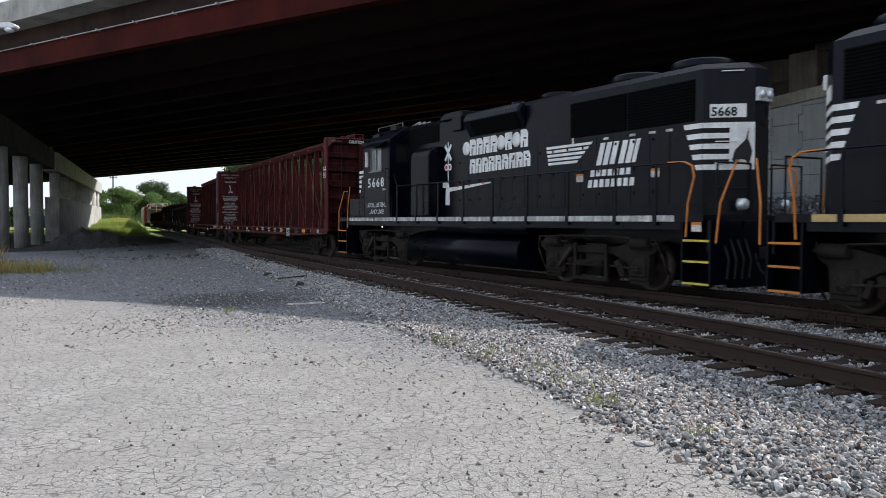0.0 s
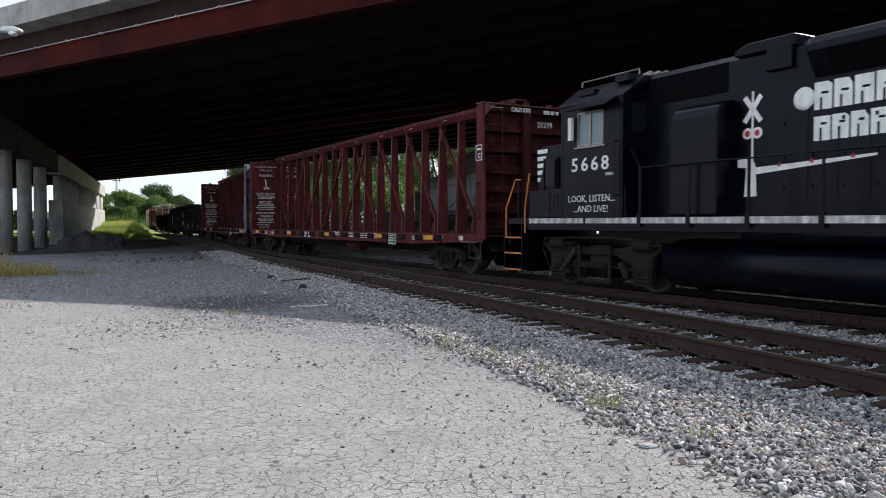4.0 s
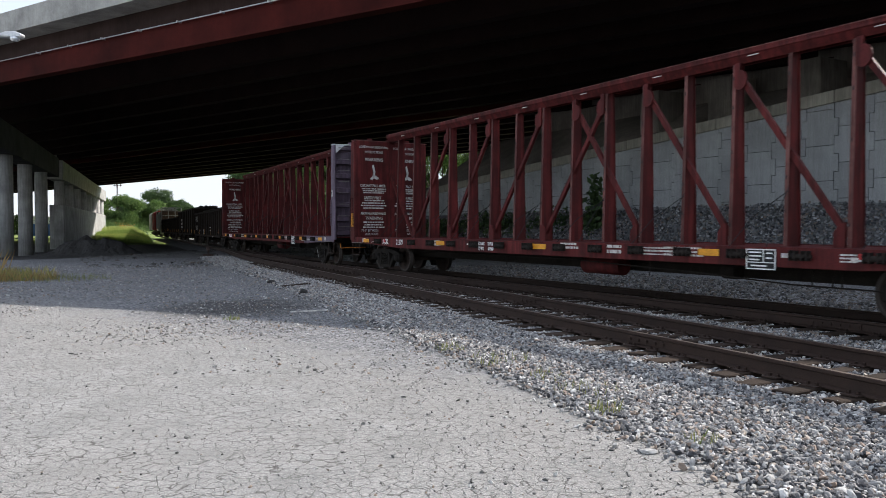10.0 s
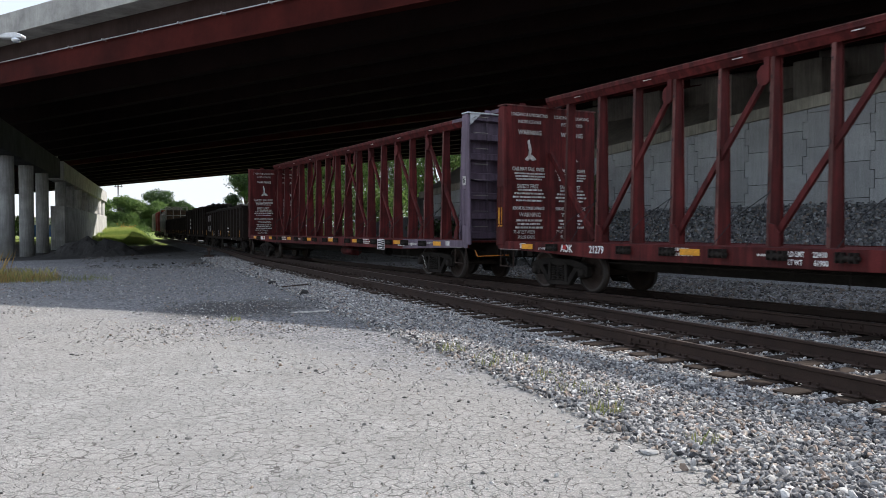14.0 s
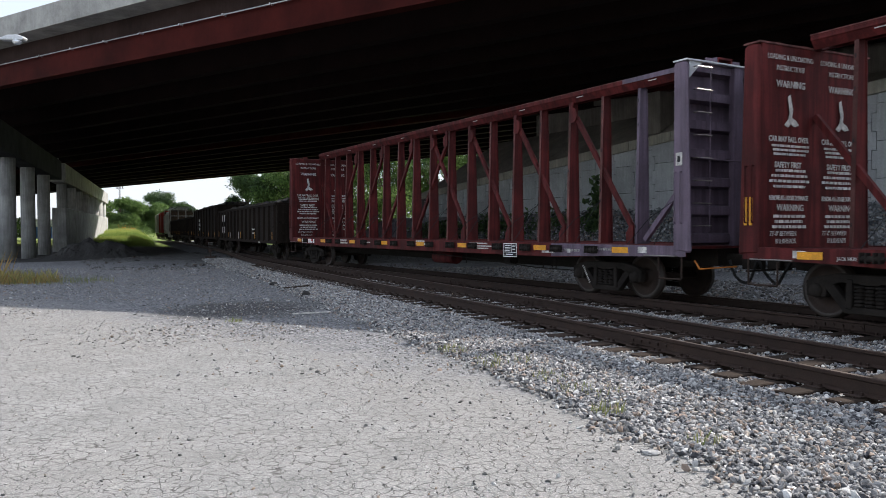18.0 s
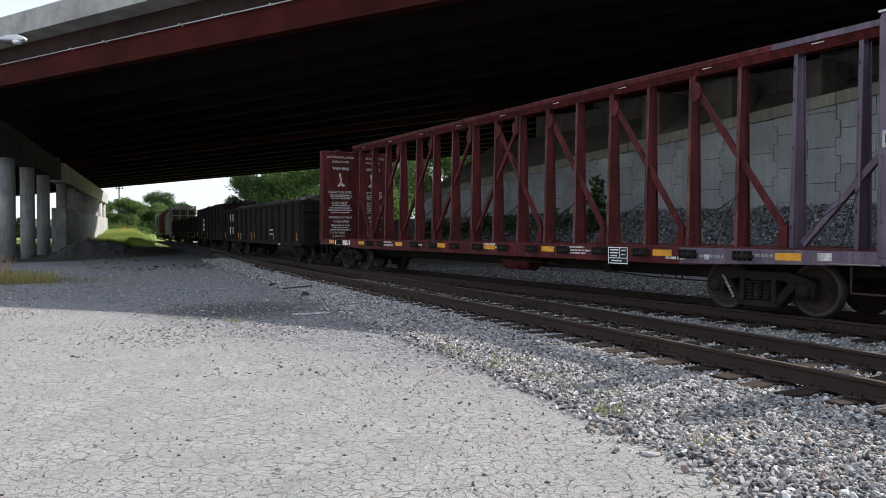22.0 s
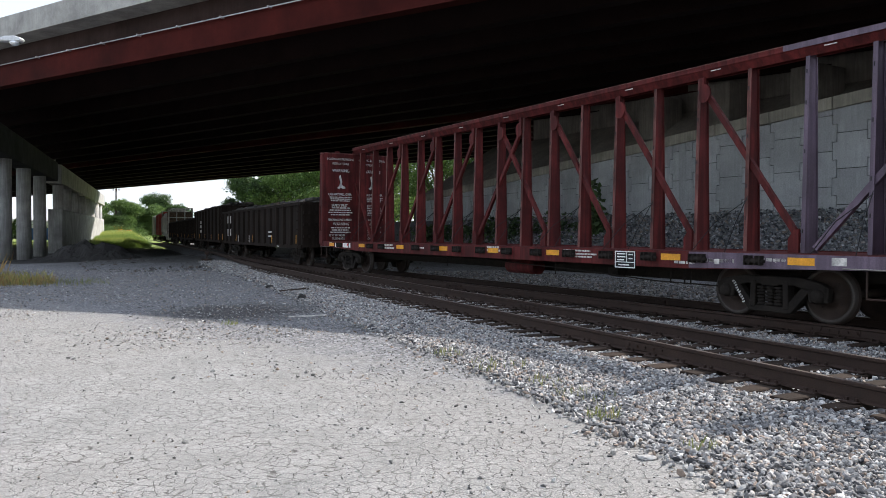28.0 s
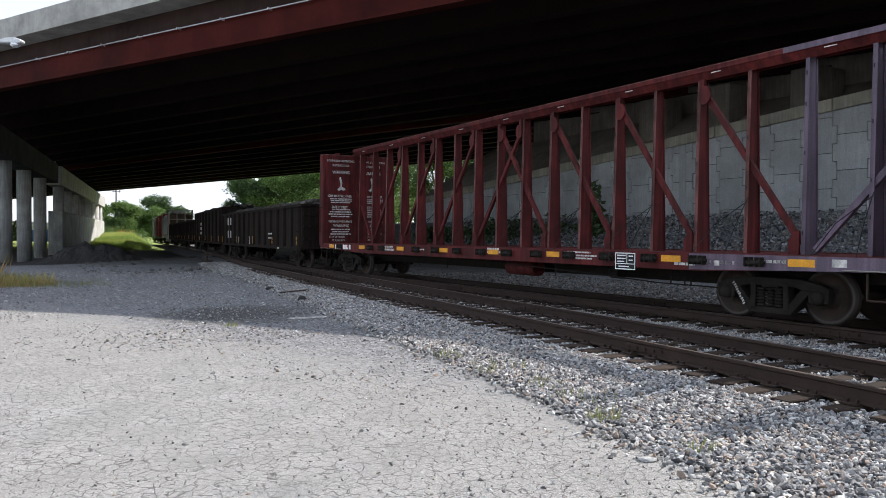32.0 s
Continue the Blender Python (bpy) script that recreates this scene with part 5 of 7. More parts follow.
            box(bm, -7.05 + i * 0.24, -6.97 + i * 0.24, sgn * 1.498 - 0.01, sgn * 1.498 + 0.01, 2.04, 2.07)
            part("latch", bm, STEEL, door)
        bm = bmesh.new()
        for z in (2.2, 3.0, 3.95):
            box(bm, -5.97, -4.02, sgn * 1.533 - 0.004, sgn * 1.533 + 0.004, z, z + 0.022)
        for x in (-5.93, -4.08):
            box(bm, x, x + 0.022, sgn * 1.533 - 0.004, sgn * 1.533 + 0.004, 1.6, 3.95)
        part("cab_seam", bm, LOCO, lo, "raised weld seam round the cab side")
        bm = bmesh.new()
        grab(bm, (-4.16, sgn * 1.53, 2.0), (-4.16, sgn * 1.53, 3.1), (0, sgn * 0.08, 0), 0.014)
        part("grab_iron", bm, LOCO, lo)
        bm = bmesh.new()
        box(bm, -6.62, -6.44, sgn * 0.915 - 0.006, sgn * 0.915 + 0.006, 2.86, 3.0)
        note = part("notice", bm, FADED, lo, "small pale notice with an orange band")
        bm = bmesh.new()
        box(bm, -6.62, -6.44, sgn * 0.925 - 0.003, sgn * 0.925 + 0.003, 2.95, 3.0)
        part("band", bm, ORANGE, note)
        bm = bmesh.new()
        rod(bm, [(-5.9, sgn * 1.0, 4.47), (-5.9, sgn * 1.0, 4.58), (-4.1, sgn * 1.0, 4.58), (-4.1, sgn * 1.0, 4.47)], 0.016)
        part("roof_rail", bm, BRASS, lo, "thin bright roof rail")
    # roof gear on the cab
    bm = bmesh.new()
    tube(bm, (-5.6, 0.3, 4.5), (-5.6, 0.3, 4.62), 0.1, 12)
    tube(bm, (-5.2, -0.5, 4.46), (-5.2, -0.5, 4.6), 0.07, 10)
    for k in range(3):
        tube(bm, (-5.3 + 0.1 * k, 0.0 + 0.14 * k, 4.66), (-4.8 + 0.1 * k, 0.0 + 0.14 * k, 4.7), 0.03, 8, 0.07)
    box(bm, -5.3, -4.7, -0.1, 0.4, 4.5, 4.63)
    part("air_horn", bm, BRASS, lo, "horn and aerial on the cab roof")
    bm = bmesh.new()
    box(bm, -4.6, -4.2, -1.2, -0.8, 4.36, 4.5)
    box(bm, -5.6, -5.1, -1.35, -1.05, 4.2, 4.3)
    part("roof_vent", bm, LOCO, lo)
    # long hood with chamfered end
    plan = [(-4.0, -0.9), (7.9, -0.9), (8.5, -0.2), (8.5, 0.2), (7.9, 0.9), (-4.0, 0.9)]
    bm = bmesh.new()
    lo_r = [bm.verts.new((x, y, 1.55)) for x, y in plan]
    mi_r = [bm.verts.new((x, y, 4.34 if x < 7 else 4.28)) for x, y in plan]
    hi_r = [bm.verts.new((x if x < 7 else x - 0.22, y * 0.8, 4.47 if x < 7 else 4.42)) for x, y in plan]
    k = len(plan)
    for ra, rb in ((lo_r, mi_r), (mi_r, hi_r)):
        for i in range(k):
            bm.faces.new((ra[i], ra[(i + 1) % k], rb[(i + 1) % k], rb[i]))
    bm.faces.new(lo_r[::-1])
    bm.faces.new(hi_r)
    part("long_hood", bm, LOCO, lo, "glossy black engine hood")
    for sgn in (-1, 1):
        y = sgn * 0.905
        out = sgn * 0.03
        for x0, x1 in ((4.1, 5.88), (5.93, 7.7)):
            bm = bmesh.new()
            box(bm, x0, x1, min(y, y + out * 0.3), max(y, y + out * 0.3), 3.33, 4.12)
            rad = part("radiator_grille", bm, GRILLE, lo, "dark radiator intake grille")
            for i in range(13):
                bm = bmesh.new()
                box(bm, x0, x1, min(y + out * 0.3, y + out), max(y + out * 0.3, y + out), 3.36 + i * 0.06, 3.375 + i * 0.06)
                part("slat", bm, GRILLE, rad)
        bm = bmesh.new()
        prism(bm, [(sgn * 0.88, 4.42), (sgn * 1.0, 4.42), (sgn * 1.14, 4.24), (sgn * 1.14, 4.16), (sgn * 0.9, 3.72)], "x", -0.25, 2.35)
        part("intake_flare", bm, LOCO, lo, "flared brake-grid housing", bevel=0.05)
        bm = bmesh.new()
        prism(bm, [(sgn * 1.145, 4.14), (sgn * 0.945, 3.775), (sgn * 0.955, 3.77), (sgn * 1.155, 4.135)], "x", 0.12, 2.2)
        part("grille", bm, GRILLE, lo, "dark screen in the flare")
        bm = bmesh.new()
        prism(bm, [(-1.76, 4.36), (-0.55, 4.36), (-0.55, 4.56), (-1.5, 4.56), (-1.76, 4.46)], "y", min(sgn * 0.3, sgn * 0.98), max(sgn * 0.3, sgn * 0.98))
        box(bm, -1.1, -0.6, min(sgn * 0.9, sgn * 0.99), max(sgn * 0.9, sgn * 0.99), 4.0, 4.46)
        part("filter_hatch", bm, LOCO, lo, bevel=0.02)
        bm = bmesh.new()
        box(bm, -3.9, -1.95, min(y, y + out * 0.5), max(y, y + out * 0.5), 3.8, 4.33)
        part("filter_screen", bm, GRILLE, lo, "dark air filter screen")
        bm = bmesh.new()
        prism(bm, [(sgn * 0.88, 1.57), (sgn * 1.36, 1.57), (sgn * 1.36, 3.35), (sgn * 1.28, 3.52), (sgn * 1.1, 3.62), (sgn * 0.88, 3.64)], "x", -2.9, -1.8)
        part("blower_housing", bm, LOCO, lo, "round-shouldered blower housing", bevel=0.03)
        # doors, latches and hinges
        bm = bmesh.new()
        box(bm, -0.9, 7.8, min(y, y + sgn * 0.02), max(y, y + sgn * 0.02), 1.74, 1.77)
        part("hood_ledge", bm, LOCO, lo)
        for i in range(15):
            x = -0.85 + i * 0.53
            bm = bmesh.new()
            box(bm, x + 0.008, x + 0.522, min(y, y + sgn * 0.006), max(y, y + sgn * 0.006), 1.78, 3.3)
            door = part("hood_door", bm, LOCO, lo, "narrow black hood door")
            for z in (2.0, 2.5, 3.05):
                bm = bmesh.new()
                box(bm, x + 0.06, x + 0.1, min(y, y + sgn * 0.03), max(y, y + sgn * 0.03), z, z + 0.06)
                part("latch", bm, LOCO, door)
        for x in (4.15, 5.2, 6.0, 6.55, 7.0):
            bm = bmesh.new()
            box(bm, x, x + (0.06 if x < 5 else 0.16), min(y, y + sgn * 0.01), max(y, y + sgn * 0.01), 3.2, 3.2 + (0.14 if x < 5 else 0.05))
            part("latch", bm, FADED, lo, "bare metal latch")
        # fuel tank and reservoirs
        bm = bmesh.new()
        tube(bm, (-1.2, sgn * 1.28, 1.26), (3.1, sgn * 1.28, 1.26), 0.16, 14)
        part("air_reservoir", bm, LOCO, lo, "black air reservoir")
        # handrails
        bm = bmesh.new()
        rod(bm, [(-3.8, sgn * 1.48, 2.9), (-3.55, sgn * 1.48, 2.52), (8.0, sgn * 1.48, 2.52)], 0.018)
        part("handrail", bm, LOCO, lo, "long black handrail")
        for x in (-3.55, -2.3, -1.0, 0.35, 1.75, 3.2, 4.7, 6.2, 7.3):
            bm = bmesh.new()
            rod(bm, [(x, sgn * 1.48, 1.4), (x, sgn * 1.48, 2.52)], 0.03)
            box(bm, x - 0.05, x + 0.05, sgn * 1.5 - 0.02, sgn * 1.5 + 0.02, 1.36, 1.62)
            part("stanchion", bm, LOCO, lo)
        for tail in (1, -1):
            bm = bmesh.new()
            if tail > 0:
                rod(bm, [(7.6, sgn * 1.48, 2.53), (8.0, sgn * 1.48, 2.52), (8.17, sgn * 1.48, 2.44), (8.22, sgn * 1.48, 2.25), (8.1, sgn * 1.5, 1.75), (8.06, sgn * 1.5, 1.15)], 0.019)
            else:
                rod(bm, [(-7.4, sgn * 1.5, 1.2), (-7.4, sgn * 1.5, 1.8), (-7.25, sgn * 1.48, 2.62)], 0.019)
            part("grab_rail", bm, ORANGE, lo, "orange-painted grab rail")
            bm = bmesh.new()
            if tail > 0:
                rod(bm, [(9.0, sgn * 1.3, 2.5), (8.78, sgn * 1.45, 1.75), (8.74, sgn * 1.5, 1.05)], 0.019)
            else:
                rod(bm, [(-8.2, sgn * 1.5, 1.1), (-8.2, sgn * 1.5, 1.8), (-7.95, sgn * 1.4, 2.5), (-7.85, sgn * 1.3, 2.5)], 0.019)
            part("grab_rail", bm, ORANGE, lo, "orange-painted grab rail")
        # step wells
        for x0, x1, paint in ((7.96, 8.6, YELLOW if lettered else ORANGE), (-8.3, -7.55, ORANGE)):
            bm = bmesh.new()
            for x in (x0, x1):
                box(bm, x - 0.015, x + 0.015, min(sgn * 1.05, sgn * 1.49), max(sgn * 1.05, sgn * 1.49), 0.3, 1.45)
            box(bm, x0, x1, min(sgn * 1.02, sgn * 1.05), max(sgn * 1.02, sgn * 1.05), 0.3, 1.45)
            sw = part("step_well", bm, LOCO, lo, "black step well")
            for z in (0.32, 0.72, 1.1):
                bm = bmesh.new()
                box(bm, x0, x1, min(sgn * 1.05, sgn * 1.46), max(sgn * 1.05, sgn * 1.46), z - 0.02, z)
                part("step", bm, LOCO, sw)
                bm = bmesh.new()
                box(bm, x0 + 0.02, x1 - 0.02, sgn * 1.475 - 0.014, sgn * 1.475 + 0.014, z - 0.035, z + 0.004)
                part("step_edge", bm, paint, sw, "bright painted step edge")
    bm = bmesh.new()
    prism(bm, [(math.copysign(abs(math.cos(i * math.tau / 48)) ** 0.62, math.cos(i * math.tau / 48)) * 1.4, 0.66 + math.copysign(abs(math.sin(i * math.tau / 48)) ** 0.75, math.sin(i * math.tau / 48)) * 0.49) for i in range(48)], "x", -3.05, 2.7)
    for f in bm.faces:
        f.smooth = len(f.verts) == 4
    part("fuel_tank", bm, LOCO, lo, "large black rounded fuel tank")
    for x, r in ((5.35, 0.62), (7.1, 0.62)):
        bm = bmesh.new()
        lathe(bm, [(r, 4.40), (r, 4.58), (r - 0.05, 4.63), (0.05, 4.61)], 28, (x, 0, 0), "z")
        part("roof_fan", bm, LOCO, lo, "round cooling fan cowl")
    bm = bmesh.new()
    lathe(bm, [(0.24, 4.46), (0.2, 4.66), (0.12, 4.66)], 18, (0.8, 0, 0), "z")
    part("exhaust_stack", bm, LOCO, lo)
    bm = bmesh.new()
    lathe(bm, [(0.5, 4.46), (0.5, 4.6), (0.4, 4.64)], 24, (2.6, 0, 0), "z")
    part("roof_hatch", bm, LOCO, lo)
    # ends
    for sgn, x in ((1, 8.5), (-1, -8.1)):
        bm = bmesh.new()
        prism(bm, [(-1.45, 1.45), (1.45, 1.45), (1.45, 0.9), (0.9, 0.22), (-0.9, 0.22), (-1.45, 0.9)], "x", min(x, x + sgn * 0.05), max(x, x + sgn * 0.05))
        part("pilot", bm, LOCO, lo, "black end plate", bevel=0.01)
        coupler(lo, x, x + sgn * 0.42)
        for k2 in range(4):
            bm = bmesh.new()
            rod(bm, [(x + sgn * 0.06, -0.5 - 0.2 * k2, 1.1), (x + sgn * 0.2, -0.5 - 0.2 * k2, 0.75), (x + sgn * 0.16, -0.5 - 0.2 * k2, 0.4)], 0.022)
            part("brake_hose", bm, RUBBER, lo, "hanging brake hose")
        bm = bmesh.new()
        rod(bm, [(x, -1.2, 1.55), (x, -1.2, 2.5), (x, -0.3, 2.5), (x, -0.3, 1.55)], 0.02)
        rod(bm, [(x, 1.2, 1.55), (x, 1.2, 2.5), (x, 0.3, 2.5), (x, 0.3, 1.55)], 0.02)
        rod(bm, [(x, -1.2, 2.05), (x, -0.3, 2.05)], 0.012)
        part("end_railing", bm, LOCO, lo, "black end railing")
        for y in (-0.6, 0.6) if sgn > 0 and lettered else ():
            bm = bmesh.new()
            lathe(bm, [(0.03, x + sgn * 0.16), (0.095, x + sgn * 0.15), (0.12, x + sgn * 0.02)], 18, (0, y, 1.75), "x")
            part("ditch_light", bm, LENS, lo, "round silver ditch light")
    loco_truck(lo, truck_x)
    loco_truck(lo, -truck_x)
    # white bands round the hood's end
    for sgn in (-1, 1):
        for i in range(5):
            z = 3.18 - i * 0.195
            xl = 7.44 + i * 0.07
            bm = bmesh.new()
            plate(bm, [(xl, z + 0.1), (7.9, z + 0.1), (7.9, z), (xl + 0.035, z)], -0.908 if sgn < 0 else 0.912)
            pts = [(7.903, sgn * 0.905), (8.505, sgn * 0.203), (8.502, sgn * 0.2), (7.9, sgn * 0.9)]
            prism(bm, pts, "z", z, z + 0.1)
            part("white_band", bm, WHITE, lo, "white band across the hood's end")
    bm = bmesh.new()
    prism(bm, [(8.22, -0.545), (8.51, -0.207), (8.506, -0.2), (8.216, -0.541)], "z", 2.4, 3.28)
    part("white_field", bm, WHITE, lo, "white field with a black emblem")
    bm = bmesh.new()
    e0, e1 = Vector((8.25, -0.515, 0)), Vector((0.651, 0.759, 0))
    nrm = Vector((0.759, -0.651, 0))
    emb = [(0.30, 0.0), (0.36, 0.28), (0.28, 0.52), (0.30, 0.72), (0.24, 0.5), (0.05, 0.30), (0.0, 0.12), (0.08, 0.04), (0.14, 0.14), (0.24, 0.12)]
    lo_v = [bm.verts.new(e0 + e1 * u + nrm * 0.006 + Vector((0, 0, 2.46 + v))) for u, v in emb]
    hi_v = [bm.verts.new(e0 + e1 * u + nrm * 0.012 + Vector((0, 0, 2.46 + v))) for u, v in emb]
    bm.faces.new(lo_v[::-1])
    bm.faces.new(hi_v)
    for i in range(len(emb)):
        bm.faces.new((lo_v[i], lo_v[(i + 1) % len(emb)], hi_v[(i + 1) % len(emb)], hi_v[i]))
    part("emblem", bm, MESHDARK, lo, "plain black emblem")
    # number boards and headlights
    for sgn in (-1, 1):
        bm = bmesh.new()
        a, c = Vector((7.98, sgn * 0.812)), Vector((8.40, sgn * 0.318))
        o = Vector((0.759, sgn * 0.651)) * 0.02
        prism(bm, [a, c, c + o, a + o] if sgn < 0 else [a, a + o, c + o, c], "z", 3.37, 3.62)
        part("number_board", bm, WHITE, lo, "white number board")
    bm = bmesh.new()
    for x, sgn in ((8.5, 1), (-7.9, -1)):
        box(bm, min(x, x + sgn * 0.08), max(x, x + sgn * 0.08), -0.2, 0.2, 3.66 if sgn > 0 else 2.9, 3.92 if sgn > 0 else 3.1)
    part("headlight_housing", bm, GALV, lo, bevel=0.01)
    for y in (-0.1, 0.1):
        bm = bmesh.new()
        lathe(bm, [(0.02, 8.62), (0.07, 8.615), (0.085, 8.57)], 16, (0, y, 3.79), "x")
        part("headlight", bm, LENS, lo, "sealed-beam headlight")
    bm = bmesh.new()
    lathe(bm, [(0.004, 1.215), (0.016, 1.22), (0.018, 1.26)], 10, (-5.0, -1.3, 0), "z")
    part("step_light", bm, LAMP, lo, "small lit lamp under the frame")
    bm = bmesh.new()
    grab(bm, (8.12, -0.66, 4.22), (8.36, -0.38, 4.22), (0.05, -0.05, 0))
    for z in (2.52, 2.92):
        grab(bm, (8.06, -0.74, z), (8.3, -0.46, z), (0.05, -0.05, 0))
    part("grab_iron", bm, WHITE, lo)
    # nose bands
    for i in range(5):
        z = 3.13 - i * 0.17
        bm = bmesh.new()
        box(bm, -7.904, -7.9, -0.5, 0.5, z, z + 0.1)
        plate(bm, [(-7.71, z), (-7.33 - 0.07 * i, z), (-7.29 - 0.07 * i, z + 0.1), (-7.71, z + 0.1)], -0.904)
        part("white_band", bm, WHITE, lo)
    if not lettered:
        return lo
    m = Matrix.Translation((7.995, -0.80, 3.40)) @ Matrix.Rotation(math.atan2(0.759, 0.651), 4, "Z") @ SIDE
    me = text_mesh("5668", 0.23, MESHDARK, 0.006, 1.02)
    part("road_number", me, MESHDARK, lo, "black road number", at=Matrix.Translation(Vector((0.759, -0.651, 0)) * 0.022) @ m)
    letter(lo, "5668", 0.41, -5.62, -1.534, 2.55, WHITE, bold=0.006, squeeze=1.22, gap=1.30, name="road_number", label="white road number")
    letter(lo, "LOOK, LISTEN...", 0.205, -5.72, -1.536, 1.89, WHITE, bold=0.0, squeeze=1.05, name="slogan")
    letter(lo, "...AND LIVE!", 0.205, -5.54, -1.536, 1.67, WHITE, bold=0.0, squeeze=1.05, name="slogan")
    letter(lo, "F", 0.11, -7.42, -1.508, 1.45, WHITE, name="end_mark", label="small white F on the sill")
    bars(lo, [(0, 0, 0.25, 0.06)], FADED, SIDE, (-4.5, -1.534, 2.42))
    y = -0.912
    # crossing sign with its gate arm
    bm = bmesh.new()
    box(bm, -1.42, -1.38, y - 0.003, y, 2.5, 3.73)
    for s_ in (-1, 1):
        bar(bm, (-1.4 - 0.17, y - 0.002, 3.42 - s_ * 0.22), (-1.4 + 0.17, y - 0.002, 3.42 + s_ * 0.22), 0.09, 0.005)
    prism(bm, [(-1.56, 1.9), (-1.3, 1.9), (-1.33, 2.42), (-1.36, 2.5), (-1.48, 2.56), (-1.70, 2.56), (-1.70, 2.42), (-1.52, 2.4)], "y", y - 0.004, y)
    prism(bm, [(-1.34, 2.28), (0.83, 2.45), (0.83, 2.49), (-1.34, 2.40)], "y", y - 0.004, y)
    for dx in (-0.1, 0.1):
        lathe(bm, [(0.10, y - 0.006), (0.10, y)], 16, (-1.4 + dx, 0, 3.0))
    part("painted_crossing_sign", bm, WHITE, lo, "white painted crossing sign with a gate arm")
    for dx in (-0.1, 0.1):
        bm = bmesh.new()
        lathe(bm, [(0.055, y - 0.010), (0.055, y - 0.007)], 12, (-1.4 + dx, 0, 3.0))
        part("painted_light", bm, REDPAINT, lo, "red painted light")
    for x in (-0.85, -0.25, 0.45):
        bm = bmesh.new()
        lathe(bm, [(0.035, y - 0.010), (0.035, y - 0.004)], 10, (x, 0, 2.40 + (x + 1.34) * 0.041))
        part("painted_light", bm, REDPAINT, lo, "red painted light")
    # two rows of emblem blocks, one block for each sign of the mark
    for x0, x1, z0, z1, k in ((-0.56, 2.5, 3.24, 3.68, 9), (-0.22, 2.6, 2.75, 3.14, 9)):
        w = (x1 - x0) / k
        for i in range(k):
            bm = bmesh.new()
            a, c = x0 + i * w, x0 + (i + 0.90) * w
            zz = 0.02 * i
            if i in (0, 5, 7) and k == 9 and z0 > 3:
                lathe(bm, [(0.10, y - 0.003), (w * 0.56, y - 0.003), (w * 0.56, y), (0.10, y)], 20, ((a + c) / 2, 0, (z0 + z1) / 2 + zz * 0.3))
            else:
                cut = 0.05 * ((i * 7) % 3)
                plate(bm, [(a, z0 + zz * 0.3), (c, z0 + zz * 0.3), (c, z1 - cut + zz * 0.3), (c - 0.07, z1 + zz * 0.3), (a, z1 + zz * 0.3)], y)
            b_ = part("mark_block", bm, WHITE, lo)
            bm = bmesh.new()
            if not (i in (0, 5, 7) and z0 > 3):
                plate(bm, [(a + 0.10, z0 + zz * 0.3 - 0.001), (a + 0.14, z0 + zz * 0.3 - 0.001), (a + 0.14, z0 + 0.2), (a + 0.10, z0 + 0.2)], y - 0.004, 0.002)
                plate(bm, [(a + 0.12, z0 + 0.25), (c - 0.06, z0 + 0.25), (c - 0.06, z0 + 0.29), (a + 0.12, z0 + 0.29)], y - 0.004, 0.002)
                part("gap", bm, LOCO, b_)
            else:
                bm.free()
    # emblem: slanted bands, two big blocks, and two rows of small blocks
    for i in range(5):
        z = 3.14 - i * 0.095
        bm = bmesh.new()
        plate(bm, [(3.22 + 0.02 * i, z), (4.55 - 0.12 * i + 0.25, z), (4.60 - 0.12 * i + 0.25, z + 0.06), (3.2 + 0.02 * i, z + 0.06)], y)
        part("emblem_band", bm, WHITE, lo)
    bm = bmesh.new()
    for a, w in ((4.97, 0.15), (5.18, 0.15), (5.39, 0.15), (5.66, 0.15), (5.87, 0.15), (6.06, 0.11)):
        plate(bm, [(a, 2.66), (a + 0.15, 3.14), (a + 0.15 + w, 3.14), (a + w, 2.66)], y)
    part("emblem", bm, WHITE, lo, "plain white emblem blocks")
    for x, z, k, w in ((4.78, 2.42, 7, 0.185), (4.70, 2.18, 8, 0.185)):
        for i in range(k):
            bm = bmesh.new()
            a = x + i * w
            plate(bm, [(a, z), (a + w * 0.72, z), (a + w * 0.8, z + 0.17), (a + 0.03, z + 0.17)], y)
            part("emblem_block", bm, WHITE, lo, "small white block")
    for x0, y1, z0, z1 in ((4.32, y, 2.32, 2.5), (6.62, y, 2.32, 2.5), (8.2, -1.5, 1.25, 1.42)):
        bm = bmesh.new()
        box(bm, x0, x0 + 0.22, y1 - 0.01, y1, z0, z1)
        note = part("notice", bm, FADED, lo, "small pale notice with an orange band")
        bm = bmesh.new()
        box(bm, x0, x0 + 0.22, y1 - 0.014, y1 - 0.01, z1 - 0.05, z1)
        part("band", bm, ORANGE, note)
    return lo


CHIPPED = material("chipped_white", (0.74, 0.74, 0.71), 0.65, dark=0.45, stain=4.0, streak=0.45)
loco_a = locomotive("locomotive", "black diesel locomotive with white emblems and orange grab rails", CHIPPED, True)
TAN = material("tan_stripe", (0.55, 0.38, 0.16), 0.6, dark=0.7, stain=2)
loco_b = locomotive("locomotive", "black diesel locomotive with a tan sill stripe, leading the train", TAN, False, 6.08)


# ---- gondolas, hopper and boxcars further back ----
def scrap(bm, x0, x1, w, z, n, seed):
    rng = random.Random(seed)
    for _ in range(n):
        x, y = rng.uniform(x0, x1), rng.uniform(-w, w)
        r = rng.uniform(0.06, 0.2)
        h = z + 0.34 * (1 - (y / w) ** 2) + 0.1 * noise.noise(Vector((x * 0.8, y, seed)))
        bmesh.ops.create_icosphere(bm, subdivisions=1, radius=r, matrix=Matrix.Translation((x, y, h)) @ Matrix.Diagonal((rng.uniform(0.6, 1.6), 1, rng.uniform(0.4, 0.9), 1)))


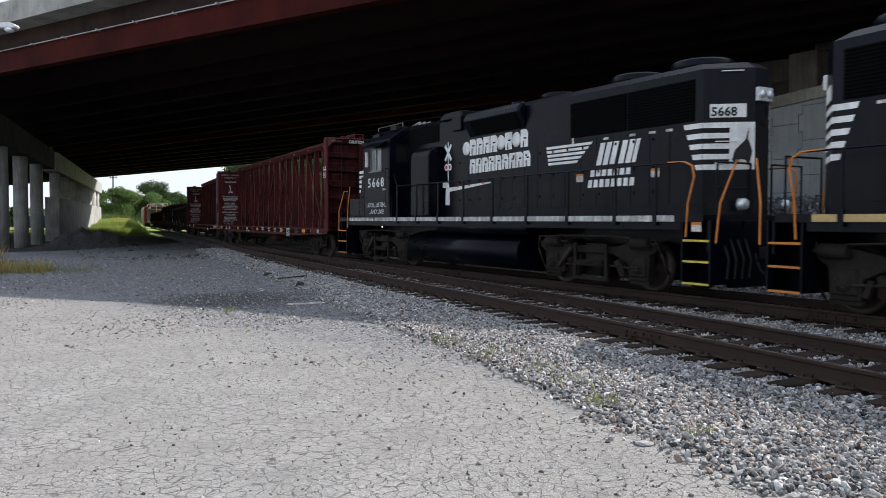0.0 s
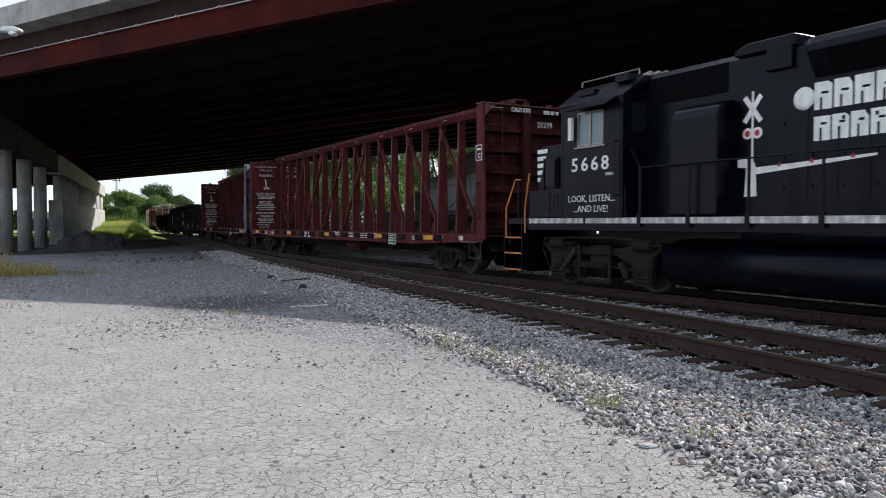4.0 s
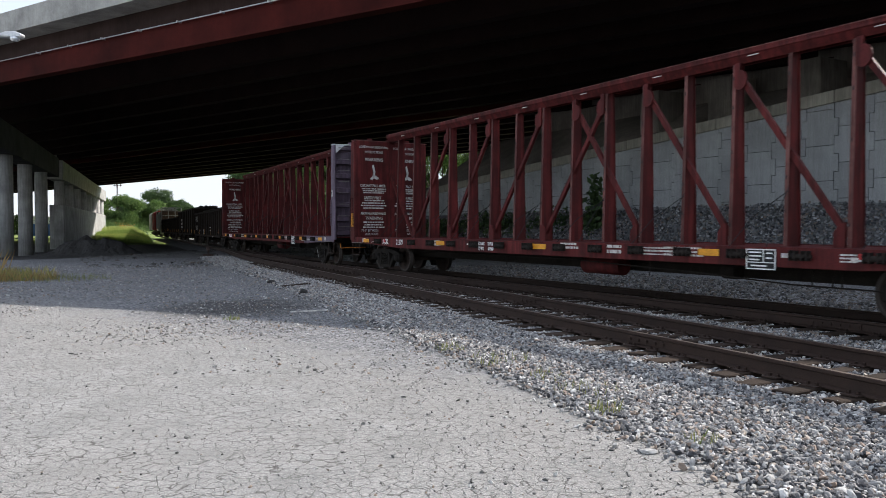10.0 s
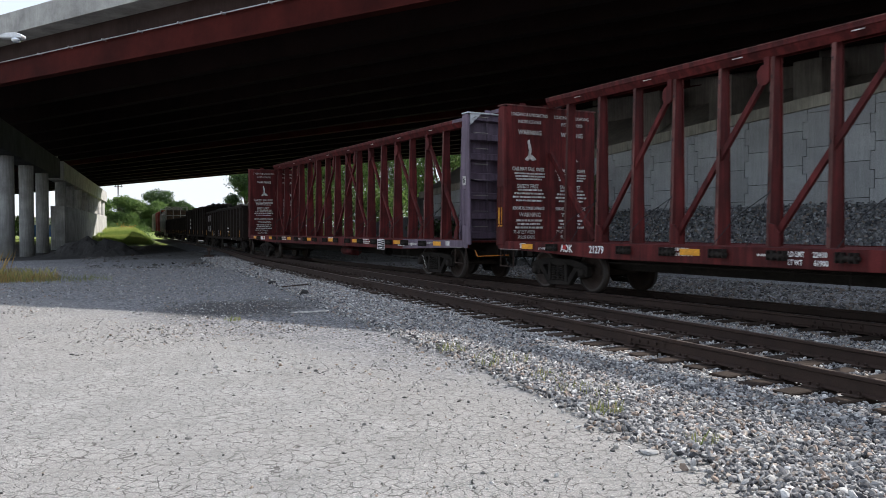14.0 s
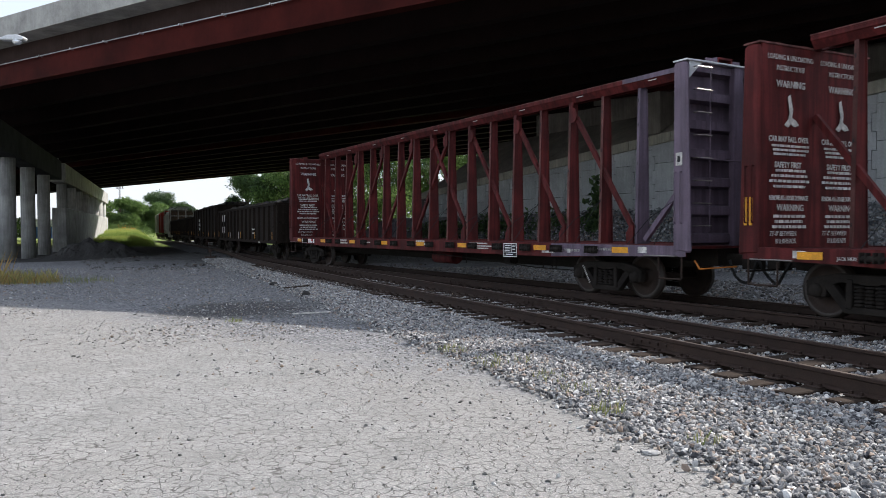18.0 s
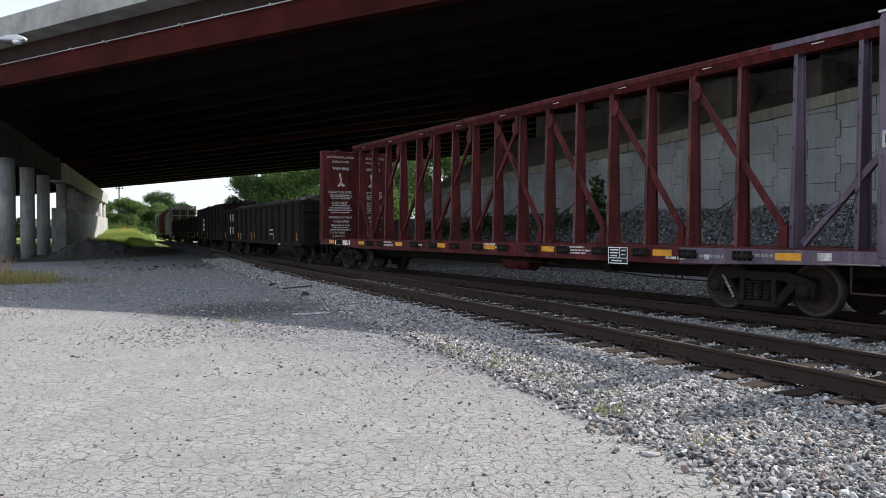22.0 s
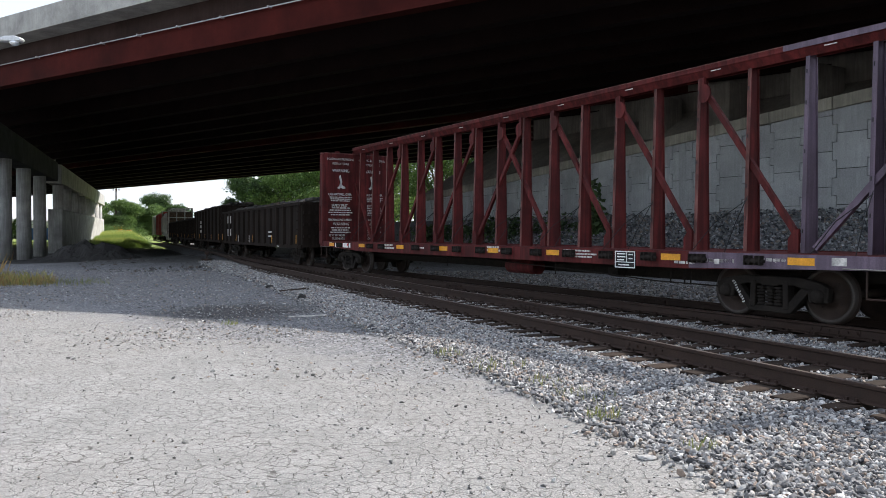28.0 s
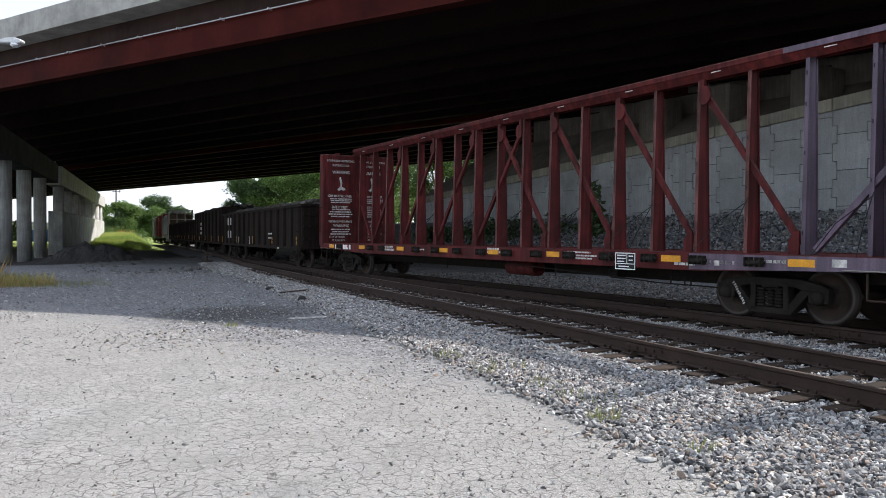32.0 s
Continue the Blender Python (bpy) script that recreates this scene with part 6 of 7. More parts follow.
def gondola(label, length, top, ribs, seed, marks, loaded):
    car = thing("gondola", label, "railroad car", "train")
    h = length / 2
    bm = bmesh.new()
    box(bm, -h, h, -1.42, 1.42, 1.0, 1.08)
    box(bm, -h, h, -0.3, 0.3, 0.7, 1.0)
    part("floor", bm, GONDOLA, car)
    for sgn in (-1, 1):
        bm = bmesh.new()
        box(bm, -h, h, sgn * 1.42 - 0.02, sgn * 1.42 + 0.02, 0.82, top)
        box(bm, -h, h, sgn * 1.45 - 0.07, sgn * 1.45 + 0.07, top - 0.12, top)
        box(bm, -h, h, sgn * 1.45 - 0.05, sgn * 1.45 + 0.05, 0.80, 0.95)
        part("side", bm, GONDOLA, car, "black steel side")
        for i in range(ribs):
            x = -h + 0.25 + (length - 0.5) * i / (ribs - 1)
            bm = bmesh.new()
            prism(bm, [(x - 0.11, sgn * 1.43), (x + 0.11, sgn * 1.43), (x + 0.06, sgn * 1.55), (x - 0.06, sgn * 1.55)], "z", 0.92, top - 0.1)
            part("side_rib", bm, GONDOLA, car)
        bm = bmesh.new()
        x = sgn * h
        box(bm, x - 0.03, x + 0.03, -1.42, 1.42, 0.85, top)
        for z in (1.3, 1.8, 2.3):
            box(bm, min(x, x + sgn * 0.1), max(x, x + sgn * 0.1), -1.4, 1.4, z - 0.06, z + 0.06)
        box(bm, x - 0.08, x + 0.08, -1.5, 1.5, top - 0.1, top)
        part("end", bm, GONDOLA, car)
        for i in range(4):
            bm = bmesh.new()
            grab(bm, (sgn * (h - 0.15), -1.57, 1.2 + i * 0.38), (sgn * (h - 0.55), -1.57, 1.2 + i * 0.38), (0, -0.07, 0))
            part("grab_iron", bm, GONDOLA, car)
        bm = bmesh.new()
        rod(bm, [(sgn * (h - 0.1), -1.5, 0.9), (sgn * (h - 0.1), -1.5, 0.5), (sgn * (h - 0.5), -1.5, 0.5), (sgn * (h - 0.5), -1.5, 0.9)], 0.016)
        part("step", bm, GONDOLA, car, "steel stirrup step")
        coupler(car, sgn * (h - 0.1), sgn * (h + 0.35))
        freight_truck(car, sgn * (h - 2.2), False)
    if loaded:
        bm = bmesh.new()
        scrap(bm, -h + 0.3, h - 0.3, 1.3, top - 0.12, 420, seed)
        box(bm, -h + 0.1, h - 0.1, -1.38, 1.38, top - 0.5, top - 0.15)
        load = part("load", bm, COAL, car, "heaped dark scrap load")
        load["kind"] = "stuff"
    for x in [-h + 0.5 + i * (length - 1.0) / 4 for i in range(5)]:
        bm = bmesh.new()
        box(bm, x - 0.04, x + 0.04, -1.562, -1.556, 1.0, 1.0 + 0.35)
        part("reflector", bm, AMBER, car, "amber reflector strip")
    if marks:
        bars(car, [(0, 0.95, 0.26, 0.42), (0.85, 0.95, 0.26, 0.42), (0, 0.2, 0.26, 0.42), (0.85, 0.2, 0.26, 0.42), (3.3, -0.1, 0.1, 0.35), (6.1, -0.1, 0.12, 0.4), (10.5, 0.4, 0.7, 0.07), (10.5, 0.2, 0.6, 0.07), (12.2, -0.25, 0.4, 0.07)], FADED, SIDE, (-h + 2.2, -1.565, 1.05), label="white reporting marks")
    return car


gon_a = gondola("black gondola with ribbed sides and a heaped scrap load", 18.2, 2.72, 15, 3, True, True)
gon_b = gondola("taller black gondola, dusty and loaded", 17.6, 3.22, 9, 4, False, True)
bars(gon_b, [(0, 0.95, 1.1, 0.22), (0, 0.6, 1.2, 0.22), (0, 0.25, 1.2, 0.22)], FADED, SIDE, (-3.4, -1.565, 1.2), label="white reporting marks")
gon_c = gondola("low black gondola further back in the train", 16.4, 2.72, 12, 5, False, False)
gon_d = copy_thing(gon_c, Matrix.Identity(4))

PALE = material("hopper_grey", (0.74, 0.72, 0.66), 0.7, dark=0.7, stain=0.8, streak=0.35)
BOXRED = material("boxcar_red", (0.56, 0.05, 0.04), 0.65, dark=0.7, stain=0.8, streak=0.3)


RUSTY = material("rust_stained_sheet", (0.20, 0.13, 0.08), 0.85, dark=0.5, stain=1.2, streak=0.4)


def hopper():
    car = thing("covered_hopper", "pale grey covered hopper car with end cage and roof walk", "railroad car", "train")
    bm = bmesh.new()
    prism(bm, [(-1.4, 1.1), (-1.55, 1.7), (-1.58, 3.5), (-1.2, 4.2), (-0.6, 4.45), (0.6, 4.45), (1.2, 4.2), (1.58, 3.5), (1.55, 1.7), (1.4, 1.1)], "x", -6.0, 6.0)
    part("body", bm, PALE, car, "rounded cream steel body", bevel=0.03)
    for sgn in (-1, 1):
        bm = bmesh.new()
        rows_ = [[bm.verts.new((x, y, z)) for y, z in ((-w, lo_z), (-w, hi_z), (w, hi_z), (w, lo_z))] for x, w, lo_z, hi_z in ((sgn * 5.98, 1.54, 1.3, 4.2), (sgn * 6.3, 1.5, 2.1, 4.1), (sgn * 7.3, 1.45, 3.9, 4.0))]
        for ra, rb in zip(rows_, rows_[1:]):
            for i in range(4):
                bm.faces.new((ra[i], ra[(i + 1) % 4], rb[(i + 1) % 4], rb[i]))
        bm.faces.new(rows_[0][::-1])
        bm.faces.new(rows_[-1])
        part("slope_sheet", bm, RUSTY, car, "rust-stained sloping end sheet")
    for i in range(12):
        x = -6.3 + i * 1.145
        for sgn in (-1, 1):
            bm = bmesh.new()
            box(bm, x - 0.04, x + 0.04, sgn * 1.6 - 0.05, sgn * 1.6 + 0.05, 1.5, 3.6)
            part("side_rib", bm, PALE, car)
    bm = bmesh.new()
    box(bm, -8.1, 8.1, -1.4, 1.4, 1.0, 1.12)
    part("sill", bm, PALE, car)
    for k in (-1, 0, 1):
        bm = bmesh.new()
        prism(bm, [(k * 4.0 - 1.8, 1.1), (k * 4.0 + 1.8, 1.1), (k * 4.0 + 0.4, 0.45), (k * 4.0 - 0.4, 0.45)], "y", -1.1, 1.1)
        part("chute", bm, PALE, car)
    for sgn in (-1, 1):
        bm = bmesh.new()
        for y in (-1.45, -0.5, 0.5, 1.45):
            rod(bm, [(sgn * 8.0, y, 1.1), (sgn * 8.0, y, 4.6)], 0.06)
        for z in (3.4, 4.6):
            rod(bm, [(sgn * 8.0, -1.45, z), (sgn * 8.0, 1.45, z)], 0.06)
        for y in (-1.45, 1.45):
            rod(bm, [(sgn * 8.0, y, 4.6), (sgn * 6.0, y, 4.5)], 0.06)
            rod(bm, [(sgn * 8.0, y, 1.2), (sgn * 6.0, y, 3.2)], 0.07)
            rod(bm, [(sgn * 7.0, y, 1.1), (sgn * 7.0, y, 4.55)], 0.05)
        part("end_cage", bm, PALE, car, "pipe cage at the car's end")
        coupler(car, sgn * 7.9, sgn * 8.4)
        freight_truck(car, sgn * 6.5, False)
    bm = bmesh.new()
    for sgn in (-1, 1):
        box(bm, -7.9, 7.9, sgn * 0.9 - 0.15, sgn * 0.9 + 0.15, 4.5, 4.54)
    for i in range(8):
        box(bm, -6.2 + i * 1.7, -5.4 + i * 1.7, -0.45, 0.45, 4.43, 4.58)
    part("roof_walk", bm, GALV, car)
    return car


def boxcar(label, paint):
    car = thing("boxcar", label, "railroad car", "train")
    bm = bmesh.new()
    prism(bm, [(-1.48, 1.05), (-1.48, 4.3), (-1.2, 4.5), (1.2, 4.5), (1.48, 4.3), (1.48, 1.05)], "x", -7.6, 7.6)
    part("body", bm, paint, car, "painted steel body")
    for i in range(12):
        x = -7.3 + i * 1.327
        for sgn in (-1, 1):
            bm = bmesh.new()
            box(bm, x - 0.06, x + 0.06, sgn * 1.5 - 0.04, sgn * 1.5 + 0.04, 1.1, 4.25)
            part("side_rib", bm, paint, car)
    bm = bmesh.new()
    box(bm, -1.4, 1.4, -1.58, -1.5, 1.15, 4.15)
    part("sliding_door", bm, paint, car)
    for i in range(5):
        bm = bmesh.new()
        box(bm, 7.6, 7.68, -1.4, 1.4, 1.4 + i * 0.6, 1.55 + i * 0.6)
        part("end_rib", bm, GALV, car, "pale end rib")
    for sgn in (-1, 1):
        coupler(car, sgn * 7.6, sgn * 8.1)
        freight_truck(car, sgn * 5.9, False)
    return car


hop = hopper()
box_a = boxcar("bright red boxcar with a pale end", BOXRED)
box_b = boxcar("weathered white boxcar at the train's end", PALE)

# each car with its middle's place along the train and half its truck spacing
CARS = [(loco_b, 27.63, 5.18, True), (loco_a, 9.23, 5.18, False), (car_a, -11.30, 8.87, False), (car_b, -35.19, 8.87, False), (gon_a, -57.4, 6.9, False), (gon_b, -77.1, 6.6, False),
        (gon_c, -95.6, 6.0, False), (gon_d, -112.9, 6.0, False), (hop, -129.6, 6.5, False), (box_a, -146.7, 5.9, False), (box_b, -163.3, 5.9, False)]


# ---- abutment: panels, coping, riprap ----
def wall_top(d):
    return 4.95 + 0.075 * d


def edge_at(j, z):
    return j * 1.5 + 0.5 + (0.1 if 0.25 <= (z / 1.5 + 0.001) % 1.0 < 0.75 else -0.1) * (1 if j % 2 else -1)


def panel(j, z0, z1):
    """One notched panel of column j; its edges step in and out to lock with its neighbours."""
    lo, hi, g = z0 + 0.015, z1 - 0.015, 0.015
    cuts = [lo] + [c for c in (math.floor(z0 / 1.5) * 1.5 + 0.375 * k for k in range(1, 10, 2)) if lo < c < hi] + [hi]
    right, left = [], []
    for a, c in zip(cuts, cuts[1:]):
        m = (a + c) / 2
        for side, edge, out_ in ((right, edge_at(j + 1, m), 1), (left, edge_at(j, m), -1)):
            wide = out_ * (edge - 0.5 - (j + (1 if out_ > 0 else 0)) * 1.5) > 0
            lift = g if wide else -g          # a gap along the steps too
            side += [(edge - out_ * g, a + (lift if a > lo else 0)), (edge - out_ * g, c - (lift if c < hi else 0))]
    loop = right + left[::-1]
    bm = bmesh.new()
    lo_v = [bm.verts.new((*wall_at(d, -0.06), z)) for d, z in loop]
    hi_v = [bm.verts.new((*wall_at(d, 0.0 + 0.008 * ((j * 7 + int(z0 * 3)) % 3)), z)) for d, z in loop]
    bm.faces.new(lo_v)
    bm.faces.new(hi_v[::-1])
    k = len(loop)
    for i in range(k):
        bm.faces.new((lo_v[i], hi_v[i], hi_v[(i + 1) % k], lo_v[(i + 1) % k]))
    part("panel", bm, PANEL, wall)


for j in range(-6, 34):
    top = wall_top(j * 1.5 + 0.75) + 0.25
    z = (0.75 if j % 2 else 0.0)
    while z < top:
        panel(j, z, min(z + 1.5, top))
        z += 1.5


def sloped(bm, d0, d1, o0, o1, low, high):
    """A beam along the wall whose top and underside follow the wall's fall."""
    r = []
    for d in (d0, d1):
        r.append([bm.verts.new((*wall_at(d, o), wall_top(d) + h)) for o, h in ((o0, low), (o1, low), (o1, high), (o0, high))])
    for i in range(4):
        bm.faces.new((r[0][i], r[0][(i + 1) % 4], r[1][(i + 1) % 4], r[1][i]))
    bm.faces.new(r[0][::-1])
    bm.faces.new(r[1])


for d in (19.05, 40.6):
    bm = bmesh.new()
    prism(bm, [wall_at(d, -0.05), wall_at(d + 0.4, -0.05), wall_at(d + 0.4, 0.035), wall_at(d, 0.035)], "z", -0.1, wall_top(d) + 0.02)
    part("slip_joint", bm, PANEL, wall, "narrow upright concrete strip between the panels", bevel=0.012)
for k in range(-3, 17):
    bm = bmesh.new()
    sloped(bm, k * 3.05 + 0.01, k * 3.05 + 3.04, -0.35, 0.14, 0.0, 0.52)
    part("coping_block", bm, COPING, wall, "smooth concrete coping beam", bevel=0.02)
bm = bmesh.new()
r = []
for d in (-10, 52):
    r.append([bm.verts.new((*wall_at(d, o), z)) for o, z in ((-0.35, wall_top(d) - 0.8), (-0.35, wall_top(d) + 0.45), (-8.0, max(9.4, wall_top(d) + 1)), (-8.0, 0.0))])
for i in range(4):
    bm.faces.new((r[0][i], r[0][(i + 1) % 4], r[1][(i + 1) % 4], r[1][i]))
part("slope_paving", bm, STAINED, wall, "stained paved slope behind the coping")
bm = bmesh.new()
slab(bm, -4, 52, -9.0, -8.0, 3.0, 13.2)
part("backwall", bm, STAINED, wall, "stained abutment wall under the girders", bevel=0.03)
for k in range(8):
    bm = bmesh.new()
    slab(bm, 11 + k * 5.4, 12.6 + k * 5.4, -7.2, -5.0, 7.0, 10.3)
    part("bearing_pedestal", bm, STAINED, wall, "stained concrete bearing block", bevel=0.04)
bm = bmesh.new()
pts = [wall_at(-16, 0.0), wall_at(56, 0.0), wall_at(56, 5.4), wall_at(-16, 5.4)]
v = [bm.verts.new((pts[0].x, pts[0].y, 2.75)), bm.verts.new((pts[1].x, pts[1].y, 2.75)), bm.verts.new((pts[2].x, pts[2].y, -0.1)), bm.verts.new((pts[3].x, pts[3].y, -0.1)),
     bm.verts.new((pts[0].x, pts[0].y, -0.4)), bm.verts.new((pts[1].x, pts[1].y, -0.4))]
bm.faces.new((v[0], v[1], v[2], v[3]))
bm.faces.new((v[4], v[5], v[1], v[0]))
bm.faces.new((v[0], v[3], v[4]))
bm.faces.new((v[1], v[5], v[2]))
thing("bank", "steep stone bank at the foot of the retaining wall", "bank", kind="structure", bm=bm, mat=BED)

# ---- loose stones, many thousands in a few meshes ----
ico = bmesh.new()
bmesh.ops.create_icosphere(ico, subdivisions=1, radius=1.0)
ICO_V = np.array([v.co[:] for v in ico.verts])
ICO_F = np.array([[v.index for v in f.verts] for f in ico.faces])
ico.free()


def stones(name, places, sizes, mat, label, category, seed, flat=0.65):
    """Angular stones at places, joined into one mesh."""
    rng = np.random.default_rng(seed)
    n = len(places)
    nv, nf = len(ICO_V), len(ICO_F)
    sc = sizes[:, None] * np.stack([rng.uniform(0.75, 1.7, n), rng.uniform(0.6, 1.15, n), rng.uniform(0.6, 1.15, n) * flat], 1)
    q = rng.normal(size=(n, 4)) * np.array([1.0, 0.35, 0.35, 1.0])
    q /= np.linalg.norm(q, axis=1)[:, None]
    w, x, y, z = q.T
    rot = np.stack([1 - 2 * (y * y + z * z), 2 * (x * y - z * w), 2 * (x * z + y * w), 2 * (x * y + z * w), 1 - 2 * (x * x + z * z), 2 * (y * z - x * w), 2 * (x * z - y * w), 2 * (y * z + x * w), 1 - 2 * (x * x + y * y)], 1).reshape(n, 3, 3)
    base = ICO_V[None] * (1 + rng.uniform(-0.30, 0.26, (n, nv, 1))) * sc[:, None, :]
    co = np.einsum("nij,nvj->nvi", rot, base) + places[:, None, :]
    faces = (ICO_F[None] + (np.arange(n) * nv)[:, None, None]).reshape(-1, 3)
    me = bpy.data.meshes.new(name)
    me.vertices.add(n * nv)
    me.vertices.foreach_set("co", co.reshape(-1))
    me.loops.add(len(faces) * 3)
    me.loops.foreach_set("vertex_index", faces.reshape(-1))
    me.polygons.add(len(faces))
    me.polygons.foreach_set("loop_start", np.arange(len(faces)) * 3)
    me.polygons.foreach_set("loop_total", np.full(len(faces), 3))
    me.polygons.foreach_set("use_smooth", np.zeros(len(faces), dtype=bool))
    me.update()
    me.validate()
    me.materials.append(mat)
    return tagged(new(name, me), label, category, kind="stuff")


S_GRID = np.arange(-60, 30, 0.25)
LX = np.array([line(v).x for v in S_GRID])
LY = np.array([line(v).y for v in S_GRID])
LH = np.array([heading(v) for v in S_GRID])
LD = np.array([smooth_siding(v) for v in S_GRID])


def along(s_, o, z):
    h = np.interp(s_, S_GRID, LH)
    return np.stack([np.interp(s_, S_GRID, LX) + o * np.sin(h), np.interp(s_, S_GRID, LY) - o * np.cos(h), z], 1)


def ballast(n, s0, s1, size, seed, band):
    """n stones between s0 and s1, spread over a band of offsets (from the second track)."""
    rng = np.random.default_rng(seed)
    s_ = rng.uniform(s0, s1, n)
    d = np.interp(s_, S_GRID, LD)
    u = rng.random(n)
    if band == "shoulder":
        o = d + 0.85 + (np.interp(s_, (-8, 1.5, 7, 10, 13, 18), (2.5, 3.1, 3.15, 3.35, 3.65, 4.2)) - 0.85) * u ** 0.9 + rng.normal(size=n) * 0.15 * u ** 3
    elif band == "crib":
        o = d - 0.68 + 1.36 * u
    elif band == "behind":
        o = -0.9 - 7.8 * u
    else:
        o = 0.85 + (d - 1.7) * u
        keep = d > 1.9
        s_, o, d = s_[keep], o[keep], d[keep]
    z = np.interp(o, (-9.0, -2.4, -1.5), (-0.02, 0.03, 0.05)) + 0.01 if band == "behind" else np.interp(o - d, (-1.5, 1.28, 1.42, 2.2, 4.2), (0.03, 0.03, 0.055, 0.03, 0.0)) + rng.uniform(0.0, 0.03, len(o))
    if band == "crib":
        z += 0.012
    p = along(s_, o, z)
    return p, size * rng.uniform(0.55, 1.35, len(o))


for nm, n, s0, s1, size, band, label in (
        ("ballast_shoulder_near", 54000, 3.5, 18, 0.0235, "shoulder", "loose grey and pale ballast stones beside the side track"),
        ("ballast_shoulder_past", 7000, 18, 29, 0.042, "shoulder", "loose grey ballast stones where the track curves away"),
        ("ballast_shoulder_mid", 26000, -8, 3.6, 0.027, "shoulder", "loose grey ballast stones beside the side track"),
        ("ballast_shoulder_far", 16000, -30, -7.8, 0.032, "shoulder", "loose grey ballast stones further along the track"),
        ("ballast_crib", 17000, -8, 16, 0.021, "crib", "grey ballast stones between the ties"),
        ("ballast_between_near", 26000, 2, 15, 0.022, "between", "grey ballast stones between the two tracks"),
        ("ballast_between_far", 9000, -12, 2, 0.03, "between", "grey ballast stones between the two tracks"),
        ("ballast_behind", 16000, -14, 22, 0.045, "behind", "grey gravel behind the main track")):
    p, sz = ballast(n, s0, s1, size, len(nm) + n, band)
    stones(nm, p, sz, SHADED_STONE if band == "behind" else STONE, label, "ballast", n)

rng = np.random.default_rng(11)
n = 23000
u, dd = rng.random(n), rng.uniform(-3, 46, n)
pl = np.stack([W1.x + WD.x * dd + WN.x * u * 5.4, W1.y + WD.y * dd + WN.y * u * 5.4, 2.8 - 2.85 * u + rng.uniform(-0.03, 0.1, n)], 1)
stones("riprap", pl, rng.uniform(0.03, 0.08, n), RIPRAP, "dark broken riprap stones with a few pale ones", "riprap", 12, 0.8)

# pebbles that have strayed onto the asphalt, thicker towards the tracks and in drifts
n = 26000
px, py = rng.uniform(-8, 3.5, n), 3.2 + 13 * rng.random(n) ** 1.3
drift = np.array([noise.noise(Vector((a * 0.55, c * 0.4, 7.0))) for a, c in zip(px, py)])
near_edge = np.exp(-np.maximum(0, (1.9 - 0.12 * py) - px) / 1.1)
patch = np.exp(-((px + 3.2) / 1.4) ** 2 - ((py - 12.3) / 1.1) ** 2) + 0.5 * np.exp(-((px + 0.6) / 0.8) ** 2 - ((py - 8.3) / 1.2) ** 2)
keep = rng.random(n) < np.clip(0.025 + 0.8 * np.maximum(drift - 0.12, 0) + 0.5 * near_edge + 0.9 * patch, 0, 1)
px, py = px[keep], py[keep]
pz = np.array([swell(a, c) for a, c in zip(px, py)]) + 0.004
PEBBLE = stone_material("pebble", (0.085, 0.084, 0.083), (0.52, 0.51, 0.49))
stones("pebbles", np.stack([px, py, pz], 1), rng.choice([0.006, 0.010, 0.015, 0.021], len(px), p=[0.47, 0.35, 0.15, 0.03]), PEBBLE, "small dark and pale pebbles strewn over the asphalt", "pebbles", 14)
# gravel in the bridge's shade
n = 60000
px, py = rng.uniform(-19, 1, n), 9.0 + 26 * rng.random(n) ** 1.1
keep = py + 0.9 * px > 8.9 + rng.normal(size=n) * 0.9 + np.array([5 * noise.noise(Vector((a * 0.35, c * 0.3, 2.0))) for a, c in zip(px, py)])
px, py = px[keep], py[keep]
n = len(px)
pz = np.array([swell(a, c) for a, c in zip(px, py)]) + 0.004
stones("yard_gravel", np.stack([px, py, pz], 1), rng.choice([0.009, 0.014, 0.02, 0.032], n, p=[0.4, 0.35, 0.2, 0.05]), PEBBLE, "loose grey gravel scattered in the yard", "gravel", 15)


# lumps of black dirt on the trampled ground under the bridge
n = 7000
py = 33 + 32 * rng.random(n)
px = -0.02 * py - rng.random(n) * (0.50 * py - 2)
keep = np.array([noise.noise(Vector((a * 0.22, c * 0.16, 5.0))) for a, c in zip(px, py)]) > rng.uniform(-0.35, 0.35, n)
px, py = px[keep], py[keep]
pz = np.array([swell(a, c) for a, c in zip(px, py)]) + 0.01
CLOD = stone_material("dirt_clod", (0.028, 0.027, 0.026), (0.19, 0.185, 0.175))
stones("dirt_clods", np.stack([px, py, pz], 1), rng.choice([0.02, 0.035, 0.055, 0.10], len(px), p=[0.5, 0.33, 0.14, 0.03]), CLOD, "dark dirt clods and stones on the trampled ground", "dirt", 16, 0.5)


def lump(name, label, category, at, size, mat, seed, rough=0.35, sub=3):
    bm = bmesh.new()
    bmesh.ops.create_icosphere(bm, subdivisions=sub, radius=1.0)
    for v in bm.verts:
        k = 1 + rough * noise.noise(v.co * 1.7 + Vector((seed, 0, 0))) + 0.4 * rough * noise.noise(v.co * 4.5 + Vector((0, seed, 0)))
        v.co = Vector((v.co.x * size[0], v.co.y * size[1], v.co.z * size[2])) * k
    for f in bm.faces:
        f.smooth = sub > 3
    return thing(name, label, category, bm=bm, mat=mat, at=Matrix.Translation(at))


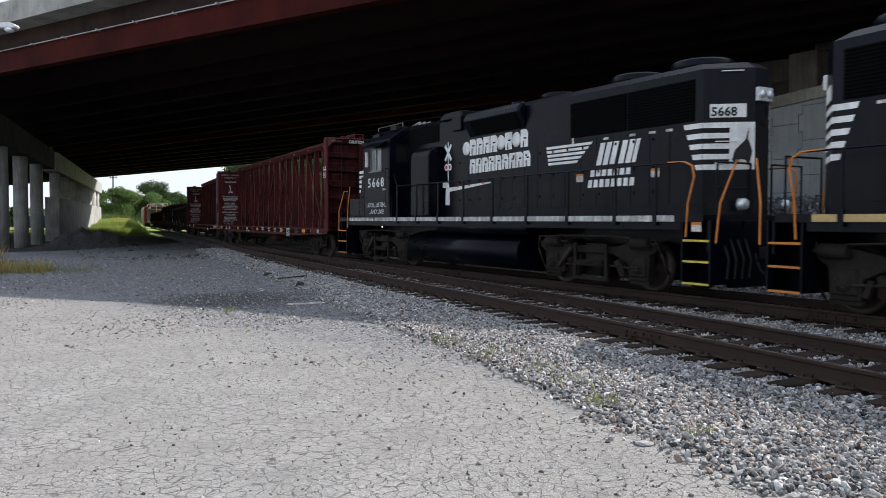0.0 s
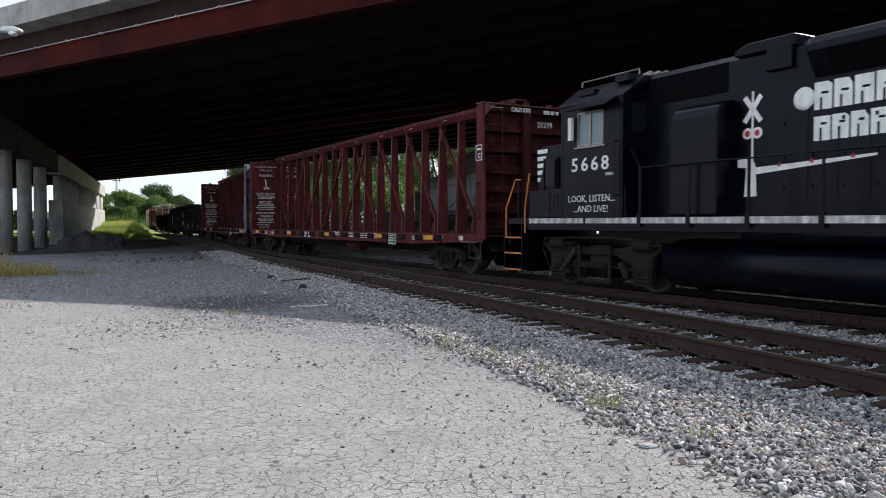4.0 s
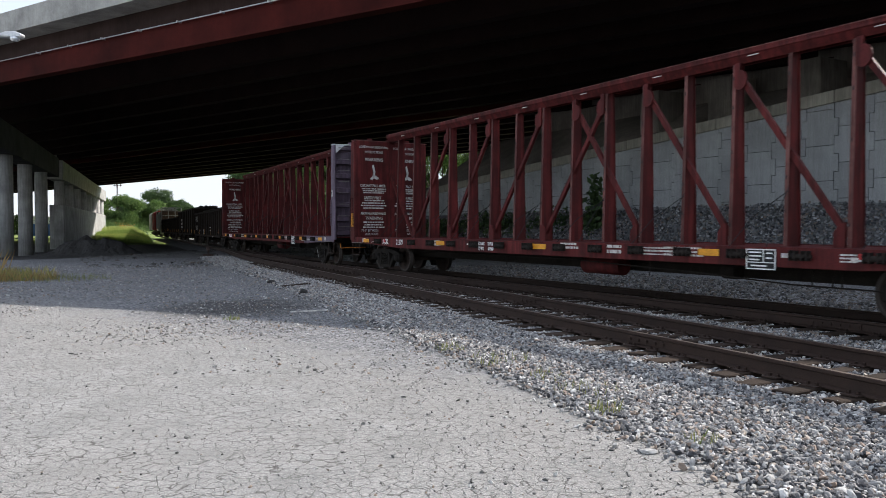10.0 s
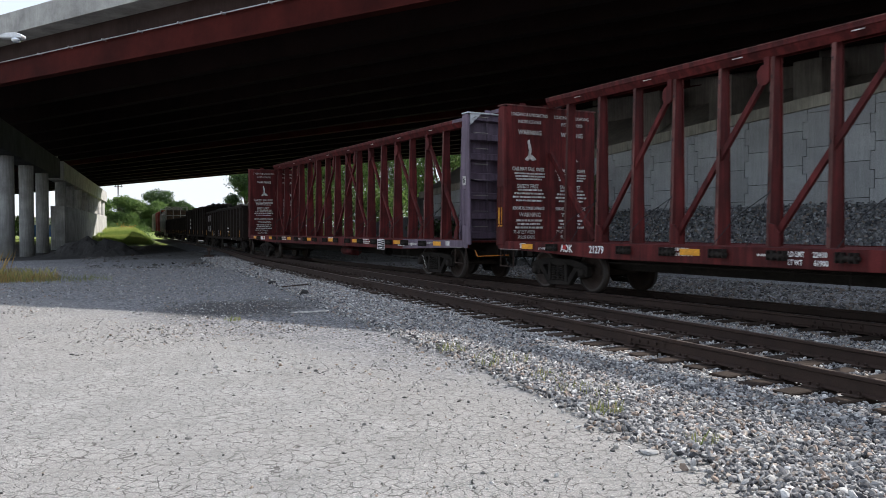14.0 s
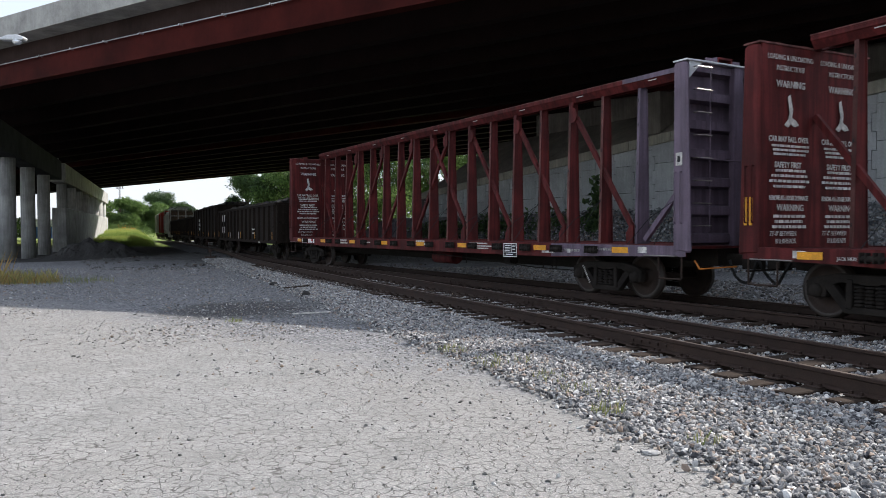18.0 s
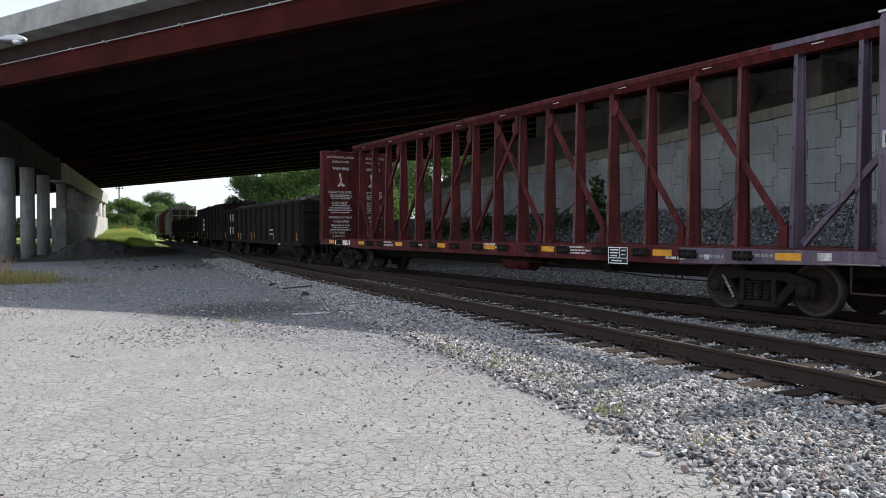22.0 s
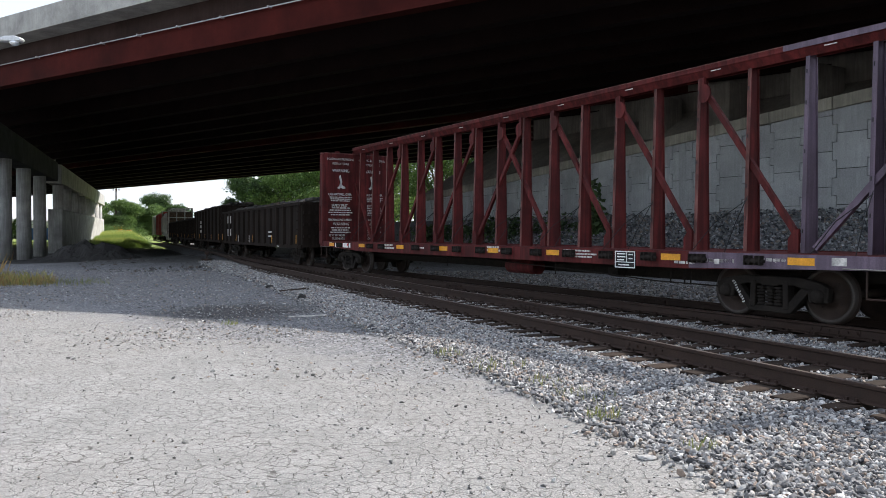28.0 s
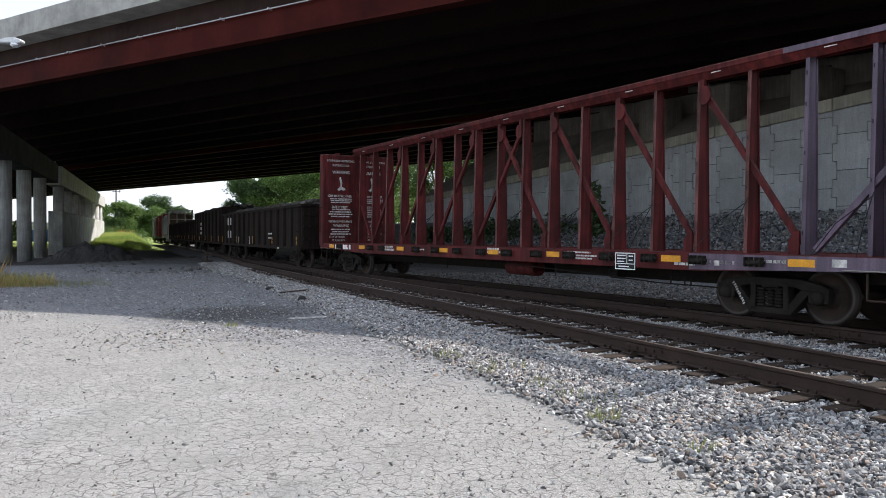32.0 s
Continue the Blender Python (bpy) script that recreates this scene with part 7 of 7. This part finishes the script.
lump("clod", "dark clod of earth lying on the gravel", "clod", (-3.55, 19.6, 0.08), (0.11, 0.10, 0.09), DIRT, 2.0, sub=2)
lump("clod", "small dark clod of earth near the track", "clod", (-5.3, 23.8, 0.05), (0.13, 0.1, 0.06), DIRT, 5.0, sub=2)
lump("pale_stone", "flat pale stone on the ballast's edge", "stone", (1.57, 5.78, 0.02), (0.08, 0.045, 0.02), CONCRETE, 3.0, sub=2)
bm = bmesh.new()
bar(bm, (-3.05, 15.4, 0.03), (-2.35, 15.75, 0.03), 0.025, 0.06)
thing("wood_scrap", "pale weathered wood splinter on the ground", "wood scrap", bm=bm, mat=FADED)
bm = bmesh.new()
bar(bm, (-4.6, 21.9, 0.05), (-3.9, 22.5, 0.09), 0.05, 0.12)
thing("wood_scrap", "dark broken piece of tie on the gravel", "wood scrap", bm=bm, mat=TIE)

# heap of black dirt beside the pier
bm = bmesh.new()
nx, ny = 110, 72
vs = []
for j in range(ny + 1):
    for i in range(nx + 1):
        x, y = -5.2 + 10.4 * i / nx, -3.4 + 6.8 * j / ny
        h = 1.35 * math.exp(-abs((x - 0.5) / 2.1) ** 2.8 - abs(y / 1.6) ** 2.8) + 0.6 * math.exp(-((x - 3.0) / 1.2) ** 2 - (y / 1.3) ** 2) + 0.16 * math.exp(-((x + 2.9) / 1.6) ** 2 - (y / 1.6) ** 2)
        h *= 1 + 0.25 * noise.noise(Vector((x * 1.3, y * 1.3, 0)))
        h += (0.12 * noise.noise(Vector((x * 3, y * 3, 4))) + 0.06 * noise.noise(Vector((x * 8, y * 8, 9))) + 0.03 * noise.noise(Vector((x * 17, y * 17, 2)))) * min(1, h * 2)
        vs.append(bm.verts.new((x, y, h - 0.06)))
for j in range(ny):
    for i in range(nx):
        bm.faces.new((vs[j * (nx + 1) + i], vs[j * (nx + 1) + i + 1], vs[(j + 1) * (nx + 1) + i + 1], vs[(j + 1) * (nx + 1) + i]))
thing("mound", "low mound of black dirt in front of the bridge pier", "mound", bm=bm, mat=DIRT, at=pose(-25.5, 54.0, -0.3, 0, 0, 12))

# ---- street lamp beside the bridge ----
lamp = thing("street_lamp", "galvanised street lamp with a long arm and cobra head", "street lamp")
bm = bmesh.new()
tube(bm, (-20.5, 25.2, 0), (-20.5, 25.2, 7.4), 0.11, 12, 0.07)
part("pole", bm, GALV, lamp)
bm = bmesh.new()
rod(bm, [(-20.5, 25.2, 7.3), (-19.5, 25.18, 7.65), (-17.5, 25.1, 7.85), (-14.3, 25.0, 7.95)], 0.045, 8)
part("arm", bm, GALV, lamp)
bm = bmesh.new()
prism(bm, [(-14.4, 7.93), (-14.1, 8.04), (-13.75, 8.05), (-13.57, 7.98), (-13.55, 7.9), (-13.62, 7.86), (-14.35, 7.88)], "y", 24.86, 25.14)
part("head", bm, GALV, lamp, "rounded metal lamp head", bevel=0.03)
bm = bmesh.new()
lathe(bm, [(0.16, 7.88), (0.15, 7.8), (0.08, 7.75), (0.01, 7.74)], 18, (-13.82, 25.0, 0), "z")
part("lens", bm, LENS, lamp, "clear glass lens")


# ---- plants ----
def leaf_material(name, lo, hi):
    m = bpy.data.materials.new(name)
    m.use_nodes = True
    n, l = m.node_tree.nodes, m.node_tree.links
    b = n["Principled BSDF"]
    b.inputs["Roughness"].default_value = 0.55
    g = n.new("ShaderNodeNewGeometry")
    ramp = n.new("ShaderNodeValToRGB")
    e = ramp.color_ramp.elements
    e[0].color, e[1].color = (*lo, 1), (*hi, 1)
    l.new(g.outputs["Random Per Island"], ramp.inputs[0])
    l.new(ramp.outputs[0], b.inputs["Base Color"])
    tr = n.new("ShaderNodeBsdfTranslucent")
    l.new(ramp.outputs[0], tr.inputs["Color"])
    mx = n.new("ShaderNodeMixShader")
    mx.inputs[0].default_value = 0.5
    l.new(b.outputs[0], mx.inputs[1])
    l.new(tr.outputs[0], mx.inputs[2])
    l.new(mx.outputs[0], n["Material Output"].inputs[0])
    return m


LEAF = leaf_material("leaf", (0.045, 0.095, 0.024), (0.165, 0.26, 0.07))
LEAFDARK = leaf_material("leaf_dark", (0.025, 0.055, 0.02), (0.085, 0.145, 0.045))
BLADE = leaf_material("dry_grass", (0.17, 0.19, 0.05), (0.48, 0.41, 0.15))
STALK = leaf_material("dead_stalk", (0.24, 0.14, 0.05), (0.46, 0.33, 0.13))
WEED = leaf_material("weed", (0.20, 0.29, 0.06), (0.45, 0.48, 0.15))
LUSH = leaf_material("lush_weed", (0.11, 0.20, 0.045), (0.32, 0.40, 0.10))
LOWWEED = leaf_material("low_weed", (0.11, 0.15, 0.05), (0.27, 0.27, 0.11))
BARK = material("bark", (0.10, 0.075, 0.055), 0.95, dark=0.5, stain=3, bump=0.8)


def cards(centres, size, seed, long=1.0):
    """Small bent leaf cards at the centres, as vertex and face arrays."""
    rng = np.random.default_rng(seed)
    n = len(centres)
    a = rng.normal(size=(n, 3))
    a /= np.linalg.norm(a, axis=1)[:, None]
    b = np.cross(a, rng.normal(size=(n, 3)))
    b /= np.linalg.norm(b, axis=1)[:, None]
    s_ = size * rng.uniform(0.6, 1.4, (n, 1))
    c = centres
    v = np.stack([c - a * s_ * long, c - b * s_ * 0.55, c + a * s_ * long, c + b * s_ * 0.55], 1).reshape(-1, 3)
    f = np.arange(n * 4).reshape(n, 4)
    return v, f


def tree(name, label, x, y, height, spread, seed, mat=LEAF, leaves=5200, leaf=0.2, low=0.25):
    rng = np.random.default_rng(seed)
    tr = thing(name, label, "tree", at=Matrix.Translation((x, y, 0)))
    bm = bmesh.new()
    tube(bm, (0, 0, -0.2), (0.1, 0, height * 0.5), height * 0.032, 10, height * 0.018)
    blobs = []
    for k in range(15):
        a = k * 2.4 + rng.uniform(-0.4, 0.4)
        h = height * rng.uniform(low + 0.08, 0.9)
        w = spread * math.sqrt(max(0.05, 1 - ((h / height - 0.5) / 0.55) ** 2)) * rng.uniform(0.45, 0.85)
        c = Vector((w * math.cos(a), w * math.sin(a), h))
        blobs.append((c, spread * rng.uniform(0.28, 0.48)))
        tube(bm, (0.05, 0, height * rng.uniform(0.2, 0.48)), c * 0.92, height * 0.010, 6, height * 0.004)
    blobs.append((Vector((0, 0, height * 0.9)), spread * 0.42))
    part("trunk", bm, BARK, tr, "tapered trunk with limbs")
    pts = []
    per = leaves // len(blobs)
    for c, r in blobs:
        d = rng.normal(size=(per, 3))
        d /= np.linalg.norm(d, axis=1)[:, None]
        rad = r * rng.uniform(0.45, 1.08, (per, 1)) * (1 + 0.25 * np.sin(d[:, :1] * 5 + c.x) * np.cos(d[:, 1:2] * 6))
        pts.append(np.array(c) + d * rad * np.array([1, 1, 0.75]))
    v, f = cards(np.concatenate(pts), leaf, seed)
    part("crown", solid(v, f.tolist(), "crown", mat), mat, tr, "leafy green crown with gaps")
    return tr


def hedge(name, label, pts, height, seed, mat=LEAF, leaves=5000, leaf=0.14, width=1.6):
    rng = np.random.default_rng(seed)
    k = rng.random(leaves)
    seg = k * (len(pts) - 1)
    i = np.minimum(seg.astype(int), len(pts) - 2)
    fr = (seg - i)[:, None]
    p = np.array(pts, float)
    c = p[i] * (1 - fr) + p[i + 1] * fr
    hgt = height * (0.65 + 0.5 * np.array([noise.noise(Vector((u * 14, seed, 0))) for u in k]))
    z = rng.random(leaves) ** 0.7 * hgt
    xy = c + rng.normal(size=(leaves, 2)) * width * 0.4 * (1.1 - 0.5 * (z / height))[:, None]
    v, f = cards(np.concatenate([xy, z[:, None]], 1), leaf, seed)
    return tagged(new(name, solid(v, f.tolist(), name, mat)), label, "bushes", kind="stuff")


def grass(name, label, centre, sx, sy, height, count, seed, mat=BLADE, rise=None):
    rng = np.random.default_rng(seed)
    a = rng.random(count) * math.tau
    r = np.sqrt(rng.random(count))
    x, y = centre[0] + sx * r * np.cos(a), centre[1] + sy * r * np.sin(a)
    h = height * rng.uniform(0.4, 1.15, count)
    lean = rng.normal(size=(count, 2)) * 0.28 * h[:, None]
    w = 0.006 + 0.006 * rng.random(count) * (height / 0.4)
    th = rng.random(count) * math.tau
    dx, dy = np.cos(th) * w, np.sin(th) * w
    z = np.array([rise(a_, c_) if rise else swell(a_, c_) for a_, c_ in zip(x, y)])
    v = np.stack([np.stack([x - dx, y - dy, z], 1), np.stack([x + dx, y + dy, z], 1), np.stack([x + dx * 0.6 + lean[:, 0] * 0.5, y + dy * 0.6 + lean[:, 1] * 0.5, z + h * 0.6], 1), np.stack([x + lean[:, 0], y + lean[:, 1], z + h], 1)], 1).reshape(-1, 3)
    f = np.arange(count * 4).reshape(count, 4)
    return tagged(new(name, solid(v, f.tolist(), name, mat)), label, "grass", kind="stuff")


grass("dry_grass", "tuft of dry yellow-green grass at the yard's edge", (-16.3, 25.6), 3.4, 1.6, 0.42, 1500, 21)
grass("dry_grass", "tall thin seed stalks over the tuft", (-16.9, 25.6), 2.6, 1.3, 0.95, 260, 23, STALK)
grass("dry_grass", "rust-brown dead grass in the tuft", (-15.6, 25.2), 3.0, 1.5, 0.34, 1100, 24, STALK)
grass("dry_grass", "sparse dry yellow grass round the tuft", (-14.2, 25.4), 3.2, 1.6, 0.22, 700, 22, LOWWEED)
for i, (x, y, sx, sy, h, c) in enumerate(((0.12, 10.6, 0.2, 0.25, 0.07, 45), (0.75, 9.7, 0.4, 0.45, 0.07, 60), (1.50, 7.0, 0.16, 0.2, 0.09, 45), (1.50, 7.9, 0.35, 0.35, 0.06, 45), (2.05, 6.0, 0.15, 0.15, 0.05, 30), (-3.85, 14.0, 0.16, 0.16, 0.07, 40), (1.2, 8.6, 0.2, 0.3, 0.06, 40))):
    grass("weeds", "small green weeds growing in the stones", (x, y), sx, sy, h + 0.03, c, 30 + i, LOWWEED, rise=lambda a_, c_: 0.04)


# ---- beyond the bridge ----
def bank_rise(x, y):
    """Height of the grass bank that climbs away from the bridge beside the tracks."""
    t = min(1.0, max(0.0, (y - 122) / 66))
    side = min(1.0, max(0.0, (-0.380 - x / y) / 0.022))
    return -1.0 + 3.3 * t * side + 0.25 * noise.noise(Vector((x * 0.15, y * 0.15, 2))) * side


TURF = material("turf", (0.13, 0.19, 0.05), 0.95, dark=0.55, stain=0.6, fine=9, bump=1.0)
bm = bmesh.new()
rows_ = []
for j in range(31):
    y = 118 + j * 2.8
    rows_.append([bm.verts.new((y * (-0.49 + 0.115 * i / 16), y, bank_rise(y * (-0.49 + 0.115 * i / 16), y))) for i in range(17)])
for r0, r1 in zip(rows_, rows_[1:]):
    for i in range(16):
        bm.faces.new((r0[i], r0[i + 1], r1[i + 1], r1[i])).smooth = True
thing("grass_bank", "sunny yellow-green grass bank beyond the bridge", "grass bank", kind="structure", bm=bm, mat=TURF)
for k, y in enumerate((130, 139, 150, 166)):
    grass("tall_grass", "tall sunlit yellow-green grass on the bank", (-0.418 * y, y), 0.034 * y, 7.5, 0.85, 7500, 41 + k, WEED if k % 2 else LUSH, rise=bank_rise)
hedge("bank_bushes", "rank green bushes on top of the bank", [(-92, 184), (-84, 184), (-76, 190)], 4.6, 42, LEAF, 20000, 0.19, 5)
FLOWER = leaf_material("orange_flower", (0.5, 0.16, 0.02), (0.7, 0.3, 0.04))
hedge("flowers", "patch of orange flowers in the grass", [(-72.0, 170), (-68.5, 171)], 4.0, 43, FLOWER, 160, 0.14, 1.2)
for i, (x, y, h, sp, mt) in enumerate(((-79.5, 192, 9.6, 4.8, LEAF), (-73.5, 197, 8.6, 4.2, LEAF), (-88, 196, 9.0, 5, LEAF))):
    tree("tree", "leafy green tree beyond the grass bank", x, y, h, sp, 50 + i, mt, 20000, 0.19, low=0.05)
for i, (x, y, h, sp) in enumerate(((-98, 262, 14.6, 6.6), (-91, 266, 11.0, 5.0), (-106, 262, 11.5, 5.5))):
    tree("tree", "round-headed tree in the distance", x, y, h, sp, 60 + i, LEAFDARK, 20000, 0.24, low=0.1)
for i, (x, y, h, sp, mt) in enumerate(((-41.5, 184, 23.5, 8.8, LEAFDARK), (-35, 178, 21.5, 9.0, LEAF), (-23, 172, 22.0, 9.0, LEAF), (-12, 160, 20.0, 8.0, LEAF), (-51.5, 200, 17.5, 5.5, LEAFDARK), (0, 150, 20.0, 8.0, LEAF), (12, 145, 19.0, 8.0, LEAFDARK))):
    tree("tree", "tall leafy tree behind the train", x, y, h, sp, 70 + i, mt, 26000, 0.23)
hedge("bushes", "bright green bushes beyond the retaining wall's end", [(-26, 112), (-19, 107), (-11, 101), (-5, 96)], 9.5, 81, LEAF, 16000, 0.2, 4.4)
hedge("bushes", "dark bushes growing on the stone bank", [(-1.5, 57), (2.6, 52), (5.8, 47.5), (9.2, 43)], 3.4, 82, LEAFDARK, 7000, 0.13, 1.9)
hedge("bushes", "leafy sapling on the stone bank", [(8.2, 42.4), (8.6, 41.8)], 5.0, 83, LEAFDARK, 900, 0.2, 0.7)
hedge("bushes", "green scrub along the far side of the tracks", [(-36, 133), (-26, 119), (-20, 110)], 3.2, 84, LEAF, 4500, 0.16, 2.2)
hedge("bushes", "green bushes seen between the bridge columns", [(-115, 150), (-104, 160), (-94, 170)], 6, 85, LEAF, 6000, 0.35, 5)

# a low pale warehouse, a blue container, poles and a mast far off
FARWHITE = material("far_wall", (0.75, 0.76, 0.76), 0.8, dark=0.85)
FARBLUE = material("far_blue", (0.06, 0.16, 0.42), 0.6, dark=0.8)
ware = thing("warehouse", "low white warehouse far behind the columns", "warehouse")
bm = bmesh.new()
box(bm, -166, -100, 196, 214, -0.1, 4.2)
part("wall", bm, FARWHITE, ware)
bm = bmesh.new()
prism(bm, [(-167, 4.2), (-99, 4.2), (-99, 4.6), (-133, 6.0), (-167, 4.6)], "y", 195.5, 214.5)
part("roof", bm, GALV, ware)
for i in range(8):
    bm = bmesh.new()
    box(bm, -162 + i * 7.6, -158.4 + i * 7.6, 195.9, 196.02, 0, 3.2)
    part("dock_door", bm, DECK, ware)
bm = bmesh.new()
box(bm, -92, -84, 168, 170.5, 0, 2.6)
thing("container", "blue shipping container far off", "container", bm=bm, mat=FARBLUE, bevel=0.05)
for i, (x, y, h) in enumerate(((-101, 172, 16), (-95, 180, 15), (-104, 190, 17))):
    bm = bmesh.new()
    tube(bm, (x, y, 0), (x, y, h), 0.16, 8, 0.1)
    box(bm, x - 1.2, x + 1.2, y - 0.06, y + 0.06, h - 1.2, h - 1.0)
    box(bm, x - 0.9, x + 0.9, y - 0.06, y + 0.06, h - 2.1, h - 1.95)
    thing("utility_pole", "bare utility pole with crossarms far off", "utility pole", "utility poles", bm=bm, mat=BARK)
mast = thing("signal_mast", "slim grey lattice mast with a head frame behind the trees", "mast")
bm = bmesh.new()
for dx, dy in ((-0.2, -0.2), (0.2, -0.2), (0, 0.2)):
    tube(bm, (-84.5 + dx, 200 + dy, 0), (-84.5 + dx * 0.6, 200 + dy * 0.6, 13.5), 0.07, 6)
for i in range(11):
    z = 1 + i * 1.15
    rod(bm, [(-84.7, 199.8, z), (-84.3, 199.8, z + 0.58), (-84.7, 199.8, z + 1.15)], 0.03)
part("lattice", bm, STEEL, mast)
bm = bmesh.new()
for a in range(6):
    rod(bm, [(-84.5 + 0.7 * math.cos(a), 200 + 1.1 * math.sin(a), 12.6), (-84.5 + 0.7 * math.cos(a), 200 + 1.1 * math.sin(a), 13.8)], 0.07)
rod(bm, [(-85.6, 200, 12.8), (-83.4, 200, 12.8)], 0.06)
part("antenna_frame", bm, STEEL, mast)

# low switch stand beside the turnout
stand_p = line(-32, 2.6)
sw = thing("switch_stand", "short rusty switch stand beside the turnout", "switch stand")
bm = bmesh.new()
tube(bm, (stand_p.x, stand_p.y, 0), (stand_p.x, stand_p.y, 0.4), 0.05, 10)
box(bm, stand_p.x - 0.3, stand_p.x + 0.3, stand_p.y - 0.12, stand_p.y + 0.12, 0.0, 0.12)
part("post", bm, STEEL, sw)
bm = bmesh.new()
box(bm, stand_p.x - 0.12, stand_p.x + 0.12, stand_p.y - 0.02, stand_p.y + 0.02, 0.38, 0.55)
part("target", bm, STEEL, sw)


# ---- the train's run ----
RUN = [(0, -11.29), (0.5, -9.92), (1, -8.54), (1.5, -7.20), (2, -5.87), (2.5, -4.58), (3, -3.33), (3.5, -2.07), (5.5, 2.65), (6, 3.79), (6.5, 4.92), (7, 6.06), (7.5, 7.17), (8, 8.32), (8.5, 9.47), (9, 10.62), (9.5, 11.80), (10, 12.99), (10.5, 14.21), (11, 15.36), (11.5, 16.54), (12, 17.71), (12.5, 18.93), (13, 20.09), (13.5, 21.10), (14, 22.23), (14.5, 23.27), (16.5, 27.26), (17, 28.10), (17.5, 28.93), (18, 29.70), (18.5, 30.41), (19, 31.06), (19.5, 31.64), (20, 32.16), (20.5, 32.63), (21, 33.02), (21.5, 33.35), (22, 33.59), (22.5, 33.77), (23, 33.87), (23.5, 33.90), (24, 33.89)]


def run(t):
    """Metres run at t seconds: a smooth curve through RUN."""
    if t >= RUN[-1][0]:
        return RUN[-1][1]
    i = max(k for k in range(len(RUN) - 1) if RUN[k][0] <= t)
    (t0, a), (t1, c) = RUN[i], RUN[i + 1]
    ta, va = RUN[max(i - 1, 0)]
    tb, vb = RUN[min(i + 2, len(RUN) - 1)]
    m0, m1 = (c - va) / (t1 - ta), (vb - a) / (tb - t0)
    h, u = t1 - t0, (t - t0) / (t1 - t0)
    return a * (2 * u ** 3 - 3 * u * u + 1) + h * m0 * (u ** 3 - 2 * u * u + u) + c * (3 * u * u - 2 * u ** 3) + h * m1 * (u ** 3 - u * u)


def stand(s, half, turned):
    """The pose of a car whose trucks stand half metres before and behind s."""
    a, c = line(s - half), line(s + half)
    p = (a + c) / 2
    return Matrix.Translation((p.x, p.y, RAIL)) @ Matrix.Rotation(math.atan2(c.y - a.y, c.x - a.x) + (math.pi if turned else 0), 4, "Z")


TIMES = [i * 0.5 for i in range(48)] + [24, 28, 32]
FINE = [i * 0.2 for i in range(120)] + [24, 32]


def motions():
    for car, mid, half, turned in CARS:
        walk(car, [(t, stand(run(t) + mid, half, turned)) for t in TIMES])
    for w, r, x in ROLLING:
        back = -1 if w.parent.parent is loco_b else 1
        walk(w, [(t, Matrix.Translation((x, 0, r)) @ Matrix.Rotation(back * run(t) / r, 4, "Y")) for t in FINE])


motions()
